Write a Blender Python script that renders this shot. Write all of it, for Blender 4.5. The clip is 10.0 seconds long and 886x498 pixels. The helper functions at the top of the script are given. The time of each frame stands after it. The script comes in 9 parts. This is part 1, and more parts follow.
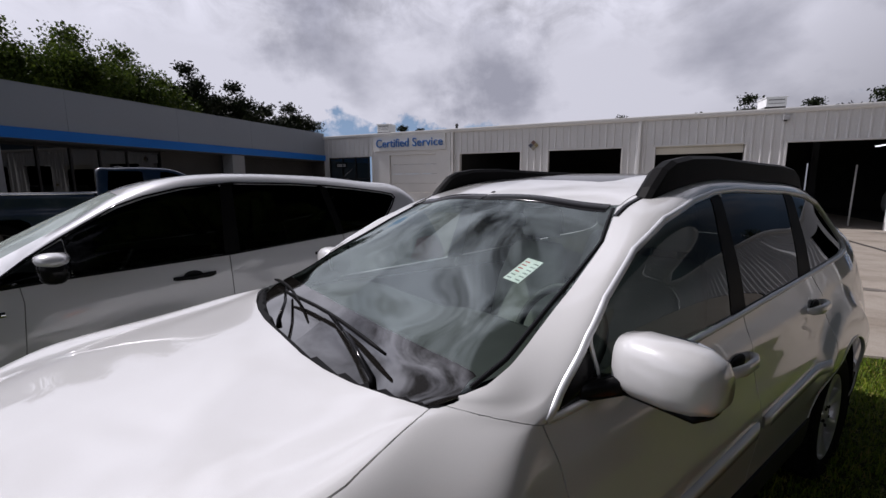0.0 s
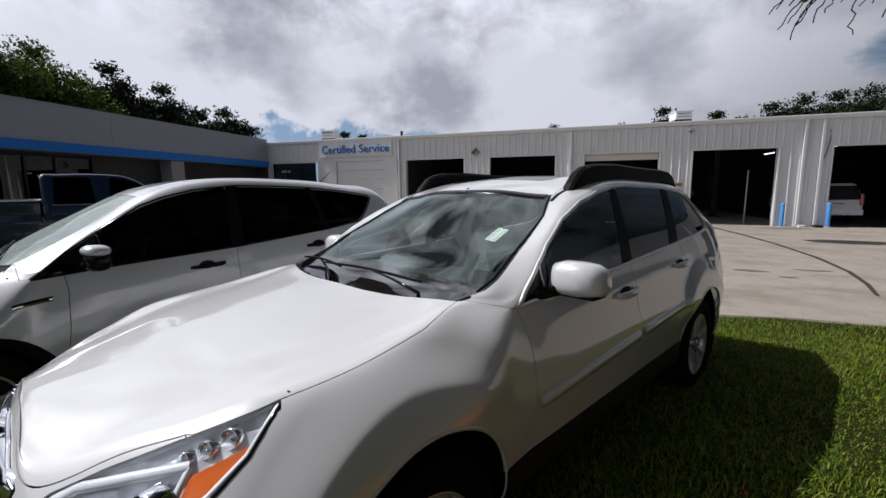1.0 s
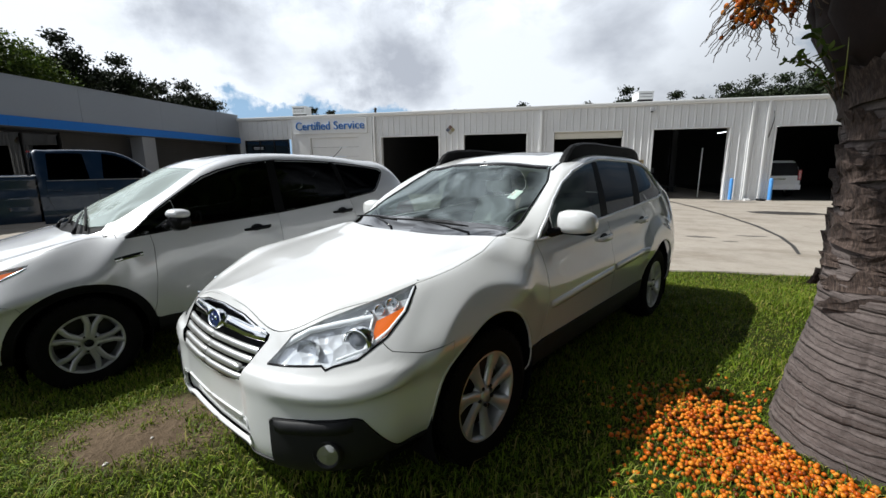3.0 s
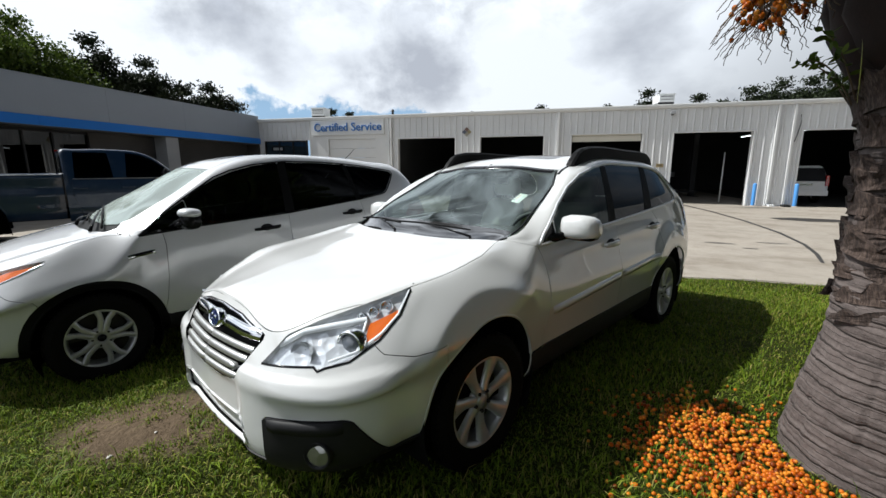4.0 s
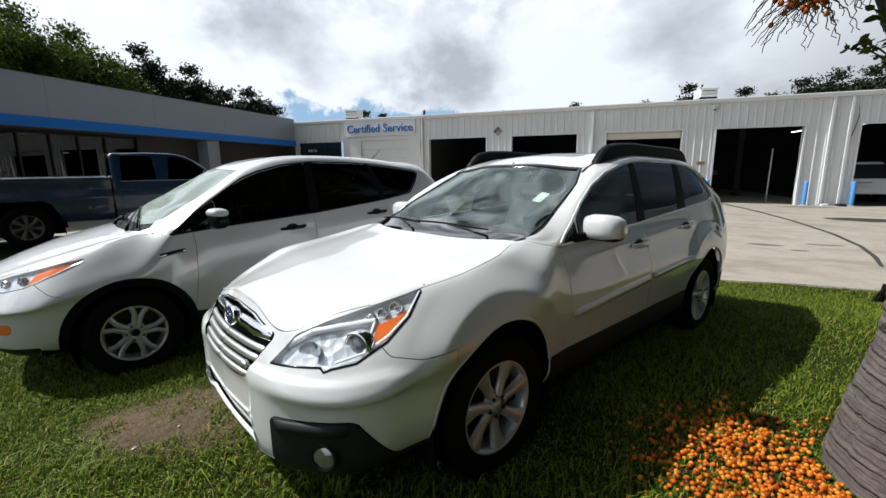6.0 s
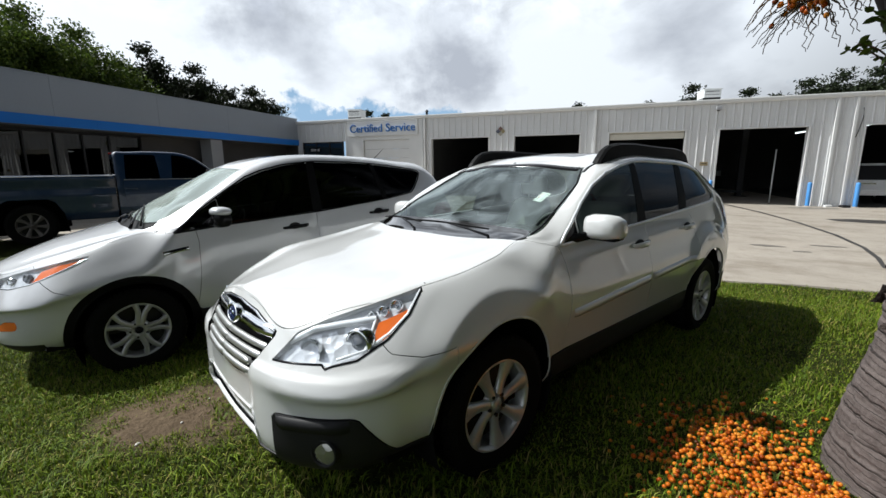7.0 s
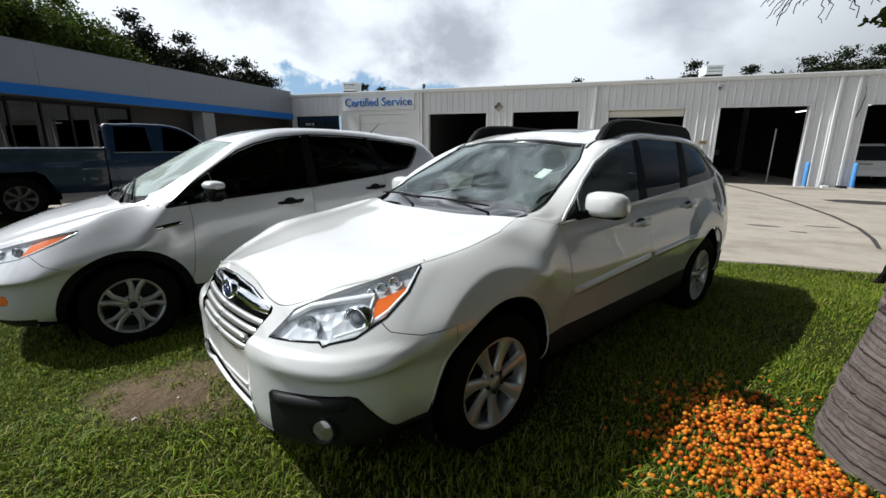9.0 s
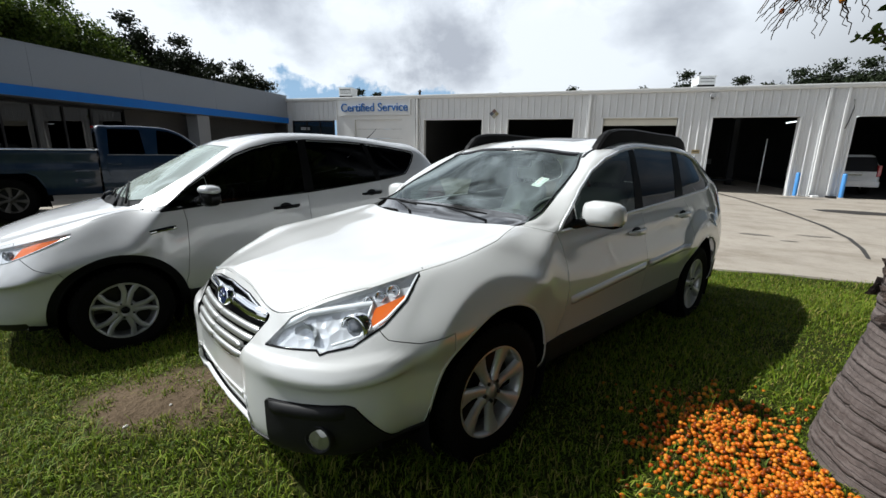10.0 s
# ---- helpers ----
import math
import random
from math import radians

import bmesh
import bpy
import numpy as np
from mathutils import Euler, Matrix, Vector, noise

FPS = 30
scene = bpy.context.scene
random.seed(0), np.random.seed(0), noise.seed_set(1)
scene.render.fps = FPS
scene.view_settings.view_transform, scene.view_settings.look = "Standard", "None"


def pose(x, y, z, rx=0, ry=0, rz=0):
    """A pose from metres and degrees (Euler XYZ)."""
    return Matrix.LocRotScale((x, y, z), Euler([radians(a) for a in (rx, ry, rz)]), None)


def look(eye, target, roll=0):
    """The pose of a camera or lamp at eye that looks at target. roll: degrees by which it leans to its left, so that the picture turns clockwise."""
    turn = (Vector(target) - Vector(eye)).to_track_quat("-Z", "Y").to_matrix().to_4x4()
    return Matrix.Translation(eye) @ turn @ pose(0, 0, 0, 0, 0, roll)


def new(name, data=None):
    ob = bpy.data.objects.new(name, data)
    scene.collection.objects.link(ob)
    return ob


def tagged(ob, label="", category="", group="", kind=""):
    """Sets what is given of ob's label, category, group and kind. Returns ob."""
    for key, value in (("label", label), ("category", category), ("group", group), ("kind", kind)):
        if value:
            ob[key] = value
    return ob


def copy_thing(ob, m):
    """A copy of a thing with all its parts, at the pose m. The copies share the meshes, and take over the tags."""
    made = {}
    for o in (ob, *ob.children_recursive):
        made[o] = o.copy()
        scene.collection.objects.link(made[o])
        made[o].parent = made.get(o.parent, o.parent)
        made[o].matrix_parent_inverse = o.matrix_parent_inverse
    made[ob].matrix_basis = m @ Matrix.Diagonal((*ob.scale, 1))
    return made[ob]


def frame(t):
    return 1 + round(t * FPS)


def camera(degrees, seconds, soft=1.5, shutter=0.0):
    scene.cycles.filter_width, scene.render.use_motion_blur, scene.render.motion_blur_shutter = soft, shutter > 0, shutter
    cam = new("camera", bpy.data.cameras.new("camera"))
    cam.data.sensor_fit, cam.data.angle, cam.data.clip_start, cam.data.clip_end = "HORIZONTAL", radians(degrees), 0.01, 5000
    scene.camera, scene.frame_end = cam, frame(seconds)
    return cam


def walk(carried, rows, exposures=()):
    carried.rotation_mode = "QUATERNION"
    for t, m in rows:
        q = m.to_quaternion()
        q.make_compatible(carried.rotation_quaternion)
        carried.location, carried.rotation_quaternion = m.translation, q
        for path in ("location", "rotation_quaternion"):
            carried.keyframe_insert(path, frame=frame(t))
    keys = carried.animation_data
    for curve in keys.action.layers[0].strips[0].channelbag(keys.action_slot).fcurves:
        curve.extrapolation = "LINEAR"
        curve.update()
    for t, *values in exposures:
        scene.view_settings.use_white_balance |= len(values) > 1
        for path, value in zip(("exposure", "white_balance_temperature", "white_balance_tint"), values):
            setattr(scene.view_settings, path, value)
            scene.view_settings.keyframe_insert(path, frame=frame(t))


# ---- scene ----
cam = camera(92.4, 10.0)
PATH = [
    (0, (-0.282, -0.276, 1.511), (1.511, 0.555, 1.202), -0.3),
    (0.5, (-0.65, -0.337, 1.486), (1.177, 0.374, 1.091), -0.9),
    (1, (-1.051, -0.321, 1.476), (0.84, 0.264, 1.192), -0.7),
    (1.5, (-1.334, -0.341, 1.475), (0.564, 0.226, 1.2), -0.4),
    (2, (-1.576, -0.352, 1.463), (0.335, 0.139, 1.135), -1.6),
    (2.5, (-1.769, -0.228, 1.441), (0.136, 0.231, 1.042), -0.9),
    (3, (-1.895, -0.135, 1.448), (0.018, 0.303, 1.061), -0.7),
    (4.5, (-1.831, -0.275, 1.455), (0.054, 0.282, 1.087), 0.2),
    (5, (-1.794, -0.302, 1.448), (0.082, 0.289, 1.087), 0.1),
    (5.5, (-1.787, -0.283, 1.445), (0.067, 0.367, 1.071), -0.8),
    (7, (-1.804, -0.298, 1.443), (0.044, 0.368, 1.066), -0.5),
    (7.5, (-1.764, -0.273, 1.438), (0.065, 0.435, 1.047), -0.4),
    (8, (-1.75, -0.278, 1.438), (0.079, 0.427, 1.04), -0.2),
    (8.5, (-1.764, -0.286, 1.442), (0.082, 0.362, 1.024), 0.5),
    (9, (-1.772, -0.268, 1.432), (0.061, 0.372, 0.951), 0.1),
    (9.5, (-1.778, -0.251, 1.437), (0.063, 0.378, 0.973), 0.9),
    (10, (-1.775, -0.25, 1.443), (0.072, 0.366, 0.987), 0.8),
]
EXPOSURES = [(0, -0.42, 6130, 20), (0.5, -0.42, 6100, 18), (1.0, -0.3, 6080, 15), (2.0, 0.08, 6130, 10), (3.0, 0.24, 6130, 8), (10.0, 0.22, 6080, 7)]
walk(cam, [(t, look(eye, target, roll)) for t, eye, target, roll in PATH], EXPOSURES)

# ---- sky and sun ----
SUN_TO = Vector((-0.10, 1.0, 1.22)).normalized()      # towards the sun
SUN_EL = math.asin(SUN_TO.z)
SUN_ROT = math.atan2(SUN_TO.x, SUN_TO.y)

world = bpy.data.worlds.new("sky")
scene.world = world
world.use_nodes = True


def build_sky():
    nt = world.node_tree
    nt.nodes.clear()
    N = nt.nodes.new
    L = nt.links.new
    out = N("ShaderNodeOutputWorld")
    bg = N("ShaderNodeBackground")
    bg.inputs["Strength"].default_value = 0.066
    sky = N("ShaderNodeTexSky")
    sky.sky_type = "NISHITA"
    sky.sun_disc = False
    sky.sun_elevation = SUN_EL
    sky.sun_rotation = SUN_ROT
    sky.air_density, sky.dust_density, sky.ozone_density = 0.5, 0.7, 2.0
    tc = N("ShaderNodeTexCoord")
    # clouds: a flat layer seen in perspective
    sep = N("ShaderNodeSeparateXYZ")
    L(tc.outputs["Generated"], sep.inputs[0])
    zc = N("ShaderNodeMath"); zc.operation = "MAXIMUM"; zc.inputs[1].default_value = 0.0
    L(sep.outputs["Z"], zc.inputs[0])
    za = N("ShaderNodeMath"); za.operation = "ADD"; za.inputs[1].default_value = 0.42
    L(zc.outputs[0], za.inputs[0])
    comb = N("ShaderNodeCombineXYZ")
    for k in ("X", "Y"):
        d = N("ShaderNodeMath"); d.operation = "DIVIDE"
        L(sep.outputs[k], d.inputs[0]); L(za.outputs[0], d.inputs[1])
        L(d.outputs[0], comb.inputs[k])
    mp = N("ShaderNodeMapping")
    mp.inputs["Location"].default_value = (3.1, 1.7, 0.0)
    L(comb.outputs[0], mp.inputs[0])
    big = N("ShaderNodeTexNoise")
    big.inputs["Scale"].default_value = 1.7
    big.inputs["Detail"].default_value = 9
    big.inputs["Roughness"].default_value = 0.58
    big.inputs["Distortion"].default_value = 0.25
    L(mp.outputs[0], big.inputs["Vector"])
    cover = N("ShaderNodeValToRGB")
    cover.color_ramp.elements[0].position = 0.33
    cover.color_ramp.elements[1].position = 0.45
    # clouds glow and crowd on the sun's side, are dull and broken away from it and overhead
    dot = N("ShaderNodeVectorMath"); dot.operation = "DOT_PRODUCT"
    dot.inputs[1].default_value = SUN_TO
    L(tc.outputs["Generated"], dot.inputs[0])
    ds = N("ShaderNodeMath"); ds.operation = "MULTIPLY_ADD"
    ds.inputs[1].default_value = 0.38
    L(dot.outputs["Value"], ds.inputs[0]); L(big.outputs["Fac"], ds.inputs[2])
    zs = N("ShaderNodeMath"); zs.operation = "MULTIPLY_ADD"
    zs.inputs[1].default_value = -0.75
    zh = N("ShaderNodeMath"); zh.operation = "SUBTRACT"; zh.inputs[1].default_value = 0.32; zh.use_clamp = True
    L(zc.outputs[0], zh.inputs[0])
    L(zh.outputs[0], zs.inputs[0]); L(ds.outputs[0], zs.inputs[2])
    # the few large openings and heavy grey banks of this sky, by their directions
    tear = N("ShaderNodeTexNoise")
    tear.inputs["Scale"].default_value = 9.0
    tear.inputs["Detail"].default_value = 8
    tear.inputs["Roughness"].default_value = 0.62
    L(tc.outputs["Generated"], tear.inputs["Vector"])
    shift = N("ShaderNodeVectorMath"); shift.operation = "MULTIPLY_ADD"
    shift.inputs[1].default_value = (0.34, 0.34, 0.14)
    shift.inputs[2].default_value = (-0.17, -0.17, -0.07)
    L(tear.outputs["Color"], shift.inputs[0])
    torn = N("ShaderNodeVectorMath"); torn.operation = "ADD"
    L(tc.outputs["Generated"], torn.inputs[0]); L(shift.outputs[0], torn.inputs[1])
    turned = N("ShaderNodeVectorMath"); turned.operation = "NORMALIZE"
    L(torn.outputs[0], turned.inputs[0])

    def bank(base, lobes):
        total = base
        for way, degrees_wide, amount in lobes:
            d = N("ShaderNodeVectorMath"); d.operation = "DOT_PRODUCT"
            d.inputs[1].default_value = Vector(way).normalized()
            L(turned.outputs[0], d.inputs[0])
            r = N("ShaderNodeMapRange")
            r.interpolation_type = "SMOOTHSTEP"
            r.inputs["From Min"].default_value = math.cos(radians(degrees_wide))
            r.inputs["From Max"].default_value = 1.0
            r.inputs["To Max"].default_value = amount
            L(d.outputs["Value"], r.inputs["Value"])
            a = N("ShaderNodeMath"); a.operation = "ADD"
            L(total, a.inputs[0]); L(r.outputs[0], a.inputs[1])
            total = a.outputs[0]
        return total

    gaps = bank(zs.outputs[0], (((0.78, 0.61, 0.070), 7, -0.33), ((0.835, 0.54, 0.060), 5.5, -0.28), ((0.885, 0.45, 0.070), 6.5, -0.36), ((0.925, 0.37, 0.070), 6.5, -0.36), ((0.955, 0.29, 0.06), 5, -0.28), ((0.985, -0.06, 0.165), 4, -0.16), ((0.955, -0.05, 0.28), 15, 0.30), ((0.96, 0.12, 0.24), 10, 0.2), ((0.90, -0.25, 0.35), 14, 0.25)))
    L(gaps, cover.inputs[0])
    mp2 = N("ShaderNodeMapping")
    mp2.inputs["Location"].default_value = (7.3, -2.2, 4.0)
    L(comb.outputs[0], mp2.inputs[0])
    sh = N("ShaderNodeTexNoise")
    sh.inputs["Scale"].default_value = 2.6
    sh.inputs["Detail"].default_value = 9
    sh.inputs["Roughness"].default_value = 0.5
    L(mp2.outputs[0], sh.inputs["Vector"])
    tone = N("ShaderNodeValToRGB")
    cr = tone.color_ramp
    cr.elements[0].position, cr.elements[0].color = 0.32, (6.0, 6.2, 6.8, 1)
    cr.elements[1].position, cr.elements[1].color = 0.60, (11.6, 11.8, 12.2, 1)
    e = cr.elements.new(0.46)
    e.color = (8.7, 8.9, 9.4, 1)
    heavy = bank(sh.outputs["Fac"], (((0.80, 0.55, 0.30), 13, -0.12), ((0.70, 0.60, 0.36), 11, -0.10), ((0.90, 0.36, 0.30), 9, -0.08), ((0.927, 0.284, 0.235), 8, -0.11), ((0.55, 0.80, 0.20), 20, 0.16), ((0.94, 0.15, 0.30), 14, 0.05), ((0.84, 0.52, 0.17), 14, 0.12), ((0.96, -0.15, 0.20), 20, 0.05)))
    L(heavy, tone.inputs[0])
    lit = N("ShaderNodeValToRGB")
    lr = lit.color_ramp
    lr.elements[0].position, lr.elements[0].color = 0.29, (0.10, 0.10, 0.10, 1)
    lr.elements[1].position, lr.elements[1].color = 1.0, (2.6, 2.6, 2.6, 1)
    for q, c in ((0.40, 0.62), (0.50, 1.05), (0.84, 1.15), (0.90, 1.35), (0.96, 1.8)):
        e = lr.elements.new(q)
        e.color = (c, c, c, 1)
    half = N("ShaderNodeMath"); half.operation = "MULTIPLY_ADD"
    half.inputs[1].default_value = 0.5
    half.inputs[2].default_value = 0.5
    L(dot.outputs["Value"], half.inputs[0])
    L(half.outputs[0], lit.inputs[0])
    # wisps: fine structure that thins the cloud here and there
    wisp = N("ShaderNodeTexNoise")
    wisp.inputs["Scale"].default_value = 6.0
    wisp.inputs["Detail"].default_value = 8
    wisp.inputs["Roughness"].default_value = 0.6
    wisp.inputs["Distortion"].default_value = 0.5
    L(mp2.outputs[0], wisp.inputs["Vector"])
    wr = N("ShaderNodeMapRange")
    wr.inputs["From Min"].default_value = 0.34
    wr.inputs["From Max"].default_value = 0.62
    wr.inputs["To Min"].default_value = 0.12
    wr.inputs["To Max"].default_value = 1.7
    L(wisp.outputs["Fac"], wr.inputs["Value"])
    hz = N("ShaderNodeMapRange")
    hz.inputs["From Min"].default_value = 0.25
    hz.inputs["From Max"].default_value = 0.6
    L(zc.outputs[0], hz.inputs["Value"])
    wm = N("ShaderNodeMix")
    wm.inputs["A"].default_value = 1.0
    L(hz.outputs[0], wm.inputs["Factor"])
    L(wr.outputs[0], wm.inputs["B"])
    lw = N("ShaderNodeMath"); lw.operation = "MULTIPLY"
    L(lit.outputs[0], lw.inputs[0]); L(wm.outputs["Result"], lw.inputs[1])
    dull = N("ShaderNodeVectorMath"); dull.operation = "SCALE"
    L(tone.outputs[0], dull.inputs[0])
    L(lw.outputs[0], dull.inputs["Scale"])
    mix = N("ShaderNodeMix")
    mix.data_type = "RGBA"
    L(cover.outputs[0], mix.inputs["Factor"])
    # deep blue overhead, pale haze towards the horizon
    deep = N("ShaderNodeVectorMath"); deep.operation = "SCALE"
    deep.inputs["Scale"].default_value = 0.15
    L(sky.outputs[0], deep.inputs[0])
    hf = N("ShaderNodeMapRange")
    hf.inputs["From Min"].default_value = 0.60
    hf.inputs["From Max"].default_value = 0.12
    hf.inputs["To Max"].default_value = 0.85
    L(zc.outputs[0], hf.inputs["Value"])
    haze = N("ShaderNodeMix")
    haze.data_type = "RGBA"
    hl = N("ShaderNodeVectorMath"); hl.operation = "SCALE"
    hl.inputs[0].default_value = (4.9, 7.2, 9.8)
    L(lit.outputs[0], hl.inputs["Scale"])
    L(hl.outputs[0], haze.inputs["B"])
    L(hf.outputs[0], haze.inputs["Factor"])
    L(deep.outputs[0], haze.inputs["A"])
    L(haze.outputs["Result"], mix.inputs["A"])
    L(dull.outputs[0], mix.inputs["B"])
    # the unseen sky overhead and behind the lawn is dimmed to deepen the ground's shade
    tilt = N("ShaderNodeVectorMath"); tilt.operation = "DOT_PRODUCT"
    tilt.inputs[1].default_value = (-0.2, -0.4, 1.0)
    L(tc.outputs["Generated"], tilt.inputs[0])
    dim = N("ShaderNodeMapRange")
    dim.interpolation_type = "SMOOTHSTEP"
    dim.inputs["From Min"].default_value = 0.52
    dim.inputs["From Max"].default_value = 0.95
    dim.inputs["To Min"].default_value = 1.0
    dim.inputs["To Max"].default_value = 0.26
    L(tilt.outputs["Value"], dim.inputs["Value"])
    high = N("ShaderNodeVectorMath"); high.operation = "SCALE"
    L(mix.outputs["Result"], high.inputs[0])
    L(dim.outputs[0], high.inputs["Scale"])
    L(high.outputs[0], bg.inputs["Color"])
    L(bg.outputs[0], out.inputs["Surface"])


build_sky()
sun = new("sun", bpy.data.lights.new("sun", "SUN"))
sun.data.energy = 5.0
sun.data.angle = radians(0.6)
sun.data.color = (1.0, 0.955, 0.88)
sun.matrix_world = look((0, 0, 30), Vector((0, 0, 30)) - SUN_TO)
scene.view_settings.exposure = 0.0

# ---- materials ----
def principled(name, color, rough=0.5, metal=0.0, **more):
    m = bpy.data.materials.new(name)
    m.use_nodes = True
    b = m.node_tree.nodes["Principled BSDF"]
    b.inputs["Base Color"].default_value = (*color, 1)
    b.inputs["Roughness"].default_value = rough
    b.inputs["Metallic"].default_value = metal
    for k, v in more.items():
        b.inputs[k.replace("_", " ")].default_value = v
    return m


def add(m, kind, **settings):
    n = m.node_tree.nodes.new(kind)
    for k, v in settings.items():
        n.inputs[k].default_value = v
    return n


def link(m, a, b):
    m.node_tree.links.new(a, b)


def bsdf(m):
    return m.node_tree.nodes["Principled BSDF"]


def ramp(m, fac, stops):
    r = m.node_tree.nodes.new("ShaderNodeValToRGB")
    cr = r.color_ramp
    while len(cr.elements) < len(stops):
        cr.elements.new(0.5)
    for e, (p, c) in zip(cr.elements, stops):
        e.position, e.color = p, (*c, 1)
    link(m, fac, r.inputs[0])
    return r.outputs[0]


def coords(m, kind="Object", scale=(1, 1, 1)):
    t = m.node_tree.nodes.new("ShaderNodeTexCoord")
    mp = m.node_tree.nodes.new("ShaderNodeMapping")
    mp.inputs["Scale"].default_value = scale
    link(m, t.outputs[kind], mp.inputs[0])
    return mp.outputs[0]


def noise_of(m, scale, detail=6, rough=0.55, vec=None):
    n = add(m, "ShaderNodeTexNoise", Scale=scale, Detail=detail, Roughness=rough)
    link(m, vec if vec else coords(m), n.inputs["Vector"])
    return n.outputs["Fac"]


def mixed(m, fac, a, b, blend="MIX"):
    n = m.node_tree.nodes.new("ShaderNodeMix")
    n.data_type, n.blend_type = "RGBA", blend
    for sock, v in (("Factor", fac), ("A", a), ("B", b)):
        if isinstance(v, (int, float)):
            n.inputs[sock].default_value = v
        elif isinstance(v, tuple):
            n.inputs[sock].default_value = (*v, 1)
        else:
            link(m, v, n.inputs[sock])
    return n.outputs["Result"]


def bumped(m, height, strength=0.3, dist=0.01):
    b = add(m, "ShaderNodeBump", Strength=strength, Distance=dist)
    link(m, height, b.inputs["Height"])
    link(m, b.outputs[0], bsdf(m).inputs["Normal"])


def speckled(name, lo, hi, rough=0.6, scale=4.0, fine=60.0, bump=0.2, dist=0.004, metal=0.0, kind="Object"):
    """Colour that wanders at two scales, with a little relief."""
    m = principled(name, lo, rough, metal)
    v = coords(m, kind)
    a = noise_of(m, scale, 5, 0.6, v)
    b = noise_of(m, fine, 4, 0.6, v)
    mid = tuple((p + q) / 2 for p, q in zip(lo, hi))
    c1 = ramp(m, a, [(0.3, lo), (0.7, hi)])
    c2 = ramp(m, b, [(0.3, lo), (0.7, hi)])
    link(m, mixed(m, 0.4, c1, c2), bsdf(m).inputs["Base Color"])
    if bump:
        bumped(m, b, bump, dist)
    return m


def car_paint(name, color, flake=0.0, rough=0.28, metal=0.0, coat=1.75):
    m = principled(name, color, rough, metal, Coat_Weight=1.0, Coat_Roughness=0.02, Coat_IOR=coat)
    v = coords(m)
    n = noise_of(m, 900.0, 2, 0.5, v)
    dark = tuple(c * (1 - flake) for c in color)
    c = ramp(m, n, [(0.35, dark), (0.65, color)])
    dust_haze = noise_of(m, 3.0, 6, 0.6, v)
    link(m, mixed(m, ramp(m, dust_haze, [(0.5, (0, 0, 0)), (0.9, (0.10, 0.10, 0.10))]), c, (0.45, 0.42, 0.38)), bsdf(m).inputs["Base Color"])
    return m


M = {}
M["pearl"] = car_paint("pearl_white_paint", (0.655, 0.66, 0.658), 0.05, 0.3)
M["silver"] = car_paint("silver_paint", (0.60, 0.61, 0.635), 0.14, 0.36, 0.15, 1.7)
M["blue_paint"] = car_paint("dark_blue_paint", (0.004, 0.026, 0.072), 0.3, 0.4, 0.0, 1.45)
M["van_paint"] = car_paint("van_white_paint", (0.7, 0.71, 0.72), 0.0, 0.3)
M["chrome"] = principled("chrome", (0.78, 0.79, 0.80), 0.10, 1.0)
M["trim_chrome"] = principled("window_trim_metal", (0.78, 0.80, 0.84), 0.36, 0.35)
M["frit"] = principled("printed_glass_edge", (0.012, 0.011, 0.010), 0.03, Coat_Weight=1.0, Coat_Roughness=0.02, Coat_IOR=1.7)
M["satin_silver"] = principled("satin_silver_trim", (0.55, 0.55, 0.54), 0.3, 0.75)
M["alloy"] = speckled("alloy_wheel", (0.46, 0.465, 0.475), (0.58, 0.585, 0.595), 0.34, 8, 200, 0.03, 0.001, 0.5)
M["hubcap"] = speckled("painted_wheel_cover", (0.36, 0.365, 0.375), (0.46, 0.465, 0.475), 0.36, 8, 200, 0.03, 0.001, 0.5)
# Darker, browner rim than the alloy, for the pickup.
M["dull_rim"] = speckled("dark_brown_rim", (0.10, 0.09, 0.085), (0.17, 0.155, 0.145), 0.5, 8, 200, 0.03, 0.001, 0.4)
M["dark_metal"] = principled("dark_metal", (0.03, 0.03, 0.032), 0.5, 0.6)
M["black_plastic"] = speckled("black_plastic", (0.004, 0.004, 0.0045), (0.008, 0.008, 0.0085), 0.5, 6, 300, 0.15, 0.001)
M["cladding"] = speckled("grey_black_cladding", (0.010, 0.010, 0.011), (0.017, 0.017, 0.019), 0.55, 6, 400, 0.25, 0.001)
M["gloss_black"] = principled("gloss_black", (0.008, 0.008, 0.009), 0.12)
M["rubber"] = speckled("tyre_rubber", (0.004, 0.004, 0.004), (0.008, 0.0077, 0.0074), 0.75, 10, 120, 0.2, 0.002)
M["liner"] = principled("wheel_well_liner", (0.008, 0.008, 0.008), 0.95)
M["headliner"] = principled("headliner", (0.5, 0.5, 0.48), 0.9)
M["seat"] = speckled("seat_leather", (0.46, 0.45, 0.42), (0.56, 0.55, 0.51), 0.55, 6, 120, 0.0, 0.002)
M["dash"] = speckled("dashboard_plastic", (0.045, 0.044, 0.044), (0.07, 0.068, 0.066), 0.55, 8, 300, 0.0, 0.001)
M["dark_seat"] = speckled("charcoal_seat_cloth", (0.03, 0.03, 0.032), (0.05, 0.05, 0.052), 0.8, 8, 200, 0.3, 0.001)
for key, lvl in (("rubber", 0.05), ("liner", 0.0), ("cladding", 0.22), ("black_plastic", 0.06), ("dash", 0.2), ("dark_seat", 0.15), ("dark_metal", 0.3), ("gloss_black", 0.12)):
    bsdf(M[key]).inputs["Specular IOR Level"].default_value = lvl
M["orange_lens"] = principled("amber_lens", (0.85, 0.17, 0.02), 0.12, Coat_Weight=1.0)
M["red_lens"] = principled("red_lens", (0.35, 0.01, 0.012), 0.12, Coat_Weight=1.0)
M["reflector"] = principled("lamp_reflector", (0.74, 0.75, 0.77), 0.22, 0.3)
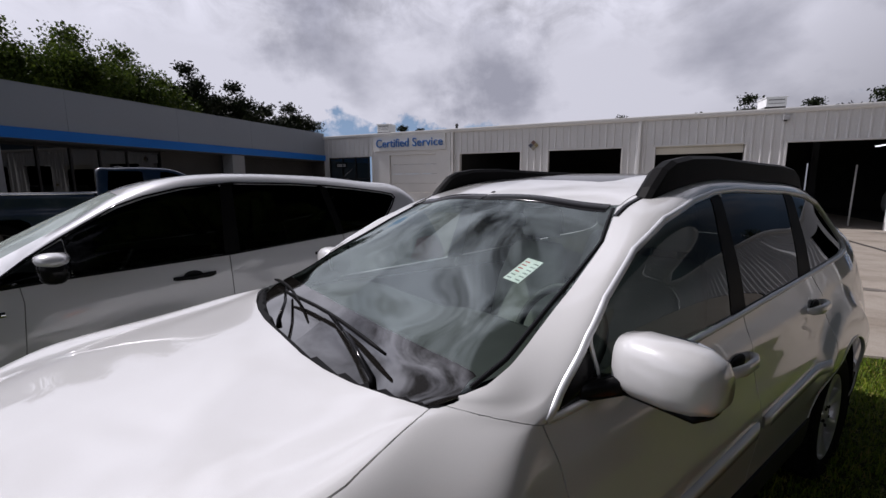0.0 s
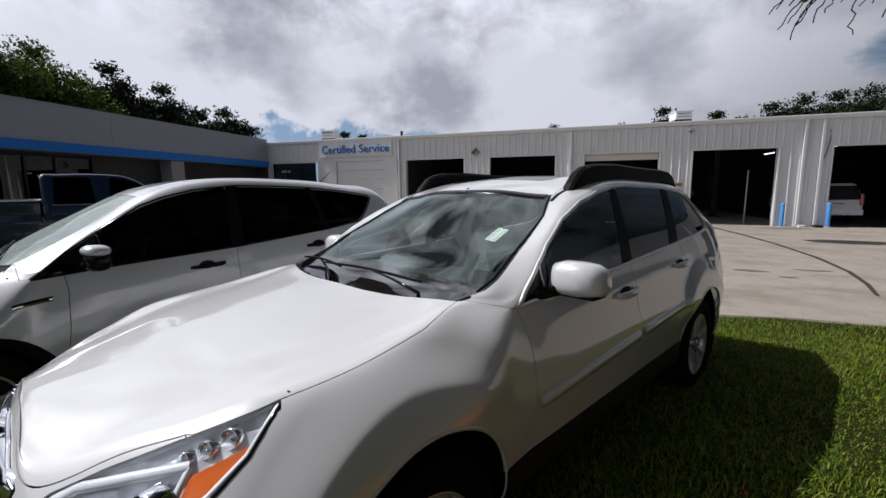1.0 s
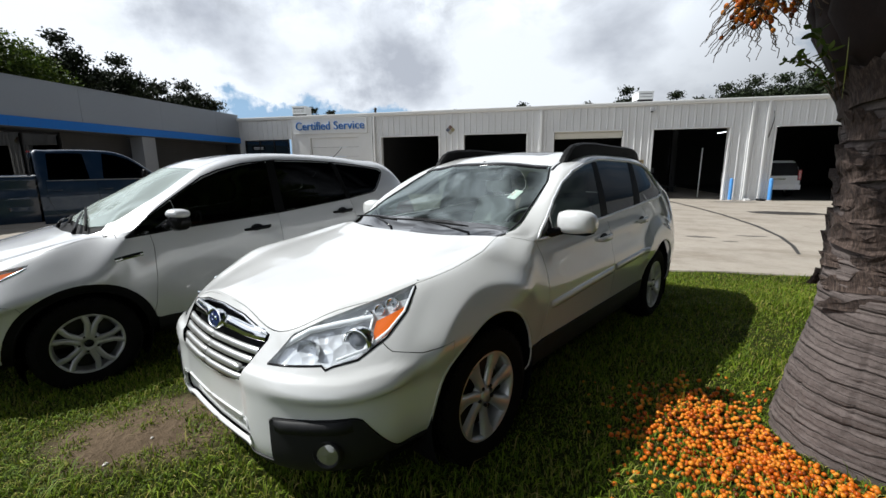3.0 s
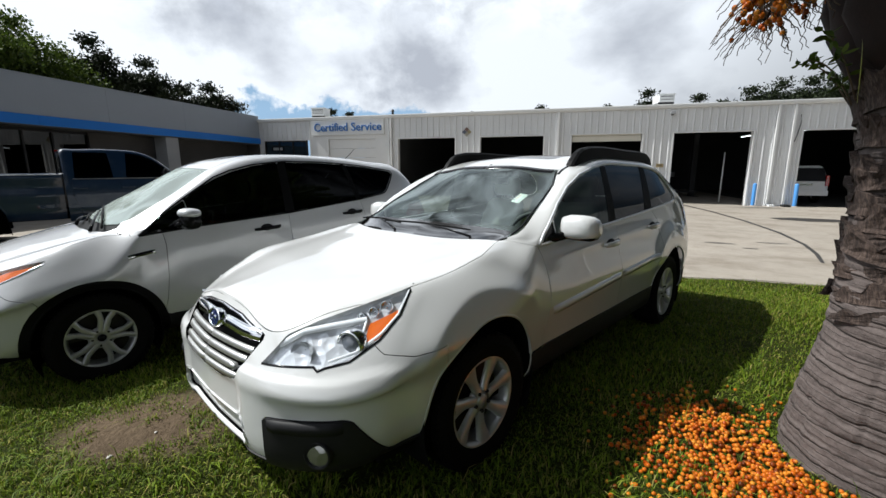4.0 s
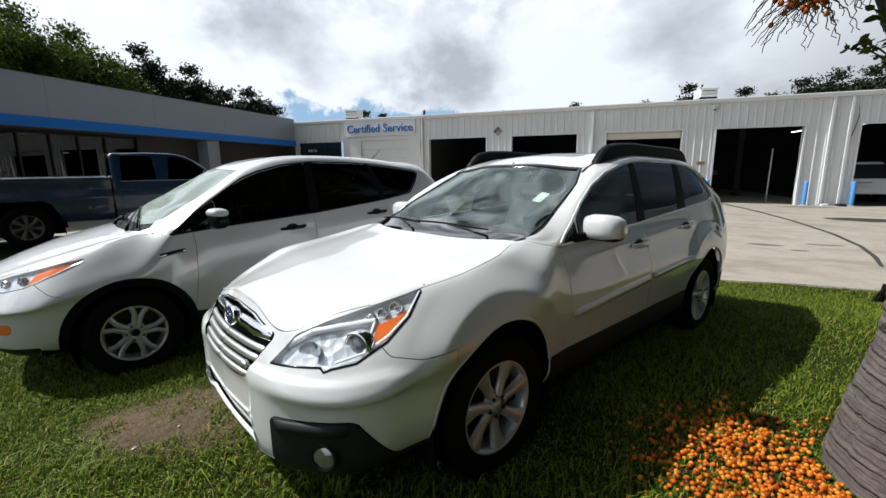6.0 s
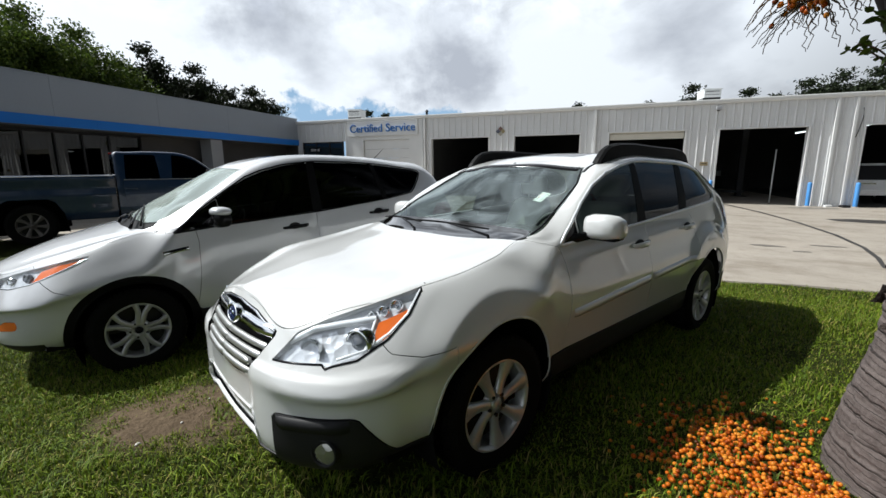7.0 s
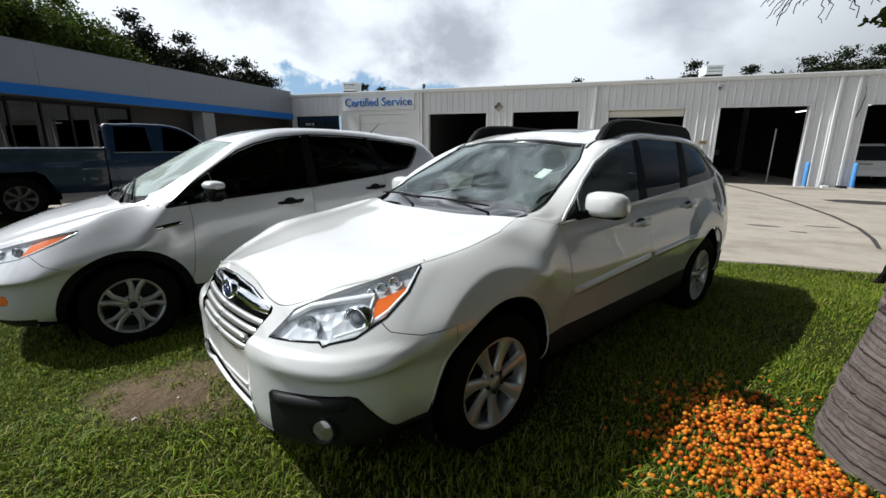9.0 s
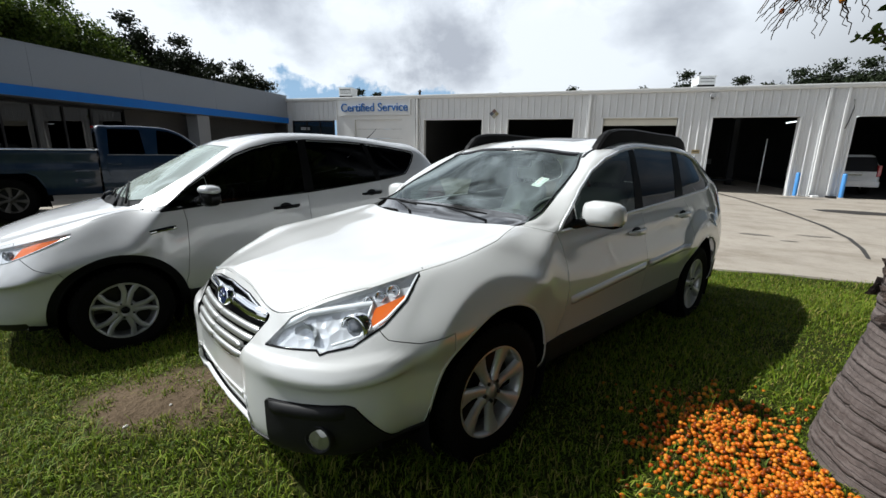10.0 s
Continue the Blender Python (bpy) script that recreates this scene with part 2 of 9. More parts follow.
def facets(m):
    v = add(m, "ShaderNodeTexVoronoi", Scale=22.0)
    link(m, coords(m), v.inputs["Vector"])
    bumped(m, v.outputs["Distance"], 0.35, 0.02)


facets(M["reflector"])
M["lamp_white"] = principled("pale_lamp_trim", (0.86, 0.87, 0.88), 0.25, 0.0, Coat_Weight=1.0)
M["fog_lens"] = principled("fog_lamp_lens", (0.30, 0.30, 0.27), 0.10, 0.6, Coat_Weight=1.0)
facets(M["fog_lens"])
M["bulb"] = principled("projector_lens", (0.12, 0.13, 0.15), 0.03, 0.0, Coat_Weight=1.0)


def glass(name, tint, rough=0.0, ior=1.45, sheen=(1, 1, 1), dust_haze=0.0):
    """Thin pane: sheer tint seen through, with the gloss of glass on it."""
    m = bpy.data.materials.new(name)
    m.use_nodes = True
    nt = m.node_tree
    nt.nodes.clear()
    out = nt.nodes.new("ShaderNodeOutputMaterial")
    tr = nt.nodes.new("ShaderNodeBsdfTransparent")
    tr.inputs[0].default_value = (*tint, 1)
    gl = nt.nodes.new("ShaderNodeBsdfGlossy")
    gl.inputs["Roughness"].default_value = rough
    gl.inputs["Color"].default_value = (*sheen, 1)
    lw = nt.nodes.new("ShaderNodeLayerWeight")
    lw.inputs["Blend"].default_value = 0.5
    steep = nt.nodes.new("ShaderNodeMath")
    steep.operation = "POWER"
    steep.inputs[1].default_value = 5.0
    nt.links.new(lw.outputs["Facing"], steep.inputs[0])
    f0 = ((ior - 1) / (ior + 1)) ** 2
    fr = nt.nodes.new("ShaderNodeMath")
    fr.operation = "MULTIPLY_ADD"
    fr.inputs[1].default_value = 1 - f0
    fr.inputs[2].default_value = f0
    nt.links.new(steep.outputs[0], fr.inputs[0])
    mx = nt.nodes.new("ShaderNodeMixShader")
    nt.links.new(fr.outputs[0], mx.inputs[0])
    nt.links.new(tr.outputs[0], mx.inputs[1])
    nt.links.new(gl.outputs[0], mx.inputs[2])
    # Pale diffuse film painted in for bright sky haze on the glass.
    if dust_haze:
        film = nt.nodes.new("ShaderNodeBsdfDiffuse")
        film.inputs["Color"].default_value = (0.62, 0.70, 0.66, 1)
        veil = nt.nodes.new("ShaderNodeMixShader")
        veil.inputs[0].default_value = dust_haze
        nt.links.new(mx.outputs[0], veil.inputs[1])
        nt.links.new(film.outputs[0], veil.inputs[2])
        mx = veil
    nt.links.new(mx.outputs[0], out.inputs["Surface"])
    return m


M["windshield"] = glass("windshield_glass", (0.82, 0.93, 0.88), 0.008, 2.25, (0.90, 1.0, 0.97))
M["pale_glass"] = glass("hazed_windshield_glass", (0.74, 0.84, 0.80), 0.10, 2.4, (0.90, 1.0, 0.97), 0.30)
M["tint"] = glass("tinted_side_glass", (0.20, 0.235, 0.22), 0.0, 1.5, (0.75, 0.80, 0.82))
M["privacy"] = glass("privacy_glass", (0.02, 0.021, 0.022), 0.0, 1.45, (0.75, 0.77, 0.80))
M["lamp_glass"] = glass("lamp_glass", (0.93, 0.95, 0.97), 0.0, 1.5)
M["store_glass"] = glass("storefront_glass", (0.10, 0.105, 0.105), 0.0, 1.6)

M["siding"] = speckled("white_metal_siding", (0.60, 0.61, 0.62), (0.70, 0.71, 0.715), 0.42, 0.7, 25, 0.05, 0.002)
M["white_trim"] = speckled("white_painted_trim", (0.66, 0.67, 0.67), (0.74, 0.745, 0.74), 0.45, 1.5, 30, 0.05, 0.002)
M["cream_door"] = speckled("cream_overhead_door", (0.56, 0.54, 0.47), (0.64, 0.62, 0.55), 0.5, 2, 30, 0.05, 0.002)
M["grey_fascia"] = speckled("grey_fascia_panel", (0.335, 0.375, 0.44), (0.385, 0.425, 0.49), 0.4, 0.35, 18, 0.04, 0.002)
M["grey_pillar"] = speckled("pale_grey_pillar", (0.33, 0.34, 0.36), (0.39, 0.40, 0.42), 0.6, 1.0, 30, 0.1, 0.003)
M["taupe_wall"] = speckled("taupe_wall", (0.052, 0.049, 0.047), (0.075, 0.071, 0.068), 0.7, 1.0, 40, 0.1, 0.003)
M["blue_band"] = speckled("royal_blue_band", (0.004, 0.19, 0.74), (0.006, 0.22, 0.80), 0.3, 1.0, 30, 0.03, 0.002)
M["sign_blue"] = principled("sign_letter_blue", (0.01, 0.13, 0.42), 0.4)
M["bollard_blue"] = speckled("bollard_blue", (0.06, 0.25, 0.62), (0.10, 0.32, 0.70), 0.5, 5, 60, 0.15, 0.003)
M["mullion"] = principled("dark_mullion", (0.02, 0.02, 0.022), 0.4, 0.5)
# Near-black base colours stand in for the unlit depth of the bays.
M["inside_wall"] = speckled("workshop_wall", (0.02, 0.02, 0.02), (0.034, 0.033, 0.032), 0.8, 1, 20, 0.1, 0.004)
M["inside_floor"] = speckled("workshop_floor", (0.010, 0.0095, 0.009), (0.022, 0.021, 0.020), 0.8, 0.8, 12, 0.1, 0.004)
M["roof_metal"] = speckled("roof_metal", (0.55, 0.56, 0.56), (0.66, 0.67, 0.67), 0.45, 0.6, 20, 0.05, 0.003)
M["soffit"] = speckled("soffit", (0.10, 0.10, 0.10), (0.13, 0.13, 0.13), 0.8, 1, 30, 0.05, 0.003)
tube = principled("fluorescent_tube", (0.9, 0.9, 0.9), 0.5)
bsdf(tube).inputs["Emission Color"].default_value = (0.95, 1.0, 1.0, 1)
bsdf(tube).inputs["Emission Strength"].default_value = 2.2
M["tube"] = tube


def concrete():
    m = principled("old_concrete", (0.4, 0.38, 0.35), 0.85)
    v = coords(m)
    a = noise_of(m, 0.35, 7, 0.62, v)
    b = noise_of(m, 4.0, 8, 0.7, v)
    c = noise_of(m, 70.0, 3, 0.6, v)
    c1 = ramp(m, a, [(0.3, (0.255, 0.218, 0.178)), (0.55, (0.318, 0.280, 0.234)), (0.75, (0.365, 0.328, 0.28))])
    c2 = ramp(m, b, [(0.34, (0.21, 0.176, 0.143)), (0.5, (0.325, 0.29, 0.246)), (0.7, (0.37, 0.335, 0.288))])
    c3 = ramp(m, c, [(0.35, (0.22, 0.197, 0.165)), (0.65, (0.41, 0.37, 0.322))])
    d = noise_of(m, 1.0, 7, 0.68, coords(m, "Object", (1.3, 0.6, 1)))
    worn = ramp(m, d, [(0.34, (0.74, 0.71, 0.67)), (0.5, (1.0, 1.0, 1.0)), (0.68, (1.12, 1.11, 1.10))])
    base = mixed(m, 0.3, mixed(m, 0.5, c1, c2), c3)
    link(m, mixed(m, 1.0, base, worn, "MULTIPLY"), bsdf(m).inputs["Base Color"])
    bumped(m, mixed(m, 0.5, b, c), 0.5, 0.006)
    return m


def soil():
    m = principled("sandy_soil", (0.2, 0.15, 0.1), 0.95)
    v = coords(m)
    a = noise_of(m, 1.6, 8, 0.65, v)
    b = noise_of(m, 30.0, 6, 0.7, v)
    c1 = ramp(m, a, [(0.3, (0.07, 0.050, 0.032)), (0.6, (0.155, 0.113, 0.074)), (0.8, (0.225, 0.168, 0.114))])
    c2 = ramp(m, b, [(0.3, (0.045, 0.032, 0.019)), (0.7, (0.24, 0.178, 0.12))])
    # thatch between the blades, worn away on the trodden patch
    loc = add(m, "ShaderNodeMapping")
    loc.vector_type = "TEXTURE"
    loc.inputs["Location"].default_value = (-0.12, 2.04, 0)
    loc.inputs["Rotation"].default_value = (0, 0, -1.35)
    loc.inputs["Scale"].default_value = (0.56, 0.38, 100)
    link(m, v, loc.inputs[0])
    ln = m.node_tree.nodes.new("ShaderNodeVectorMath")
    ln.operation = "LENGTH"
    link(m, loc.outputs[0], ln.inputs[0])
    ad = m.node_tree.nodes.new("ShaderNodeMath")
    ad.operation = "MULTIPLY_ADD"
    ad.inputs[1].default_value = 0.9
    link(m, a, ad.inputs[0])
    link(m, ln.outputs["Value"], ad.inputs[2])
    fac = m.node_tree.nodes.new("ShaderNodeMapRange")
    fac.inputs["From Min"].default_value = 1.2
    fac.inputs["From Max"].default_value = 1.6
    link(m, ad.outputs[0], fac.inputs["Value"])
    thatch = ramp(m, b, [(0.3, (0.016, 0.020, 0.004)), (0.6, (0.035, 0.044, 0.009)), (0.8, (0.09, 0.072, 0.028))])
    link(m, mixed(m, fac.outputs[0], mixed(m, 0.45, c1, c2), thatch), bsdf(m).inputs["Base Color"])
    bsdf(m).inputs["Specular IOR Level"].default_value = 0.08
    bumped(m, b, 1.0, 0.03)
    return m


def blades(name, tones, rough=0.55, translucent=0.25):
    """Leaf and grass material: each island its own green."""
    m = principled(name, tones[1], rough)
    g = m.node_tree.nodes.new("ShaderNodeNewGeometry")
    n = len(tones)
    col = ramp(m, g.outputs["Random Per Island"], [(i / (n - 1) if n > 1 else 0, t) for i, t in enumerate(tones)])
    link(m, col, bsdf(m).inputs["Base Color"])
    bsdf(m).inputs["Specular IOR Level"].default_value = 0.22
    tl = m.node_tree.nodes.new("ShaderNodeBsdfTranslucent")
    link(m, col, tl.inputs[0])
    mx = m.node_tree.nodes.new("ShaderNodeMixShader")
    mx.inputs[0].default_value = translucent
    out = [n for n in m.node_tree.nodes if n.type == "OUTPUT_MATERIAL"][0]
    link(m, bsdf(m).outputs[0], mx.inputs[1])
    link(m, tl.outputs[0], mx.inputs[2])
    link(m, mx.outputs[0], out.inputs["Surface"])
    return m


M["concrete"] = concrete()
M["soil"] = soil()
M["grass"] = blades("grass_blades", [(0.046, 0.084, 0.005), (0.088, 0.144, 0.007), (0.122, 0.188, 0.008), (0.145, 0.208, 0.010), (0.175, 0.212, 0.018), (0.30, 0.25, 0.08)], 0.62, 0.2)
M["fruit"] = blades("orange_palm_fruit", [(0.07, 0.02, 0.005), (0.30, 0.05, 0.003), (0.48, 0.105, 0.006), (0.58, 0.17, 0.012), (0.64, 0.25, 0.025), (0.36, 0.07, 0.004)], 0.3, 0.05)
M["tree_dark"] = blades("pine_foliage", [(0.009, 0.014, 0.006), (0.016, 0.025, 0.009), (0.028, 0.040, 0.014)], 0.6, 0.06)
M["tree_light"] = blades("broadleaf_foliage", [(0.030, 0.056, 0.008), (0.062, 0.10, 0.014), (0.11, 0.15, 0.022)], 0.55, 0.28)
M["palm_leaf"] = blades("palm_leaf", [(0.04, 0.075, 0.02), (0.07, 0.11, 0.03), (0.13, 0.15, 0.04)], 0.5, 0.25)
M["bark"] = speckled("tree_bark", (0.05, 0.04, 0.03), (0.10, 0.08, 0.06), 0.9, 6, 60, 0.6, 0.02)
M["tar"] = principled("tar_and_oil", (0.035, 0.031, 0.028), 0.6)
M["oil_film"] = speckled("faded_oil", (0.11, 0.097, 0.083), (0.19, 0.17, 0.148), 0.7, 3, 30, 0.1, 0.002)

# ---- building blocks ----
def part(name, bm, material, parent=None, label="", smooth=False):
    """One bmesh as one mesh object, under its thing where one is given."""
    me = bpy.data.meshes.new(name)
    bm.to_mesh(me)
    bm.free()
    mats = material if isinstance(material, (list, tuple)) else [material]
    for x in mats:
        me.materials.append(x)
    if smooth:
        me.polygons.foreach_set("use_smooth", [True] * len(me.polygons))
    ob = new(name, me)
    if parent is not None:
        ob.parent = parent
    if label:
        ob["label"] = label
    return ob


def raw(name, verts, faces, material, parent=None, label="", smooth=False):
    me = bpy.data.meshes.new(name)
    me.from_pydata([tuple(v) for v in verts], [], [tuple(f) for f in faces])
    for x in (material if isinstance(material, (list, tuple)) else [material]):
        me.materials.append(x)
    if smooth:
        me.polygons.foreach_set("use_smooth", [True] * len(me.polygons))
    me.update()
    ob = new(name, me)
    if parent is not None:
        ob.parent = parent
    if label:
        ob["label"] = label
    return ob


def thing(name, label, category, m=None, group="", kind=""):
    ob = new(name)
    ob.empty_display_size = 0.2
    if m is not None:
        ob.matrix_world = m
    return tagged(ob, label, category, group, kind)


def block(bm, lo, hi, bevel=0.0, m=None):
    c = [(a + b) / 2 for a, b in zip(lo, hi)]
    s = [abs(b - a) for a, b in zip(lo, hi)]
    mat = Matrix.Translation(c) @ Matrix.Diagonal((*s, 1))
    if m is not None:
        mat = m @ mat
    r = bmesh.ops.create_cube(bm, size=1, matrix=mat)
    if bevel:
        es = list({e for v in r["verts"] for e in v.link_edges})
        bmesh.ops.bevel(bm, geom=es, offset=bevel, segments=2, affect="EDGES", profile=0.6)
    return bm


def boxed(name, lo, hi, material, parent=None, label="", bevel=0.0, m=None):
    return part(name, block(bmesh.new(), lo, hi, bevel, m), material, parent, label)


def rod(bm, a, b, r0, r1=None, seg=12, caps=True):
    a, b = Vector(a), Vector(b)
    d = b - a
    mat = Matrix.Translation((a + b) / 2) @ d.to_track_quat("Z", "Y").to_matrix().to_4x4()
    bmesh.ops.create_cone(bm, cap_ends=caps, segments=seg, radius1=r0, radius2=r0 if r1 is None else r1, depth=d.length, matrix=mat)
    return bm


def tube_along(bm, pts, radii, seg=8, flat=1.0, closed=False):
    """A round bar along a line of points."""
    pts = [Vector(p) for p in pts]
    if not hasattr(radii, "__len__"):
        radii = [radii] * len(pts)
    rings = []
    up = Vector((0, 0, 1))
    for i, p in enumerate(pts):
        t = (pts[min(i + 1, len(pts) - 1)] - pts[max(i - 1, 0)]).normalized()
        s = t.cross(up)
        s = s.normalized() if s.length > 1e-4 else Vector((1, 0, 0))
        n = s.cross(t)
        rings.append([bm.verts.new(p + (s * math.cos(2 * math.pi * k / seg) + n * flat * math.sin(2 * math.pi * k / seg)) * radii[i]) for k in range(seg)])
    for a, b in zip(rings, rings[1:]):
        for k in range(seg):
            bm.faces.new((a[k], a[(k + 1) % seg], b[(k + 1) % seg], b[k]))
    bm.faces.new(rings[0][::-1])
    bm.faces.new(rings[-1])
    return bm


def lathe(bm, profile, seg=32, m=Matrix.Identity(4)):
    """Turn (radius, height) pairs round the z axis."""
    rings = [[bm.verts.new(m @ Vector((r * math.cos(2 * math.pi * k / seg), r * math.sin(2 * math.pi * k / seg), h))) for k in range(seg)] for r, h in profile]
    for a, b in zip(rings, rings[1:]):
        for k in range(seg):
            bm.faces.new((a[k], a[(k + 1) % seg], b[(k + 1) % seg], b[k]))
    return bm


def prism(bm, outline, depth, m=Matrix.Identity(4)):
    """A flat outline (x, y) pushed along z from 0 to depth."""
    a = [bm.verts.new(m @ Vector((x, y, 0))) for x, y in outline]
    b = [bm.verts.new(m @ Vector((x, y, depth))) for x, y in outline]
    bm.faces.new(a[::-1])
    bm.faces.new(b)
    n = len(a)
    for i in range(n):
        bm.faces.new((a[i], a[(i + 1) % n], b[(i + 1) % n], b[i]))
    bmesh.ops.recalc_face_normals(bm, faces=bm.faces)
    return bm

# ---- ground ----
WALL_X = 19.6
CAR_O = (0.444, 0.839)


def across(x, y):
    """How far a place lies to the right-hand side of the parked wagon's centre line."""
    return (x - CAR_O[0]) * 0.482 + (y - CAR_O[1]) * 0.876


def lot_z(y):
    return float(np.interp(y, [-40, -8, -4, 2, 9, 40], [-0.34, -0.24, -0.15, -0.06, 0.0, 0.0]))


def ground_z(x, y):
    lawn = float(np.interp(across(x, y), [-6, -2.4, -1.0, 0.8, 1.9, 3.4, 6.5, 30], [0.12, 0.085, 0.005, -0.02, -0.13, -0.15, -0.03, 0.0]))
    k = min(1.0, max(0.0, (x - 2.6) / 2.0))
    k = k * k * (3 - 2 * k)
    far = min(1.0, max(0.0, (math.hypot(x, y) - 8) / 20))
    return (lawn * (1 - far) + 0.0 * far) * (1 - k) + (lot_z(y) - 0.015) * k


def lawn_edge(y):
    """Where the lawn meets the concrete."""
    return 4.86 + 0.05 * math.sin(y * 1.3) + 0.03 * math.sin(y * 4.1 + 1) - (1.4 * min(1, max(0, (y - 6) / 3)))


def build_ground():
    xs = np.concatenate([[-3000, -600, -150, -60, -30, -15, -9], np.arange(-6, 7.01, 0.2), [8, 10, 14, 20, 30, 60, 150, 600, 3000]])
    ys = np.concatenate([[-3000, -600, -150, -60, -30, -15, -9], np.arange(-6, 8.01, 0.2), [9, 11, 14, 20, 30, 60, 150, 600, 3000]])
    v, f = [], []
    for x in xs:
        for y in ys:
            near = abs(x) < 7 and abs(y) < 9
            z = ground_z(x, y) + (0.018 * noise.noise((x * 1.7, y * 1.7, 0)) + 0.007 * noise.noise((x * 6, y * 6, 3)) if near else 0) 
            if x > 5.6:
                z -= 0.12
            v.append((x, y, z))
    n = len(ys)
    for i in range(len(xs) - 1):
        for j in range(n - 1):
            f.append((i * n + j, (i + 1) * n + j, (i + 1) * n + j + 1, i * n + j + 1))
    g = raw("ground", v, f, M["soil"], smooth=True)
    tagged(g, "sandy brown soil under a patchy lawn", "ground", kind="structure")
    # the concrete lot, one slab from the lawn to the walls and past them
    ys = np.concatenate([[-400, -120, -60, -40], np.arange(-30, 20.01, 0.25), [30, 60, 120, 400]])
    v, f = [], []
    cols = [0.0, 0.03, 0.5, 2, 5, 9, 12, 15, 34, 80, 400]
    for y in ys:
        e = lawn_edge(min(max(y, -30), 14))
        for i, c in enumerate(cols):
            z = lot_z(y) - (0.06 if i == 0 else 0.0)
            v.append((e + c, y, z))
    n = len(cols)
    for j in range(len(ys) - 1):
        for i in range(n - 1):
            f.append((j * n + i, j * n + i + 1, (j + 1) * n + i + 1, (j + 1) * n + i))
    p = raw("pavement", v, f, M["concrete"], smooth=False)
    tagged(p, "worn pale concrete lot stained with oil and tyre marks", "pavement", kind="structure")


build_ground()


def flat_patch(name, outline, material, label, lift=0.006):
    """A thin stain or sealed crack that lies on the concrete."""
    bm = bmesh.new()
    top = [bm.verts.new((x, y, lot_z(y) + lift)) for x, y in outline]
    bm.faces.new(top)
    bmesh.ops.recalc_face_normals(bm, faces=bm.faces)
    bmesh.ops.triangulate(bm, faces=bm.faces)
    for fc in bm.faces:
        if fc.normal.z < 0:
            fc.normal_flip()
    ob = part(name, bm, material)
    return tagged(ob, label, "stain", kind="structure")


def ribbon(points, w0, w1):
    """Outline of a band of changing width along some points."""
    a, b = [], []
    n = len(points)
    for i, (x, y) in enumerate(points):
        x0, y0 = points[max(i - 1, 0)]
        x1, y1 = points[min(i + 1, n - 1)]
        d = math.hypot(x1 - x0, y1 - y0)
        nx, ny = -(y1 - y0) / d, (x1 - x0) / d
        w = (w0 + (w1 - w0) * i / (n - 1)) / 2 * (1 + 0.25 * noise.noise((x * 3, y * 3, 5)))
        a.append((x + nx * w, y + ny * w))
        b.append((x - nx * w, y - ny * w))
    return a + b[::-1]


# ---- workshop with five bays ----
BAY_W, BAY_GAP, BAY_TOP, EAVE = 3.05, 1.296, 2.91, 4.10
BAYS = []
y = -8.1
for i in range(4):
    BAYS.append((y, y + BAY_W))
    y += BAY_W + BAY_GAP
BAYS.insert(0, (-12.95, -9.9))
BAYS.insert(0, (-17.3, -14.25))
DOOR = (9.25, 12.03)
WINDOW = (13.42, 16.08)


def rib_panel(y0, y1, z0, z1, parent, step=0.305, proud=0.032):
    """A sheet of ribbed metal siding with standing ribs."""
    bm = bmesh.new()
    line = [(y0, 0.0)]
    k = math.ceil((y0 + 0.04) / step)
    while k * step + 0.045 < y1:
        c = k * step
        if c - 0.045 > y0:
            line += [(c - 0.045, 0.0), (c - 0.02, proud), (c + 0.02, proud), (c + 0.045, 0.0)]
            # two low stiffening ribs in the pan
            for q in (0.115, 0.19):
                if c + q + 0.02 < y1:
                    line += [(c + q - 0.016, 0.0), (c + q, 0.006), (c + q + 0.016, 0.0)]
        k += 1
    line.append((y1, 0.0))
    lo = [bm.verts.new((WALL_X - d, yy, z0)) for yy, d in line]
    hi = [bm.verts.new((WALL_X - d, yy, z1)) for yy, d in line]
    for i in range(len(line) - 1):
        bm.faces.new((lo[i + 1], lo[i], hi[i], hi[i + 1]))
    # back and edges give the wall its thickness
    b0 = [bm.verts.new((WALL_X + 0.2, yy, zz)) for yy in (y0, y1) for zz in (z0, z1)]
    bm.faces.new((b0[0], b0[2], b0[3], b0[1]))
    bm.faces.new((lo[0], b0[0], b0[1], hi[0]))
    bm.faces.new((lo[-1], hi[-1], b0[3], b0[2]))
    bm.faces.new([*lo, b0[2], b0[0]])
    bm.faces.new([*hi[::-1], b0[1], b0[3]])
    bmesh.ops.recalc_face_normals(bm, faces=bm.faces)
    return part("wall_panel", bm, M["siding"], parent)


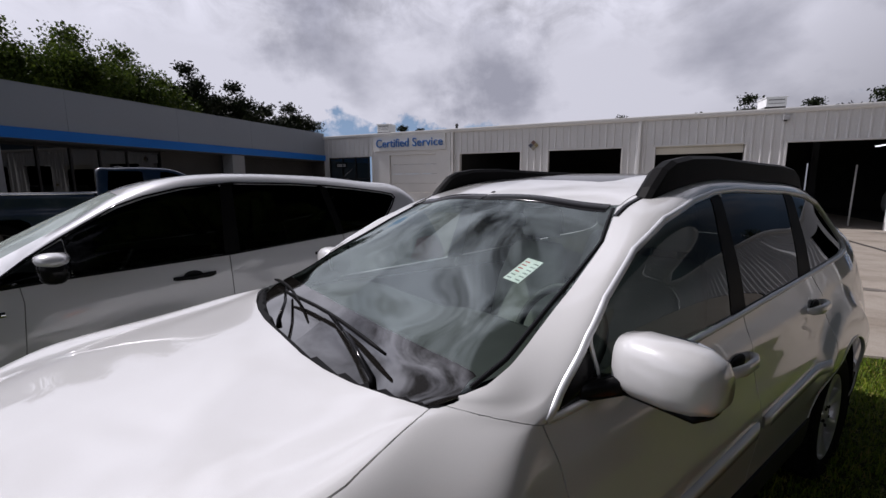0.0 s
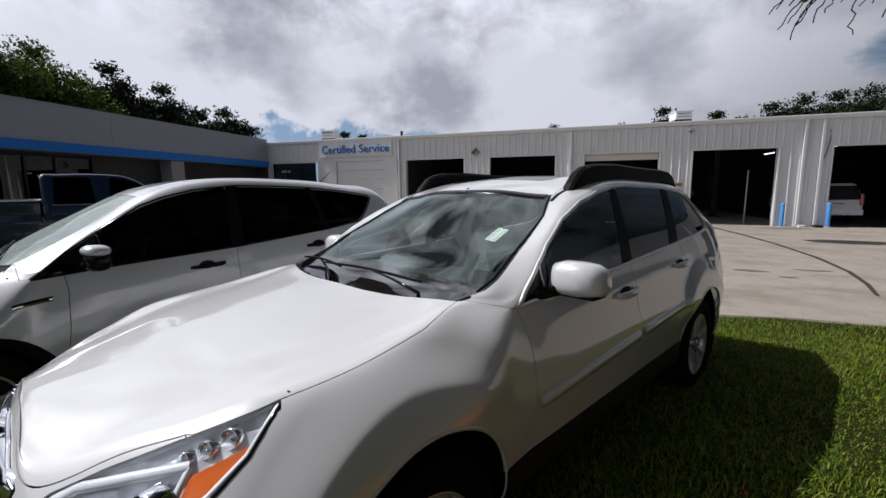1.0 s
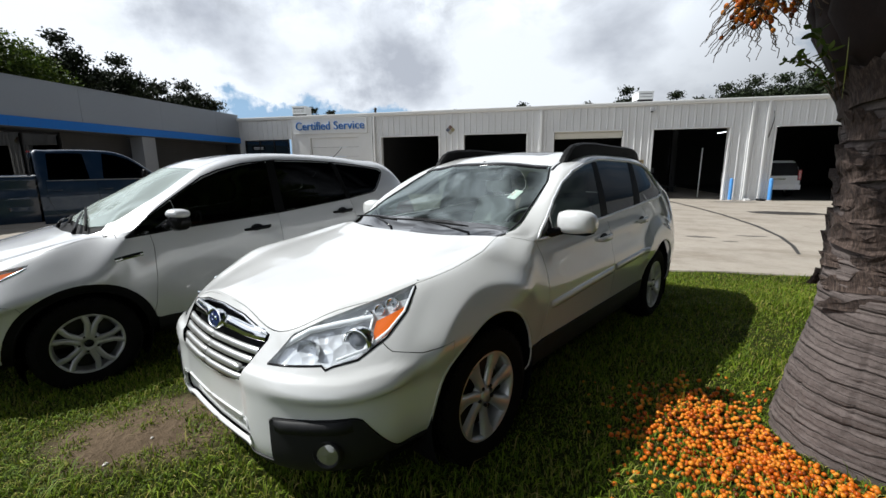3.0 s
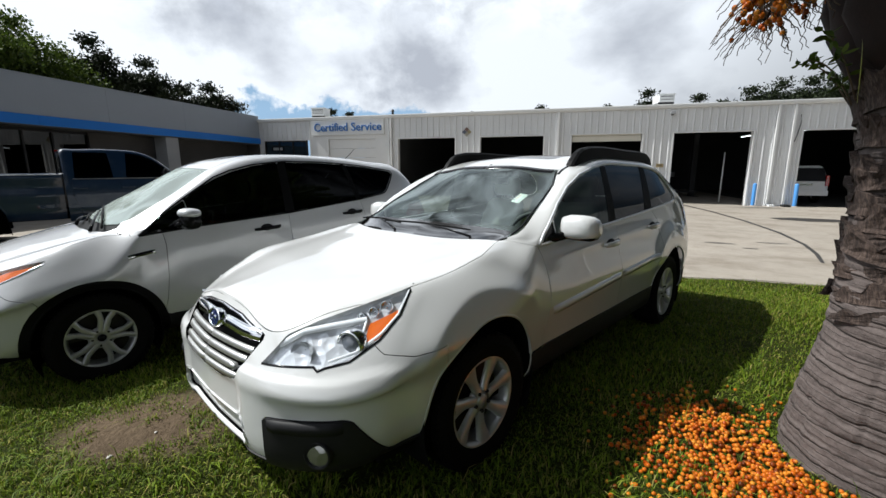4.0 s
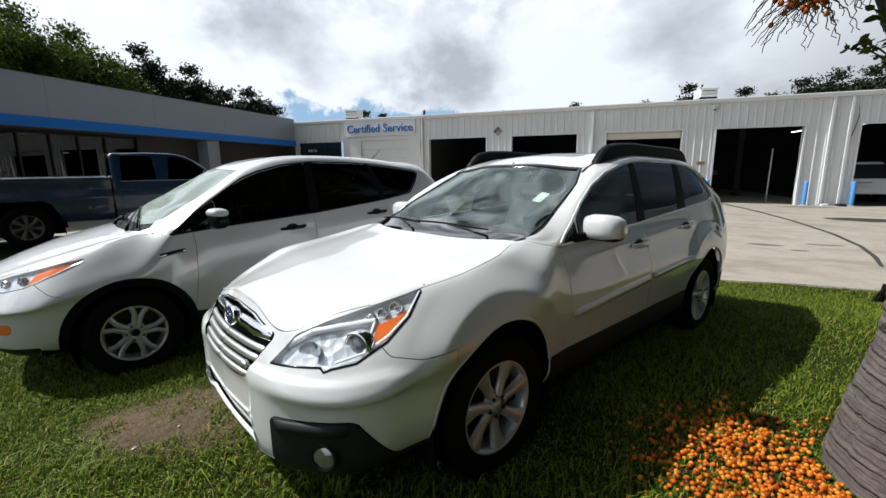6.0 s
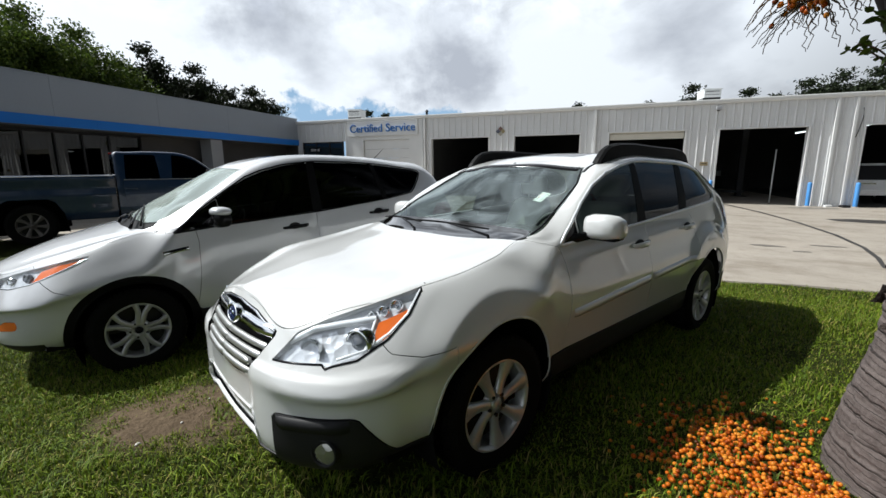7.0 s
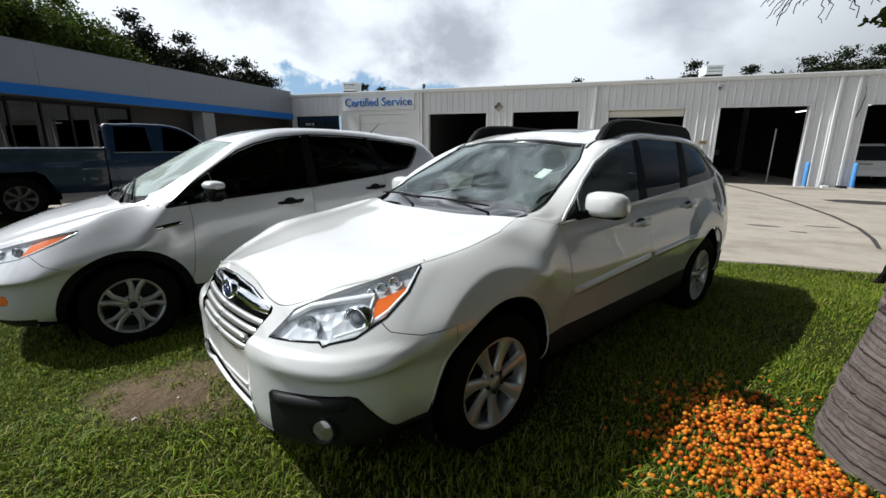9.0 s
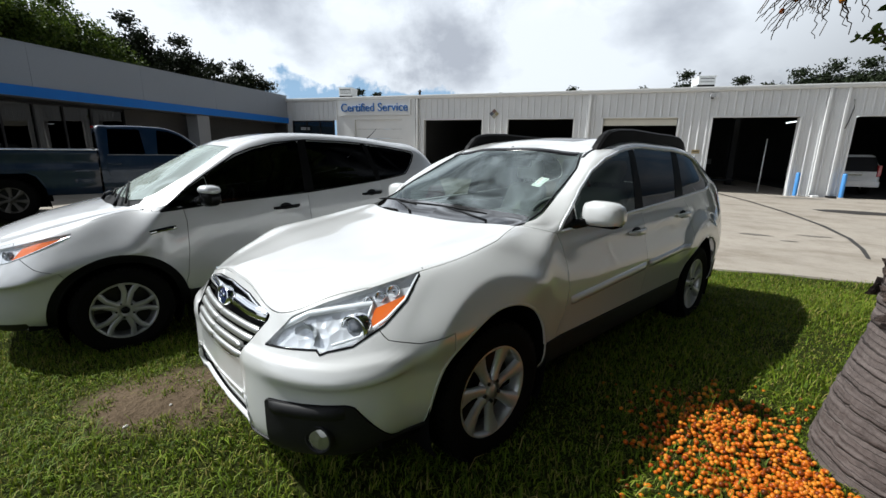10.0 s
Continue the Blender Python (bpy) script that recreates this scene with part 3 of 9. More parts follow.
def build_workshop():
    wall = thing("wall_west", "white ribbed metal workshop wall with open bays", "wall", kind="structure")
    holes = sorted(BAYS + [(8.46, 13.14), WINDOW])
    # siding above the openings, in lengths between downspouts
    for a, b in ((-40.0, -28.4), (-28.4, -19.0), (-19.0, -9.55), (-9.55, -8.9), (-8.9, -0.08), (-0.08, 8.46), (13.14, 16.6)):
        rib_panel(a, b, BAY_TOP + 0.03, EAVE - 0.12, wall)
    edge = -40.0
    for a, b in holes:
        if a - edge > 0.3:
            rib_panel(edge, a - 0.07, lot_z(edge) - 0.05, BAY_TOP + 0.03, wall)
        edge = b + 0.07
    rib_panel(edge, 16.6, 0.0, BAY_TOP + 0.03, wall)
    # folded trim round each bay
    for n, (a, b) in enumerate(BAYS):
        zb = lot_z(a) - 0.03
        for yy0, yy1 in ((a - 0.07, a), (b, b + 0.07)):
            boxed("bay_jamb", (WALL_X - 0.045, yy0, zb), (WALL_X + 0.22, yy1, BAY_TOP), M["white_trim"], wall, bevel=0.006)
        boxed("bay_head", (WALL_X - 0.047, a - 0.075, BAY_TOP), (WALL_X + 0.22, b + 0.075, BAY_TOP + 0.06), M["white_trim"], wall, bevel=0.006)
    # gutter and downspouts
    bm = bmesh.new()
    prof = [(0.0, -0.14), (-0.10, -0.14), (-0.14, -0.08), (-0.15, 0.0), (-0.14, 0.03), (0.0, 0.04)]
    ends = []
    for yy in (-40, 16.9):
        ends.append([bm.verts.new((WALL_X + dx, yy, EAVE + dz)) for dx, dz in prof])
    for i in range(len(prof)):
        j = (i + 1) % len(prof)
        bm.faces.new((ends[0][i], ends[0][j], ends[1][j], ends[1][i]))
    bm.faces.new(ends[0]); bm.faces.new(ends[1][::-1])
    bmesh.ops.recalc_face_normals(bm, faces=bm.faces)
    part("gutter", bm, M["white_trim"], wall, "white metal eave gutter")
    for yy in (-8.92, -9.5, -0.08, 8.36, -18.9, -28.4):
        dp = boxed("downspout", (WALL_X - 0.13, yy - 0.05, lot_z(yy) + 0.06), (WALL_X - 0.034, yy + 0.05, EAVE - 0.13), M["white_trim"], wall, "white square downspout", bevel=0.012)
    # plain portal round the office door, with its own roll-up door
    for a, b, z0, z1 in ((12.03, 13.14, -0.1, 3.99), (8.46, 9.25, -0.1, 3.99), (9.25, 12.03, 2.95, 3.99)):
        boxed("portal_panel", (WALL_X - 0.06, a, z0), (WALL_X + 0.2, b, z1), M["white_trim"], wall, bevel=0.004)
    for yy in (8.46, 13.10):
        boxed("portal_edge", (WALL_X - 0.10, yy, -0.1), (WALL_X - 0.06, yy + 0.05, 4.0), M["white_trim"], wall, bevel=0.006)
    door = thing("door_1", "closed white roll-up garage door under a sign", "garage door", kind="structure")
    for i in range(6):
        z = 0.02 + i * 0.49
        boxed("door_section", (WALL_X + 0.03, DOOR[0] + 0.02, z), (WALL_X + 0.08, DOOR[1] - 0.02, z + 0.48), M["white_trim"], door, bevel=0.012)
    # office window with blinds of dark glass
    win = thing("window_1", "dark office window with black frame in white wall", "window", kind="structure")
    a, b = WINDOW
    boxed("window_sill", (WALL_X - 0.06, a - 0.05, 0.92), (WALL_X + 0.2, b + 0.05, 0.98), M["white_trim"], win)
    for yy in (a, a + (b - a) / 3, a + 2 * (b - a) / 3, b):
        boxed("window_frame", (WALL_X + 0.02, yy - 0.035, 0.98), (WALL_X + 0.10, yy + 0.035, 2.94), M["mullion"], win)
    for zz in (0.99, 1.75, 2.90):
        boxed("window_frame", (WALL_X + 0.025, a, zz - 0.03), (WALL_X + 0.095, b, zz + 0.03), M["mullion"], win)
    for i in range(3):
        y0 = a + i * (b - a) / 3
        boxed("pane", (WALL_X + 0.055, y0 + 0.03, 1.0), (WALL_X + 0.063, y0 + (b - a) / 3 - 0.03, 2.9), M["store_glass"], win)
    # white placard behind the glass
    pl = thing("placard", "small white placard in the office window", "sign")
    boxed("board", (WALL_X + 0.045, 14.9, 2.38), (WALL_X + 0.052, 15.7, 2.62), M["gloss_black"], pl)
    for i in range(2):
        boxed("text_bar", (WALL_X + 0.040, 15.0, 2.44 + i * 0.08), (WALL_X + 0.0445, 15.6, 2.48 + i * 0.08), M["white_trim"], pl)
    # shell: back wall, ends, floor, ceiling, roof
    # Floor, walls and ceiling carry the bays' shade in their dark colour.
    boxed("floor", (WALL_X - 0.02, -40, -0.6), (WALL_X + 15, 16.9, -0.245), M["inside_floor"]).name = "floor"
    tagged(bpy.data.objects["floor"], "workshop floor coloured near black for the shade indoors", "floor", kind="structure")
    tagged(boxed("wall_east", (WALL_X + 14.8, -40, -0.3), (WALL_X + 15, 16.9, EAVE + 0.6), M["inside_wall"]), "workshop back wall coloured near black for the shade indoors", "wall", kind="structure")
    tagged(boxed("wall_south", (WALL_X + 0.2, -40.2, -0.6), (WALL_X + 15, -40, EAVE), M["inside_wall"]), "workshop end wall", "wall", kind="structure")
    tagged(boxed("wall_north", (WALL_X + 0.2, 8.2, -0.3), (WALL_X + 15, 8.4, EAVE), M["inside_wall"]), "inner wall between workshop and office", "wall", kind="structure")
    bm = bmesh.new()
    v = [bm.verts.new(p) for p in ((WALL_X - 0.1, -40.2, EAVE + 0.03), (WALL_X - 0.1, 17.0, EAVE + 0.03), (WALL_X + 15, 17.0, EAVE + 0.75), (WALL_X + 15, -40.2, EAVE + 0.75))]
    w = [bm.verts.new(p.co - Vector((0, 0, 0.1))) for p in v]
    bm.faces.new(v); bm.faces.new(w[::-1])
    for i in range(4):
        bm.faces.new((v[i], v[(i + 1) % 4], w[(i + 1) % 4], w[i]))
    bmesh.ops.recalc_face_normals(bm, faces=bm.faces)
    tagged(part("roof", bm, M["roof_metal"]), "low-pitched pale metal workshop roof", "roof", kind="structure")
    tagged(boxed("ceiling", (WALL_X + 0.2, -40, EAVE - 0.14), (WALL_X + 14.8, 8.2, EAVE - 0.08), M["inside_wall"]), "workshop ceiling coloured near black for the shade indoors", "ceiling", kind="structure")
    # half-raised cream door in the third bay
    a, b = -0.692, 2.358
    od = thing("overhead_door", "cream sectional door almost fully raised in a bay", "garage door")
    for i in range(2):
        boxed("door_section", (WALL_X + 0.10, -3.754 + 0.02, 2.60 + i * 0.26), (WALL_X + 0.15, -0.704 - 0.02, 2.60 + i * 0.26 + 0.25), M["cream_door"], od, bevel=0.01)


build_workshop()


def letters(text, size, depth, material, m, name="lettering"):
    cu = bpy.data.curves.new(name, "FONT")
    cu.body = text
    cu.size = size
    cu.extrude = depth
    cu.resolution_u = 3
    tmp = bpy.data.objects.new(name, cu)
    scene.collection.objects.link(tmp)
    dg = bpy.context.evaluated_depsgraph_get()
    me = bpy.data.meshes.new_from_object(tmp.evaluated_get(dg))
    bpy.data.objects.remove(tmp)
    me.materials.clear()
    me.materials.append(material)
    xs = [v.co.x for v in me.vertices]
    ob = new(name, me)
    ob.matrix_world = m
    return ob, (min(xs), max(xs))


def build_signs():
    s = thing("wall_sign", "white fascia sign with raised blue service lettering", "sign")
    boxed("sign_board", (WALL_X - 0.14, 8.72, 3.18), (WALL_X - 0.062, 12.90, 3.92), M["white_trim"], s, bevel=0.008)
    for zz in (3.165, 3.895):
        boxed("sign_rim", (WALL_X - 0.155, 8.70, zz), (WALL_X - 0.07, 12.92, zz + 0.04), M["white_trim"], s)
    face = Matrix(((0, 0, -1, 0), (-1, 0, 0, 0), (0, 1, 0, 0), (0, 0, 0, 1)))
    for word, left, wide in (("Certified", 12.77, 1.98), ("Service", 10.56, 1.71)):
        ob, (x0, x1) = letters(word, 0.60, 0.03, M["sign_blue"], Matrix.Identity(4))
        k = wide / (x1 - x0)
        ob.matrix_world = Matrix.Translation((WALL_X - 0.175, left, 3.37)) @ face @ Matrix.Diagonal((k, 1.0, 1, 1)) @ Matrix.Translation((-x0, 0, 0))
        ob.parent = s
        ob["label"] = "raised blue letters"
    # diamond hazard placard
    d = thing("hazard_placard", "small four-coloured diamond hazard placard on the wall", "sign")
    q = 0.17
    tones = [principled("placard_" + n, c, 0.5) for n, c in (("red", (0.17, 0.10, 0.08)), ("yellow", (0.30, 0.26, 0.14)), ("white", (0.34, 0.33, 0.28)), ("blue", (0.09, 0.10, 0.14)))]
    for i, (dy, dz) in enumerate(((0, 1), (-1, 0), (0, -1), (1, 0))):
        c = Vector((0, dy * q * 0.72, dz * q * 0.72))
        m = Matrix.Translation(Vector((WALL_X - 0.045, 4.33, 3.17)) + c) @ Matrix.Rotation(radians(45), 4, "X")
        boxed("quarter", (-0.008, -q / 2 + 0.004, -q / 2 + 0.004), (0.008, q / 2 - 0.004, q / 2 - 0.004), tones[i], d, m=m)
    # small brown plate by the fourth bay
    b = thing("wall_plate", "small tan notice plate screwed to the siding", "sign")
    boxed("plate", (WALL_X - 0.05, -4.72, 1.42), (WALL_X - 0.033, -4.42, 1.58), principled("tan_plate", (0.35, 0.28, 0.15), 0.6), b, bevel=0.004)
    boxed("text_bar", (WALL_X - 0.056, -4.68, 1.50), (WALL_X - 0.0505, -4.46, 1.53), M["dark_metal"], b)
    # wall lamp
    lamp = thing("wall_lamp", "small grey flood lamp under the eave", "lamp")
    boxed("bracket", (WALL_X - 0.08, -4.95, 3.66), (WALL_X - 0.033, -4.85, 3.80), M["dark_metal"], lamp)
    boxed("housing", (WALL_X - 0.20, -5.0, 3.70), (WALL_X - 0.08, -4.80, 3.84), M["grey_pillar"], lamp, bevel=0.02)
    # short conduit that has come away from the wall
    bm = bmesh.new()
    tube_along(bm, [(WALL_X - 0.05, -9.72, 3.55), (WALL_X - 0.06, -9.75, 3.2), (WALL_X - 0.07, -9.66, 2.7), (WALL_X - 0.06, -9.60, 2.45)], 0.014, 6)
    tagged(part("loose_cable", bm, M["dark_metal"], smooth=True), "thin dark cable hanging loose from the siding", "cable")


build_signs()


def build_bollards():
    first = thing("bollard", "blue-painted steel pipe bollard beside a bay", "bollard", group="bay bollards")
    bm = bmesh.new()
    lathe(bm, [(0.0, 0.98), (0.035, 0.975), (0.062, 0.955), (0.075, 0.92), (0.075, -0.1)], 20)
    bmesh.ops.recalc_face_normals(bm, faces=bm.faces)
    part("pipe", bm, M["bollard_blue"], first, smooth=True)
    bm = bmesh.new()
    lathe(bm, [(0.075, 0.04), (0.11, 0.03), (0.16, 0.0), (0.17, -0.05)], 16)
    part("collar", bm, M["concrete"], first, smooth=True)
    first.matrix_world = pose(WALL_X - 0.25, -8.33, lot_z(-8.3))
    for yy in (-9.86, -4.86, -13.1, -14.1):
        copy_thing(first, pose(WALL_X - 0.25, yy, lot_z(yy)))
    for yy in (-8.97, -9.55):
        bm = bmesh.new()
        block(bm, (WALL_X - 0.42, yy - 0.12, lot_z(yy) - 0.02), (WALL_X - 0.05, yy + 0.12, lot_z(yy) + 0.09), 0.03)
        tagged(part("splash_block", bm, M["white_trim"] if yy > -9.2 else M["dark_metal"]), "small splash block under a downspout", "splash block")


build_bollards()


def rooftop_unit(x, y, z, w, h, name_label):
    t = thing("rooftop_unit", name_label, "air conditioner", pose(x, y, z, 0, 0, 8))
    boxed("cabinet", (-0.5, -w / 2, 0.08), (0.5, w / 2, h), M["white_trim"], t, bevel=0.02)
    boxed("lid", (-0.54, -w / 2 - 0.04, h), (0.54, w / 2 + 0.04, h + 0.04), M["white_trim"], t, bevel=0.01)
    boxed("grille", (-0.515, -w / 2 + 0.08, 0.2), (-0.495, w / 2 - 0.08, h - 0.08), M["dark_metal"], t)
    for i in range(5):
        zz = 0.22 + i * (h - 0.34) / 5
        boxed("slat", (-0.53, -w / 2 + 0.08, zz), (-0.51, w / 2 - 0.08, zz + 0.03), M["white_trim"], t)
    for sx in (-0.4, 0.4):
        boxed("rail", (sx - 0.04, -w / 2, -0.45), (sx + 0.04, w / 2, 0.08), M["dark_metal"], t)


rooftop_unit(24.4, -5.45, 4.72, 0.78, 0.46, "white rooftop air-conditioning unit on the workshop")
rooftop_unit(25.0, 15.6, 4.78, 0.9, 0.55, "pale rooftop unit above the sign")
bm = bmesh.new()
rod(bm, (23.0, 9.6, 4.2), (23.0, 9.6, 4.75), 0.07, seg=12)
rod(bm, (23.0, 9.6, 4.75), (23.0, 9.6, 4.86), 0.12, 0.05, seg=12)
tagged(part("vent_pipe", bm, M["dark_metal"]), "short dark vent pipe on the roof", "vent")
for (vx, vy) in ((22.2, 4.6), (22.6, -2.3)):
    bm = bmesh.new()
    rod(bm, (vx, vy, 4.1), (vx, vy, 4.42), 0.05, seg=10)
    rod(bm, (vx, vy, 4.42), (vx, vy, 4.48), 0.09, seg=10)
    tagged(part("vent_pipe", bm, M["dark_metal"]), "short dark vent pipe on the roof", "vent")


def build_inside():
    """What shows dimly in the bays: lamps, a lift, a bench."""
    for (yy, xx, zz, ln) in ((6.6, 22.0, 3.1, 1.2), (2.4, 23.0, 3.2, 1.2), (-8.0, 25.0, 3.35, 1.2), (-11.4, 23.0, 3.1, 1.4), (-11.0, 28.5, 3.2, 1.4)):
        t = thing("strip_light", "lit fluorescent strip light in the workshop", "lamp", group="workshop strip lights")
        boxed("housing", (xx - ln / 2, yy - 0.06, zz + 0.05), (xx + ln / 2, yy + 0.06, zz + 0.11), M["white_trim"], t)
        bm = bmesh.new()
        rod(bm, (xx - ln / 2 + 0.03, yy, zz + 0.02), (xx + ln / 2 - 0.03, yy, zz + 0.02), 0.025, seg=8)
        part("tube", bm, M["tube"], t)
        for q in (-ln / 3, ln / 3):
            boxed("hanger", (xx + q - 0.01, yy - 0.01, zz + 0.11), (xx + q + 0.01, yy + 0.01, EAVE - 0.14), M["dark_metal"], t)
    lift = thing("car_lift", "two-post steel vehicle lift in a dim bay", "car lift")
    for yy in (-7.6, -4.9):
        boxed("post", (25.6, yy - 0.14, -0.245), (25.9, yy + 0.14, 3.4), M["dark_metal"], lift, bevel=0.01)
        boxed("base_plate", (25.3, yy - 0.3, -0.243), (26.2, yy + 0.3, -0.22), M["dark_metal"], lift)
        boxed("arm", (24.9, yy - 0.06 if yy < -6 else yy - 0.9, 0.0), (25.6, yy + 0.9 if yy < -6 else yy + 0.06, 0.1), M["dark_metal"], lift)
    slot = thing("window_2", "narrow bright slot of daylight in the back wall", "window", kind="structure")
    bm = bmesh.new()
    block(bm, (34.36, -9.85, 0.9), (34.385, -9.72, 2.6))
    day = principled("daylight_slot", (0.7, 0.7, 0.7), 0.5)
    bsdf(day).inputs["Emission Color"].default_value = (0.9, 0.95, 1, 1)
    bsdf(day).inputs["Emission Strength"].default_value = 0.35
    part("pane", bm, day, slot)
    bench = thing("work_bench", "cluttered steel work bench against the back wall", "bench")
    boxed("top", (33.6, -9.0, 0.62), (34.4, -5.6, 0.68), M["dark_metal"], bench)
    for yy in (-8.9, -7.3, -5.7):
        for xx in (33.65, 34.3):
            boxed("leg", (xx, yy - 0.03, -0.245), (xx + 0.06, yy + 0.03, 0.62), M["dark_metal"], bench)
    for i, (yy, w, h, key) in enumerate(((-8.4, 0.3, 0.35, "grey_pillar"), (-7.6, 0.22, 0.25, "siding"), (-6.7, 0.4, 0.3, "grey_pillar"), (-6.1, 0.2, 0.4, "taupe_wall"))):
        tb = thing("tool_box", "small grey parts box on the bench", "box", group="bench boxes")
        boxed("body", (33.8, yy - w / 2, 0.68), (34.2, yy + w / 2, 0.68 + h), M[key], tb, bevel=0.01)
        boxed("lid", (33.79, yy - w / 2 - 0.01, 0.68 + h), (34.21, yy + w / 2 + 0.01, 0.70 + h), M[key], tb)


build_inside()


# ---- grey showroom with the blue band ----
G0 = Vector((5.0, 15.42, 0))
GDIR = Vector((14.6, 1.0, 0)).normalized()
GROT = Matrix.Translation(G0) @ Matrix.Rotation(math.atan2(GDIR.y, GDIR.x), 4, "Z")
FASCIA_TOP, BAND_TOP, BAND_LOW = 4.27, 3.09, 2.79


def build_showroom():
    w = thing("wall_showroom", "grey panelled showroom front with royal blue band", "wall", GROT, kind="structure")
    # fascia in long panels with fine joints
    x = -16.0
    while x < 14.5:
        x1 = min(x + 3.6, 14.63)
        boxed("fascia_panel", (x + 0.004, 0.0, BAND_TOP), (x1 - 0.004, 0.25, FASCIA_TOP), M["grey_fascia"], w)
        x = x1
    boxed("coping", (-16.0, -0.03, FASCIA_TOP), (14.63, 0.3, FASCIA_TOP + 0.035), M["grey_fascia"], w)
    x = -16.0
    while x < 14.5:
        x1 = min(x + 4.8, 14.63)
        boxed("blue_band", (x + 0.002, -0.05, BAND_LOW), (x1 - 0.002, 0.25, BAND_TOP - 0.002), M["blue_band"], w, "royal blue metal band")
        x = x1
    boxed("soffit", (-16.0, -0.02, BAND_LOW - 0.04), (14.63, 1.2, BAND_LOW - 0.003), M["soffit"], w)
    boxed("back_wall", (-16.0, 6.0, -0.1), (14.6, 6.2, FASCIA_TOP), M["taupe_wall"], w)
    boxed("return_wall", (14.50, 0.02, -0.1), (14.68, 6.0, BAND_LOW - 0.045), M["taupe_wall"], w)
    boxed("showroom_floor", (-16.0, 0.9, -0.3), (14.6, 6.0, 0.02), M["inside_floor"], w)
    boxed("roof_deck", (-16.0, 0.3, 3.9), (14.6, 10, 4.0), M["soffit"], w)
    # pillars
    for a, b in ((-0.2, 0.36), (8.05, 8.72), (-6.5, -5.9)):
        boxed("pillar", (a, 0.02, -0.1), (b, 0.6, BAND_LOW - 0.04), M["grey_pillar"], w, "pale grey square pillar", bevel=0.01)
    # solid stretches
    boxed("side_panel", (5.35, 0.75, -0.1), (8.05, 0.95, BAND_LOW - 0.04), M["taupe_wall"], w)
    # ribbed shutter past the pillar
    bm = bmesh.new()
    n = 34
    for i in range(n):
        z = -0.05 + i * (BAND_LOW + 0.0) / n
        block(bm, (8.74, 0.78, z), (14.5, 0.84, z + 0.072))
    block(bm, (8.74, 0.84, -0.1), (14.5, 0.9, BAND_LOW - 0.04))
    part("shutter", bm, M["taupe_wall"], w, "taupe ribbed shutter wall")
    # storefront glazing
    xs = [0.36, 1.52, 2.40, 3.25, 4.15, 5.35]
    g = thing("window_3", "dark storefront glazing that mirrors the workshop", "window", GROT, kind="structure")
    for xx in xs + [-5.9, -4.7, -3.5, -2.3, -1.2, -0.2]:
        boxed("mullion", (xx - 0.03, 0.80, 0.0), (xx + 0.03, 0.90, BAND_LOW - 0.04), M["mullion"], g)
    for zz in (0.12, 2.70):
        boxed("rail", (0.36, 0.803, zz - 0.04), (5.35, 0.897, zz + 0.04), M["mullion"], g)
        boxed("rail", (-5.9, 0.803, zz - 0.04), (-0.2, 0.897, zz + 0.04), M["mullion"], g)
    for a, b in list(zip(xs, xs[1:])) + [(-5.9, -4.7), (-4.7, -3.5), (-3.5, -2.3), (-2.3, -1.2), (-1.2, -0.2)]:
        boxed("pane", (a + 0.03, 0.845, 0.16), (b - 0.03, 0.853, 2.66), M["store_glass"], g)


build_showroom()
# tyre scar and oil stains on the concrete
flat_patch("crack_seal", ribbon([(19.0, -5.4), (16.0, -5.7), (13.0, -5.75), (10.5, -5.6), (8.7, -5.3), (7.5, -4.95), (6.6, -4.6)], 0.14, 0.05), M["tar"], "curved dark tar line across the lot")


def blot(cx, cy, rx, ry, seed):
    """Uneven outline of a stain."""
    return [(cx + rx * math.cos(a) * (1 + 0.45 * noise.noise((math.cos(a) * 2.2, math.sin(a) * 2.2, seed))), cy + ry * math.sin(a) * (1 + 0.45 * noise.noise((math.cos(a) * 2.2, math.sin(a) * 2.2, seed + 9)))) for a in [2 * math.pi * k / 28 for k in range(28)]]


for k, (cx, cy, rx, ry) in enumerate(((14.2, -8.0, 0.5, 1.1), (13.6, -9.4, 0.25, 0.5), (8.2, -3.55, 0.10, 0.30), (7.7, -3.95, 0.05, 0.14), (8.6, -4.7, 0.07, 0.30), (7.0, -6.0, 0.07, 0.22), (6.9, -5.25, 0.05, 0.14), (5.9, -4.9, 0.05, 0.16), (18.6, -8.3, 0.3, 0.8), (18.9, -3.8, 0.25, 0.9), (10.4, -7.4, 0.10, 0.35))):
    flat_patch("oil_stain", blot(cx, cy, rx, ry, k * 3.1), M["tar"] if k in (0, 1, 5, 6) else M["oil_film"], "dark oil stain on the concrete")

pipe = rod(bmesh.new(), (21.2, -7.62, lot_z(-7.6)), (21.25, -7.66, 2.1), 0.03, 0.03, 10)
tagged(part("drop_pipe", pipe, M["white_trim"], smooth=True), "thin white pipe standing inside the workshop bay", "pipe")

# ---- car bodies: a lofted skin that is cut into its panels ----
from mathutils.bvhtree import BVHTree


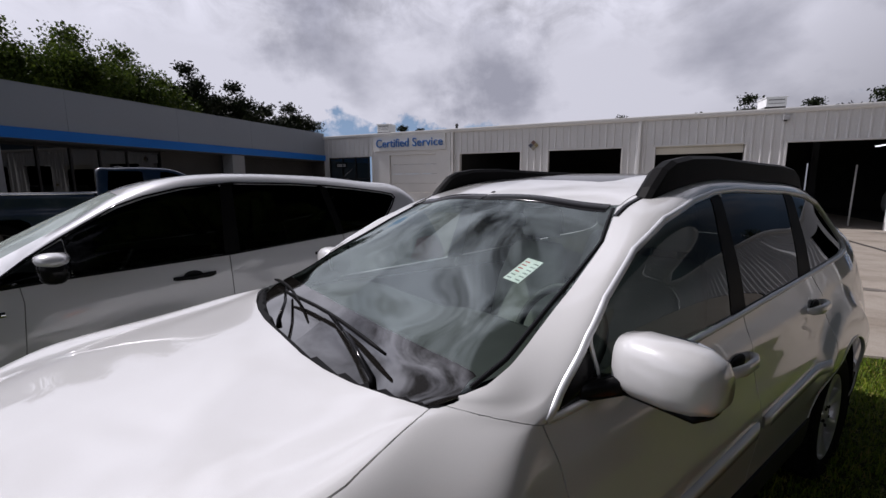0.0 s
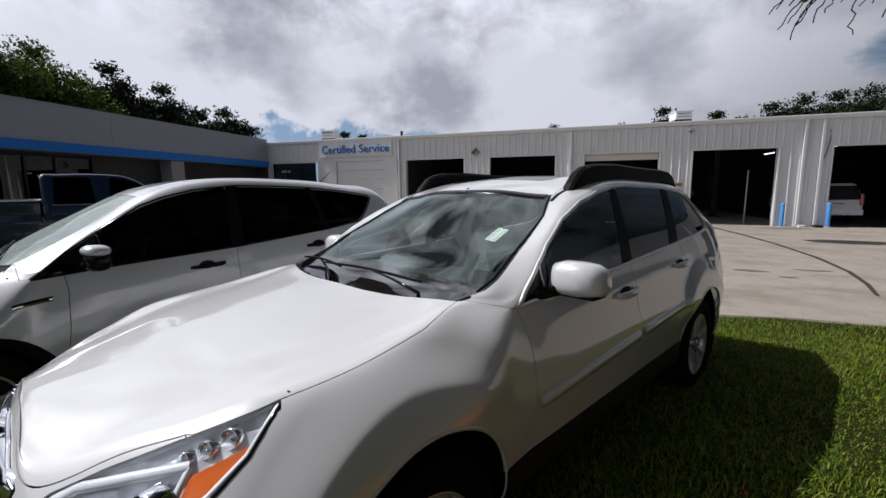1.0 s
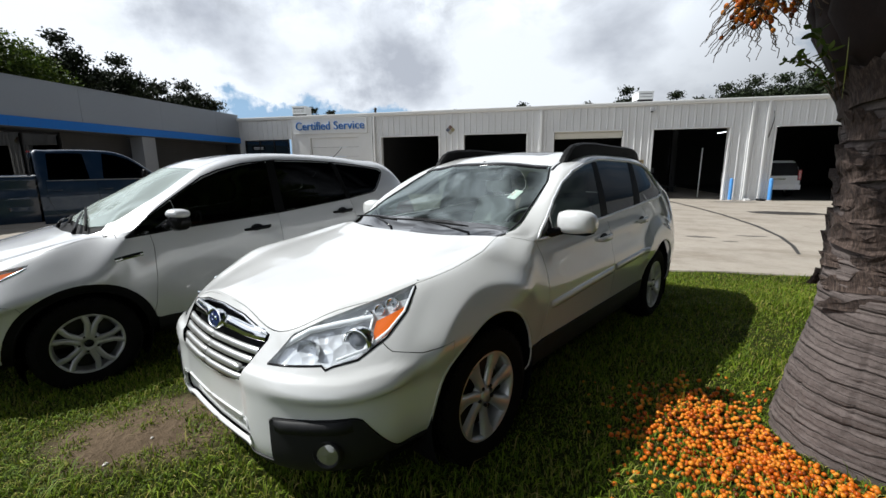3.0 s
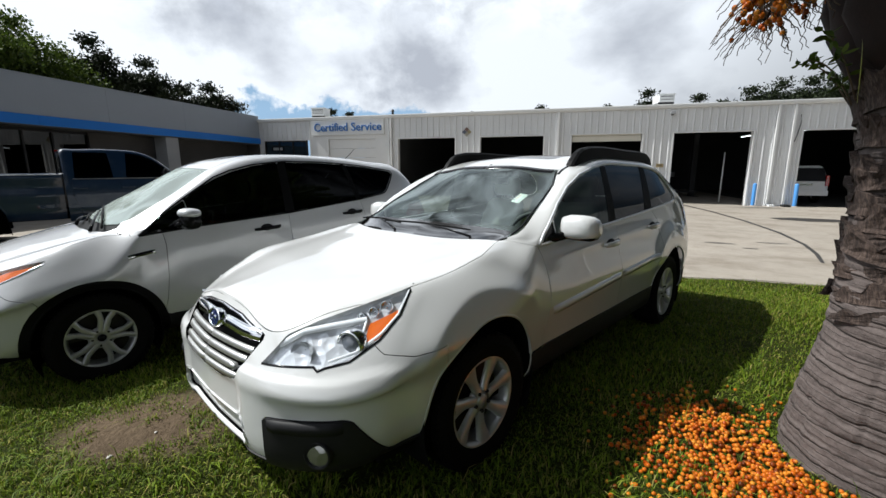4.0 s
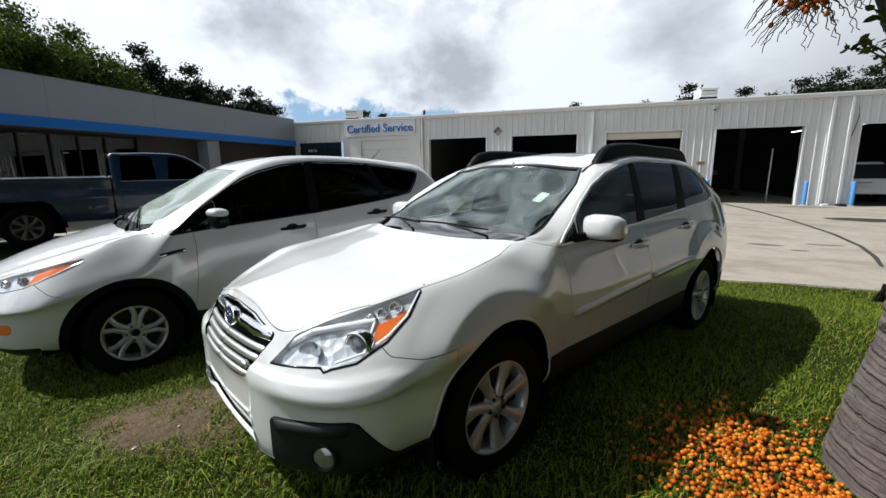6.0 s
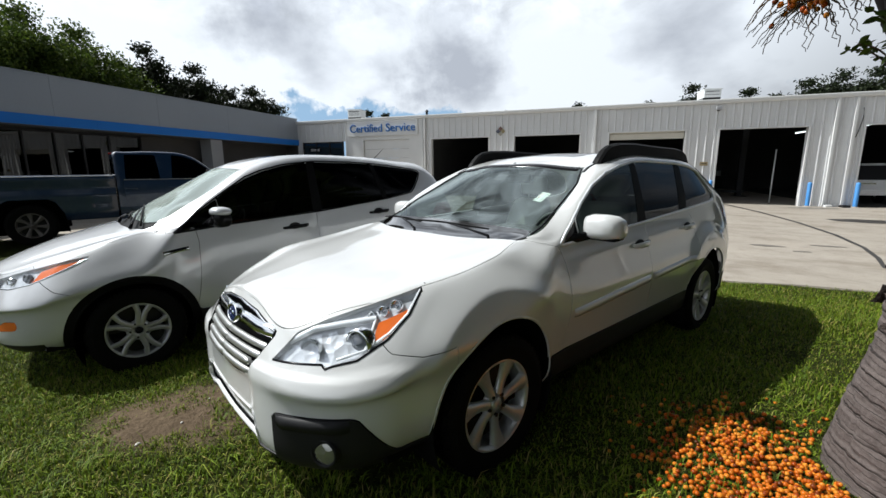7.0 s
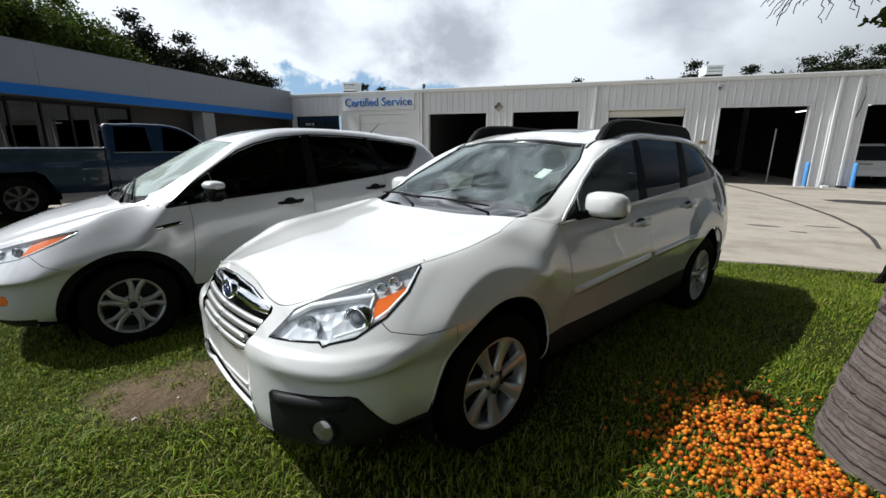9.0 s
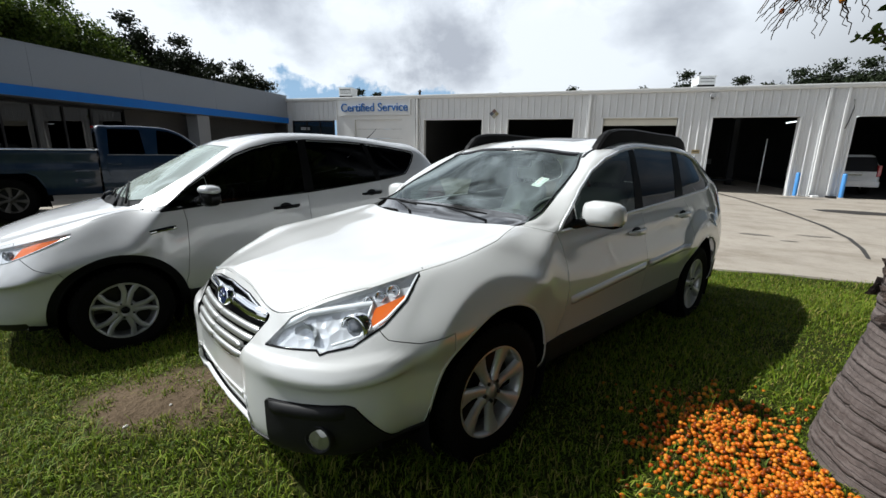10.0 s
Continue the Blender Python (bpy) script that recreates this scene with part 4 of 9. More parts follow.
def spline(pts, cell):
    """A family of smooth curves (n, k, 3) through their control points, of even curvature, spaced by mean length."""
    n = len(pts)
    seg = np.linalg.norm(np.diff(pts, axis=0), axis=2)
    h = np.maximum(seg.mean(axis=1), 1e-3)
    a = np.zeros((n, n))
    rhs = np.zeros_like(pts)
    a[0, 0] = a[-1, -1] = 1.0
    for i in range(1, n - 1):
        a[i, i - 1], a[i, i], a[i, i + 1] = h[i - 1], 2 * (h[i - 1] + h[i]), h[i]
        rhs[i] = 6 * ((pts[i + 1] - pts[i]) / h[i] - (pts[i] - pts[i - 1]) / h[i - 1])
    q = np.linalg.solve(a, rhs.reshape(n, -1)).reshape(pts.shape)
    out, par = [], []
    for i in range(n - 1):
        m = max(1, int(round(seg[i].max() / cell)))
        for j in range(m + (1 if i == n - 2 else 0)):
            t = j / m
            r = 1 - t
            out.append(r * pts[i] + t * pts[i + 1] + h[i] ** 2 / 6 * ((r ** 3 - r) * q[i] + (t ** 3 - t) * q[i + 1]))
            par.append(i + t)
    return np.array(out), np.array(par)


def smooth01(x, a, b):
    t = np.clip((x - a) / (b - a), 0, 1)
    return t * t * (3 - 2 * t)


def flat2(p, how):
    if how == "S":
        return p[..., [0, 2]]
    if how == "F":
        return p[..., [1, 2]]
    if how == "T":
        return p[..., [0, 1]]
    return np.stack([(p[..., 0] - p[..., 1]) * 0.70711, p[..., 2]], axis=-1)


def inside(poly, q):
    """Which of the points q lie in the polygon."""
    x, y = q[:, 0], q[:, 1]
    r = np.zeros(len(q), bool)
    n = len(poly)
    for i in range(n):
        (x0, y0), (x1, y1) = poly[i], poly[(i + 1) % n]
        c = ((y0 > y) != (y1 > y)) & (x < (x1 - x0) * (y - y0) / (y1 - y0 + 1e-12) + x0)
        r ^= c
    return r


def nearest(poly, q):
    best, bd = None, 1e9
    n = len(poly)
    for i in range(n):
        a, b = np.array(poly[i], float), np.array(poly[(i + 1) % n], float)
        d = b - a
        s = min(1, max(0, (q - a) @ d / (d @ d + 1e-12)))
        p = a + s * d
        e = np.hypot(*(q - p))
        if e < bd:
            best, bd = p, e
    return best, bd


class Skin:
    """Half a car (its left, y < 0) as a dense grid that regions are cut from."""

    def __init__(self, stations, cell=0.022, flares=(), crease=None):
        ctrl = np.array(stations, float)
        a, self.up = spline(ctrl, cell)
        b, self.vp = spline(np.swapaxes(a, 0, 1), cell)
        g = np.swapaxes(b, 0, 1)
        self.nu, self.nv = g.shape[:2]
        self.v = g.reshape(-1, 3).copy()
        self.v[:, 1] = np.minimum(self.v[:, 1], 0)
        idx = np.arange(self.nu * self.nv).reshape(self.nu, self.nv)
        self.f = np.stack([idx[:-1, :-1], idx[1:, :-1], idx[1:, 1:], idx[:-1, 1:]], axis=-1).reshape(-1, 4)
        self.normals()
        x, z = self.v[:, 0], self.v[:, 2]
        flank = smooth01(-self.v[:, 1], 0.66, 0.76)
        out = np.zeros(len(x))
        # blistered wheel arches: a flat band round the opening, a ledge above it
        for cx, cz, r0, r1, push, x0, x1, x2, x3 in flares:
            t = np.clip((np.hypot(x - cx, z - cz) - r0) / (r1 - r0), 0, 1)
            fade = smooth01(x, x0, x1) * (1 - smooth01(x, x2, x3)) * np.where(x < cx, smooth01(z, 0.56, 0.74), 1)
            out = np.maximum(out, push * (1 - t) ** 2 * (1 + 2 * t * 0.4) * fade)
        out = out * flank
        if crease:
            out = out + crease(x, self.v[:, 1], z)
        level = self.n * np.array([1.0, 1.0, 0.0])
        self.v += level / np.maximum(np.linalg.norm(level, axis=1, keepdims=True), 0.3) * out[:, None]
        self.v[:, 1] = np.minimum(self.v[:, 1], 0)
        um = (self.up[:-1] + self.up[1:]) / 2
        vm = (self.vp[:-1] + self.vp[1:]) / 2
        self.fu = np.repeat(um, self.nv - 1)
        self.fl = np.tile(vm, self.nu - 1)
        self.v0 = self.v.copy()
        self.region = np.full(len(self.f), -1)
        self.names = []
        self.locked = set()
        self.normals()
        self.tree = BVHTree.FromPolygons([tuple(p) for p in self.v0], [tuple(q) for q in self.f])

    def normals(self):
        p = self.v[self.f]
        n = np.cross(p[:, 2] - p[:, 0], p[:, 3] - p[:, 1])
        acc = np.zeros_like(self.v)
        for k in range(4):
            np.add.at(acc, self.f[:, k], n)
        ln = np.linalg.norm(acc, axis=1, keepdims=True)
        self.n = acc / np.maximum(ln, 1e-9)
        c = self.v.mean(axis=0)
        if ((self.v - np.array([c[0], 0, 0.7])) * self.n).sum() < 0:
            self.n = -self.n
            self.flip = True
        else:
            self.flip = False

    def cut(self, name, poly=None, how="S", where=None):
        """Give the faces in the outline, where they are free, to a region; grid corners move onto the outline first."""
        c = self.v[self.f].mean(axis=1)
        ok = self.region < 0
        if where is not None:
            ok &= where(c, self.fu, self.fl)
        if poly is not None:
            self.trim(poly, how, ok)
            c = self.v[self.f].mean(axis=1)
            ok = self.region < 0
            if where is not None:
                ok &= where(c, self.fu, self.fl)
            ok &= inside(poly, flat2(c, how))
        self.region[ok] = len(self.names)
        self.names.append(name)

    def trim(self, poly, how, ok):
        f = self.f[ok]
        if not len(f):
            return
        e = np.concatenate([f[:, [0, 1]], f[:, [1, 2]], f[:, [2, 3]], f[:, [3, 0]]])
        e = np.unique(np.sort(e[e[:, 0] != e[:, 1]], axis=1), axis=0)
        far = np.zeros(len(self.v), bool)
        ins = inside(poly, flat2(self.v, how))
        x = e[ins[e[:, 0]] != ins[e[:, 1]]]
        lo, hi = np.zeros(len(x)), np.ones(len(x))
        p0, p1 = self.v[x[:, 0]], self.v[x[:, 1]]
        start = ins[x[:, 0]]
        for _ in range(14):
            mid = (lo + hi) / 2
            same = inside(poly, flat2(p0 + (p1 - p0) * mid[:, None], how)) == start
            lo = np.where(same, mid, lo)
            hi = np.where(same, hi, mid)
        cutp = (lo + hi) / 2
        length = np.linalg.norm(p1 - p0, axis=1)
        on = set()
        best = {}
        for (a, b), s, ln in zip(x, cutp, length):
            a, b = int(a), int(b)
            near, other, d = (a, b, s * ln) if s < 0.5 else (b, a, (1 - s) * ln)
            if near in self.locked:
                if d < 0.0035:
                    on.add(near)
                    continue
                near, other, d = other, near, ln - d
                if near in self.locked:
                    on.add(near)
                    continue
            p = self.v[a] + (self.v[b] - self.v[a]) * s
            q = self.n[a] + (self.n[b] - self.n[a]) * s
            if near not in best or d < best[near][0]:
                best[near] = (d, p, q / (np.linalg.norm(q) + 1e-9))
        for k, (d, p, q) in best.items():
            self.v[k] = p
            self.n[k] = q
            on.add(k)
        self.locked |= on
        # split quads that the outline crosses corner to corner
        ins = inside(poly, flat2(self.v, how))
        extra = []
        for i in np.nonzero(ok)[0]:
            q = [int(k) for k in self.f[i]]
            if q[2] == q[3]:
                continue
            for k in (0, 1):
                a, b, c, d = q[k], q[k + 1], q[(k + 2) % 4], q[(k + 3) % 4]
                if a in on and c in on and b not in on and d not in on and ins[b] != ins[d]:
                    self.f[i] = (a, b, c, c)
                    extra.append((i, (a, c, d, d)))
                    break
        if extra:
            ii = [i for i, _ in extra]
            self.f = np.concatenate([self.f, np.array([q for _, q in extra])])
            self.fu = np.concatenate([self.fu, self.fu[ii]])
            self.fl = np.concatenate([self.fl, self.fl[ii]])
            self.region = np.concatenate([self.region, self.region[ii]])

    def panel(self, names, gap=0.0022, flange=0.014, sink=0.0, both=False, right=False):
        """Vertices and faces of the regions named, their rim drawn in and turned under."""
        ids = [i for i, n in enumerate(self.names) if n in names]
        sel = np.isin(self.region, ids)
        f = self.f[sel]
        if not len(f):
            return [], []
        used = np.unique(f)
        new_i = np.full(len(self.v), -1)
        new_i[used] = np.arange(len(used))
        v = self.v[used].copy()
        n = self.n[used]
        f = new_i[f]
        if self.flip:
            f = f[:, ::-1]
        edge = {}
        for q in f:
            for k in range(4):
                a, b = int(q[k]), int(q[(k + 1) % 4])
                if a == b:
                    continue
                edge.setdefault((min(a, b), max(a, b)), []).append((a, b))
        rim = [e[0] for e in edge.values() if len(e) == 1]
        rim = [(a, b) for a, b in rim if not (abs(v[a][1]) < 1e-6 and abs(v[b][1]) < 1e-6)]
        pull = np.zeros_like(v)
        cnt = np.zeros(len(v))
        cen = v[f].mean(axis=1)
        for q, c in zip(f, cen):
            for k in q:
                d = c - v[k]
                pull[k] += d / (np.linalg.norm(d) + 1e-9)
                cnt[k] += 1
        on = sorted({k for e in rim for k in e})
        for k in on:
            d = pull[k] - n[k] * (pull[k] @ n[k])
            ln = np.linalg.norm(d)
            if ln > 1e-6 and gap:
                d = d / ln * gap
                if abs(v[k][1]) < 1e-6:
                    d[1] = 0
                v[k] += d
        v = v - n * sink
        faces = [tuple(int(x) for x in q) for q in f]
        plain = [True] * len(faces)
        verts = [tuple(p) for p in v]
        way = [tuple(p) for p in n]
        if flange:
            m = {}
            for k in on:
                m[k] = len(verts)
                p = v[k] - n[k] * flange
                verts.append((p[0], p[1] if abs(v[k][1]) > 1e-6 else 0.0, p[2]))
                way.append((0.0, 0.0, 0.0))
            faces += [(b, a, m[a], m[b]) for a, b in rim]
            plain += [False] * len(rim)
        if both:
            k = len(verts)
            verts = verts + [(x, -y, z) for x, y, z in verts]
            way = way + [(x, -y, z) for x, y, z in way]
            faces = faces + [tuple(k + i for i in q[::-1]) for q in faces]
            plain = plain + plain
            me_map = {}
            # weld along the centre line
            keep, remap, kept_way = [], [], []
            for i, p in enumerate(verts):
                key = (round(p[0], 5), 0.0, round(p[2], 5)) if abs(p[1]) < 1e-6 else None
                if key is not None and key in me_map:
                    remap.append(me_map[key])
                else:
                    remap.append(len(keep))
                    if key is not None:
                        me_map[key] = len(keep)
                    keep.append(p)
                    kept_way.append((way[i][0], 0.0, way[i][2]) if key is not None else way[i])
            verts, way = keep, kept_way
            faces = [tuple(remap[i] for i in q) for q in faces]
        elif right:
            verts = [(x, -y, z) for x, y, z in verts]
            way = [(x, -y, z) for x, y, z in way]
            faces = [q[::-1] for q in faces]
        self.way = way
        faces = [tuple(dict.fromkeys(q)) for q in faces]
        self.plain = [s for q, s in zip(faces, plain) if len(q) > 2]
        faces = [q for q in faces if len(q) > 2]
        return verts, faces

    def make(self, name, names, material, parent, label="", **kw):
        v, f = self.panel(names, **kw)
        ob = raw(name, v, f, material, parent, label, smooth=True)
        # the turned-under rim stays crisp against the panel
        if f and len(ob.data.polygons) == len(self.plain):
            ob.data.polygons.foreach_set("use_smooth", self.plain)
            # the sheen runs on unbroken from panel to panel
            loops = []
            for q, flat in zip(ob.data.polygons, self.plain):
                loops += [self.way[k] if flat else (0.0, 0.0, 0.0) for k in q.vertices]
            ob.data.normals_split_custom_set(loops)
        return ob

    def on(self, a, b, how="S"):
        """Point and outward normal of the skin at a place of a flat view."""
        if how == "S":
            hit = self.tree.ray_cast(Vector((a, -3, b)), Vector((0, 1, 0)))
        elif how == "F":
            hit = self.tree.ray_cast(Vector((-4, a, b)), Vector((1, 0, 0)))
        elif how == "T":
            hit = self.tree.ray_cast(Vector((a, b, 4)), Vector((0, 0, -1)))
        else:
            o = Vector((0.70711 * a, -0.70711 * a, b)) - Vector((0.70711, 0.70711, 0)) * 4
            hit = self.tree.ray_cast(o, Vector((0.70711, 0.70711, 0)))
        p, n = hit[0], hit[1]
        if p is None:
            return None, None
        if (p - Vector((p.x, 0, 0.6))).dot(n) < 0:
            n = -n
        return p, n

    def strip(self, line, how, w, h, step=0.03):
        """A raised bar that follows the skin along a line of a flat view: verts and faces."""
        pts = []
        for (a0, b0), (a1, b1) in zip(line, line[1:]):
            k = max(1, int(math.hypot(a1 - a0, b1 - b0) / step))
            pts += [(a0 + (a1 - a0) * i / k, b0 + (b1 - b0) * i / k) for i in range(k)]
        pts.append(line[-1])
        P = []
        for a, b in pts:
            p, n = self.on(a, b, how)
            if p is not None:
                P.append((p, n))
        v, f = [], []
        m = len(P)
        for i, (p, n) in enumerate(P):
            t = P[min(i + 1, m - 1)][0] - P[max(i - 1, 0)][0]
            s = n.cross(t)
            s = s.normalized() if s.length > 1e-9 else Vector((0, 0, 1))
            end = 0.35 if i in (0, m - 1) else 1.0
            for du, dn in ((-0.5, -0.004), (-0.42, h * end), (0.0, h * 1.15 * end), (0.42, h * end), (0.5, -0.004)):
                v.append(tuple(p + s * (w * du) + n * dn))
        for i in range(m - 1):
            for k in range(4):
                f.append((i * 5 + k, i * 5 + k + 1, i * 5 + 6 + k, i * 5 + 5 + k))
        return v, f


def mirror_y(v, f):
    return [(x, -y, z) for x, y, z in v], [q[::-1] for q in f]


def joined(*pieces):
    V, F = [], []
    for v, f in pieces:
        k = len(V)
        V += list(v)
        F += [tuple(k + i for i in q) for q in f]
    return V, F


def outwards(ob):
    bm = bmesh.new()
    bm.from_mesh(ob.data)
    bmesh.ops.recalc_face_normals(bm, faces=bm.faces)
    bm.to_mesh(ob.data)
    bm.free()
    return ob


def blob(bm, stations, seg=16, power=2.6):
    """A rounded body lofted from (centre, half-width a, half-height b) rings; axes given per ring as vectors."""
    rings = []
    for c, a, b in stations:
        ring = []
        for k in range(seg):
            t = 2 * math.pi * k / seg
            ct, st = math.cos(t), math.sin(t)
            q = 2 / power
            ring.append(bm.verts.new(Vector(c) + Vector(a) * math.copysign(abs(ct) ** q, ct) + Vector(b) * math.copysign(abs(st) ** q, st)))
        rings.append(ring)
    for r0, r1 in zip(rings, rings[1:]):
        for k in range(seg):
            bm.faces.new((r0[k], r0[(k + 1) % seg], r1[(k + 1) % seg], r1[k]))
    bm.faces.new(rings[0][::-1])
    bm.faces.new(rings[-1])
    bmesh.ops.recalc_face_normals(bm, faces=bm.faces)
    return bm


def wheel(parent, x, y, z, side, tyre_r, rim_r, width, style):
    """A road wheel whose outer face looks along side * y. Spokes as their own meshes."""
    w = new("wheel")
    w.parent = parent
    turn = Matrix.Rotation(radians(90 if side < 0 else -90), 4, "X")
    spin = Matrix.Rotation(0.1 if style == "cover" else 0.23, 4, "Z")
    w.matrix_local = Matrix.Translation((x, y, z)) @ turn @ spin
    h = width / 2
    bm = bmesh.new()
    r0 = rim_r + 0.008
    prof = [(r0 - 0.02, -h * 0.8), (r0 + 0.01, -h * 0.92), (tyre_r - 0.055, -h * 1.02), (tyre_r - 0.02, -h * 0.9), (tyre_r - 0.004, -h * 0.6), (tyre_r, 0), (tyre_r - 0.004, h * 0.6), (tyre_r - 0.02, h * 0.9), (tyre_r - 0.055, h * 1.02), (r0 + 0.02, h * 0.95), (r0, h * 0.9), (r0 - 0.02, h * 0.8)]
    lathe(bm, prof, 56)
    # shoulder lugs
    for k in range(56):
        t = 2 * math.pi * (k + 0.5) / 56
        m = Matrix.Rotation(t, 4, "Z") @ Matrix.Translation((tyre_r - 0.014, 0, h * 0.82))
        block(bm, (-0.016, -0.012, -0.02), (0.0055, 0.012, 0.006), m=m)
    bmesh.ops.recalc_face_normals(bm, faces=bm.faces)
    part("tyre", bm, M["rubber"], w, "black rubber tyre")
    mat = {"alloy": M["alloy"], "cover": M["hubcap"], "dull": M["dull_rim"]}[style]
    face = h * 0.82
    bm = bmesh.new()
    lathe(bm, [(rim_r - 0.02, -h * 0.8), (rim_r - 0.035, 0), (rim_r - 0.022, face - 0.03), (rim_r - 0.02, face - 0.006), (rim_r - 0.008, face + 0.004), (rim_r + 0.006, face + 0.002), (rim_r + 0.010, face - 0.012)], 56)
    bmesh.ops.recalc_face_normals(bm, faces=bm.faces)
    part("rim", bm, mat, w, smooth=True)
    bm = bmesh.new()
    lathe(bm, [(0.001, face - 0.085), (rim_r - 0.03, face - 0.085), (rim_r - 0.03, face - 0.09)], 40)
    part("brake_disc", bm, M["dark_metal"], w)

    def arm(line, base, top):
        """One spoke from (radius, angle, half width) triples, crowned."""
        bm = bmesh.new()
        rows = []
        for r, a, hw, z in line:
            c, s = math.cos(a), math.sin(a)
            row = []
            for q, dz in ((-1, -0.022), (-0.9, -0.003), (-0.45, 0.002), (0, 0.003), (0.45, 0.002), (0.9, -0.003), (1, -0.022)):
                row.append(bm.verts.new((r * c - q * hw * s, r * s + q * hw * c, z + dz)))
            rows.append(row)
        for a0, b0 in zip(rows, rows[1:]):
            for k in range(6):
                bm.faces.new((a0[k], b0[k], b0[k + 1], a0[k + 1]))
        bmesh.ops.recalc_face_normals(bm, faces=bm.faces)
        return bm

    if style != "cover":
        for k in range(7):
            t = 2 * math.pi * k / 7
            part("spoke", arm([(0.05, t, 0.027, face - 0.012), (0.09, t + 0.01, 0.024, face - 0.016), (0.13, t + 0.03, 0.027, face - 0.014), (0.17, t + 0.05, 0.035, face - 0.008), (rim_r - 0.012, t + 0.07, 0.049, face)], 0, 0), mat, w, smooth=True)
        bm = bmesh.new()
        lathe(bm, [(0.001, face - 0.006), (0.030, face - 0.007), (0.034, face - 0.012), (0.036, face - 0.016), (0.066, face - 0.02), (0.072, face - 0.045)], 28)
        bmesh.ops.recalc_face_normals(bm, faces=bm.faces)
        part("hub", bm, mat, w, smooth=True)
        lug_r, n = 0.052, 5
    else:
        for k in range(5):
            t = 2 * math.pi * k / 5
            for sgn in (-1, 1):
                part("spoke", arm([(0.055, t + sgn * 0.26, 0.024, face - 0.004), (0.10, t + sgn * 0.17, 0.021, face - 0.002), (0.15, t + sgn * 0.16, 0.019, face - 0.001), (rim_r - 0.012, t + sgn * 0.25, 0.022, face)], 0, 0), mat, w, smooth=True)
            part("web", arm([(0.06, t, 0.024, face - 0.010), (0.10, t, 0.020, face - 0.018), (0.135, t, 0.010, face - 0.020)], 0, 0), mat, w, smooth=True)
        bm = bmesh.new()
        lathe(bm, [(0.028, face - 0.010), (0.032, face - 0.004), (0.075, face - 0.006), (0.085, face - 0.03)], 28)
        bmesh.ops.recalc_face_normals(bm, faces=bm.faces)
        part("hub", bm, mat, w, smooth=True)
        bm = bmesh.new()
        lathe(bm, [(0.0005, face + 0.004), (0.022, face + 0.002), (0.027, face - 0.008)], 20)
        bmesh.ops.recalc_face_normals(bm, faces=bm.faces)
        part("centre_cap", bm, M["gloss_black"], w, smooth=True)
        lug_r, n = 0.058, 5
    for k in range(n):
        t = 2 * math.pi * (k + 0.5) / n
        bm = bmesh.new()
        rod(bm, (lug_r * math.cos(t), lug_r * math.sin(t), face - 0.03), (lug_r * math.cos(t), lug_r * math.sin(t), face - 0.004), 0.011, 0.009, 6)
        part("lug_nut", bm, M["dark_metal"], w)
    return w


def seat(parent, x, y, z, cloth, rear=False, width=0.5):
    bm = bmesh.new()
    blob(bm, [((x - 0.26, y, z), (0, width * 0.42, 0), (0, 0, 0.055)), ((x - 0.2, y, z + 0.01), (0, width * 0.5, 0), (0, 0, 0.085)), ((x + 0.15, y, z), (0, width * 0.5, 0), (0, 0, 0.085)), ((x + 0.24, y, z), (0, width * 0.46, 0), (0, 0, 0.07))], 16, 3.5)
    part("seat_cushion", bm, cloth, parent, smooth=True)
    bm = bmesh.new()
    L = [(0.18, 0.05, 0.46), (0.21, 0.15, 0.5), (0.27, 0.40, 0.48), (0.33, 0.58, 0.40), (0.345, 0.62, 0.3)]
    blob(bm, [((x + dx, y, z + dz), (0, width * k, 0), (0.055, 0, 0)) for dx, dz, k in L], 16, 3.2)
    part("seat_back", bm, cloth, parent, smooth=True)
    bm = bmesh.new()
    hx, hz = x + 0.36, z + 0.74
    blob(bm, [((hx, y - 0.13, hz), (0.03, 0, 0), (0, 0, 0.06)), ((hx, y - 0.11, hz), (0.05, 0, 0), (0, 0, 0.085)), ((hx, y + 0.11, hz), (0.05, 0, 0), (0, 0, 0.085)), ((hx, y + 0.13, hz), (0.03, 0, 0), (0, 0, 0.06))], 14, 3.0)
    for s in (-0.06, 0.06):
        rod(bm, (hx, y + s, hz - 0.16), (hx, y + s, hz - 0.05), 0.007, seg=6)
    part("headrest", bm, cloth, parent, smooth=True)


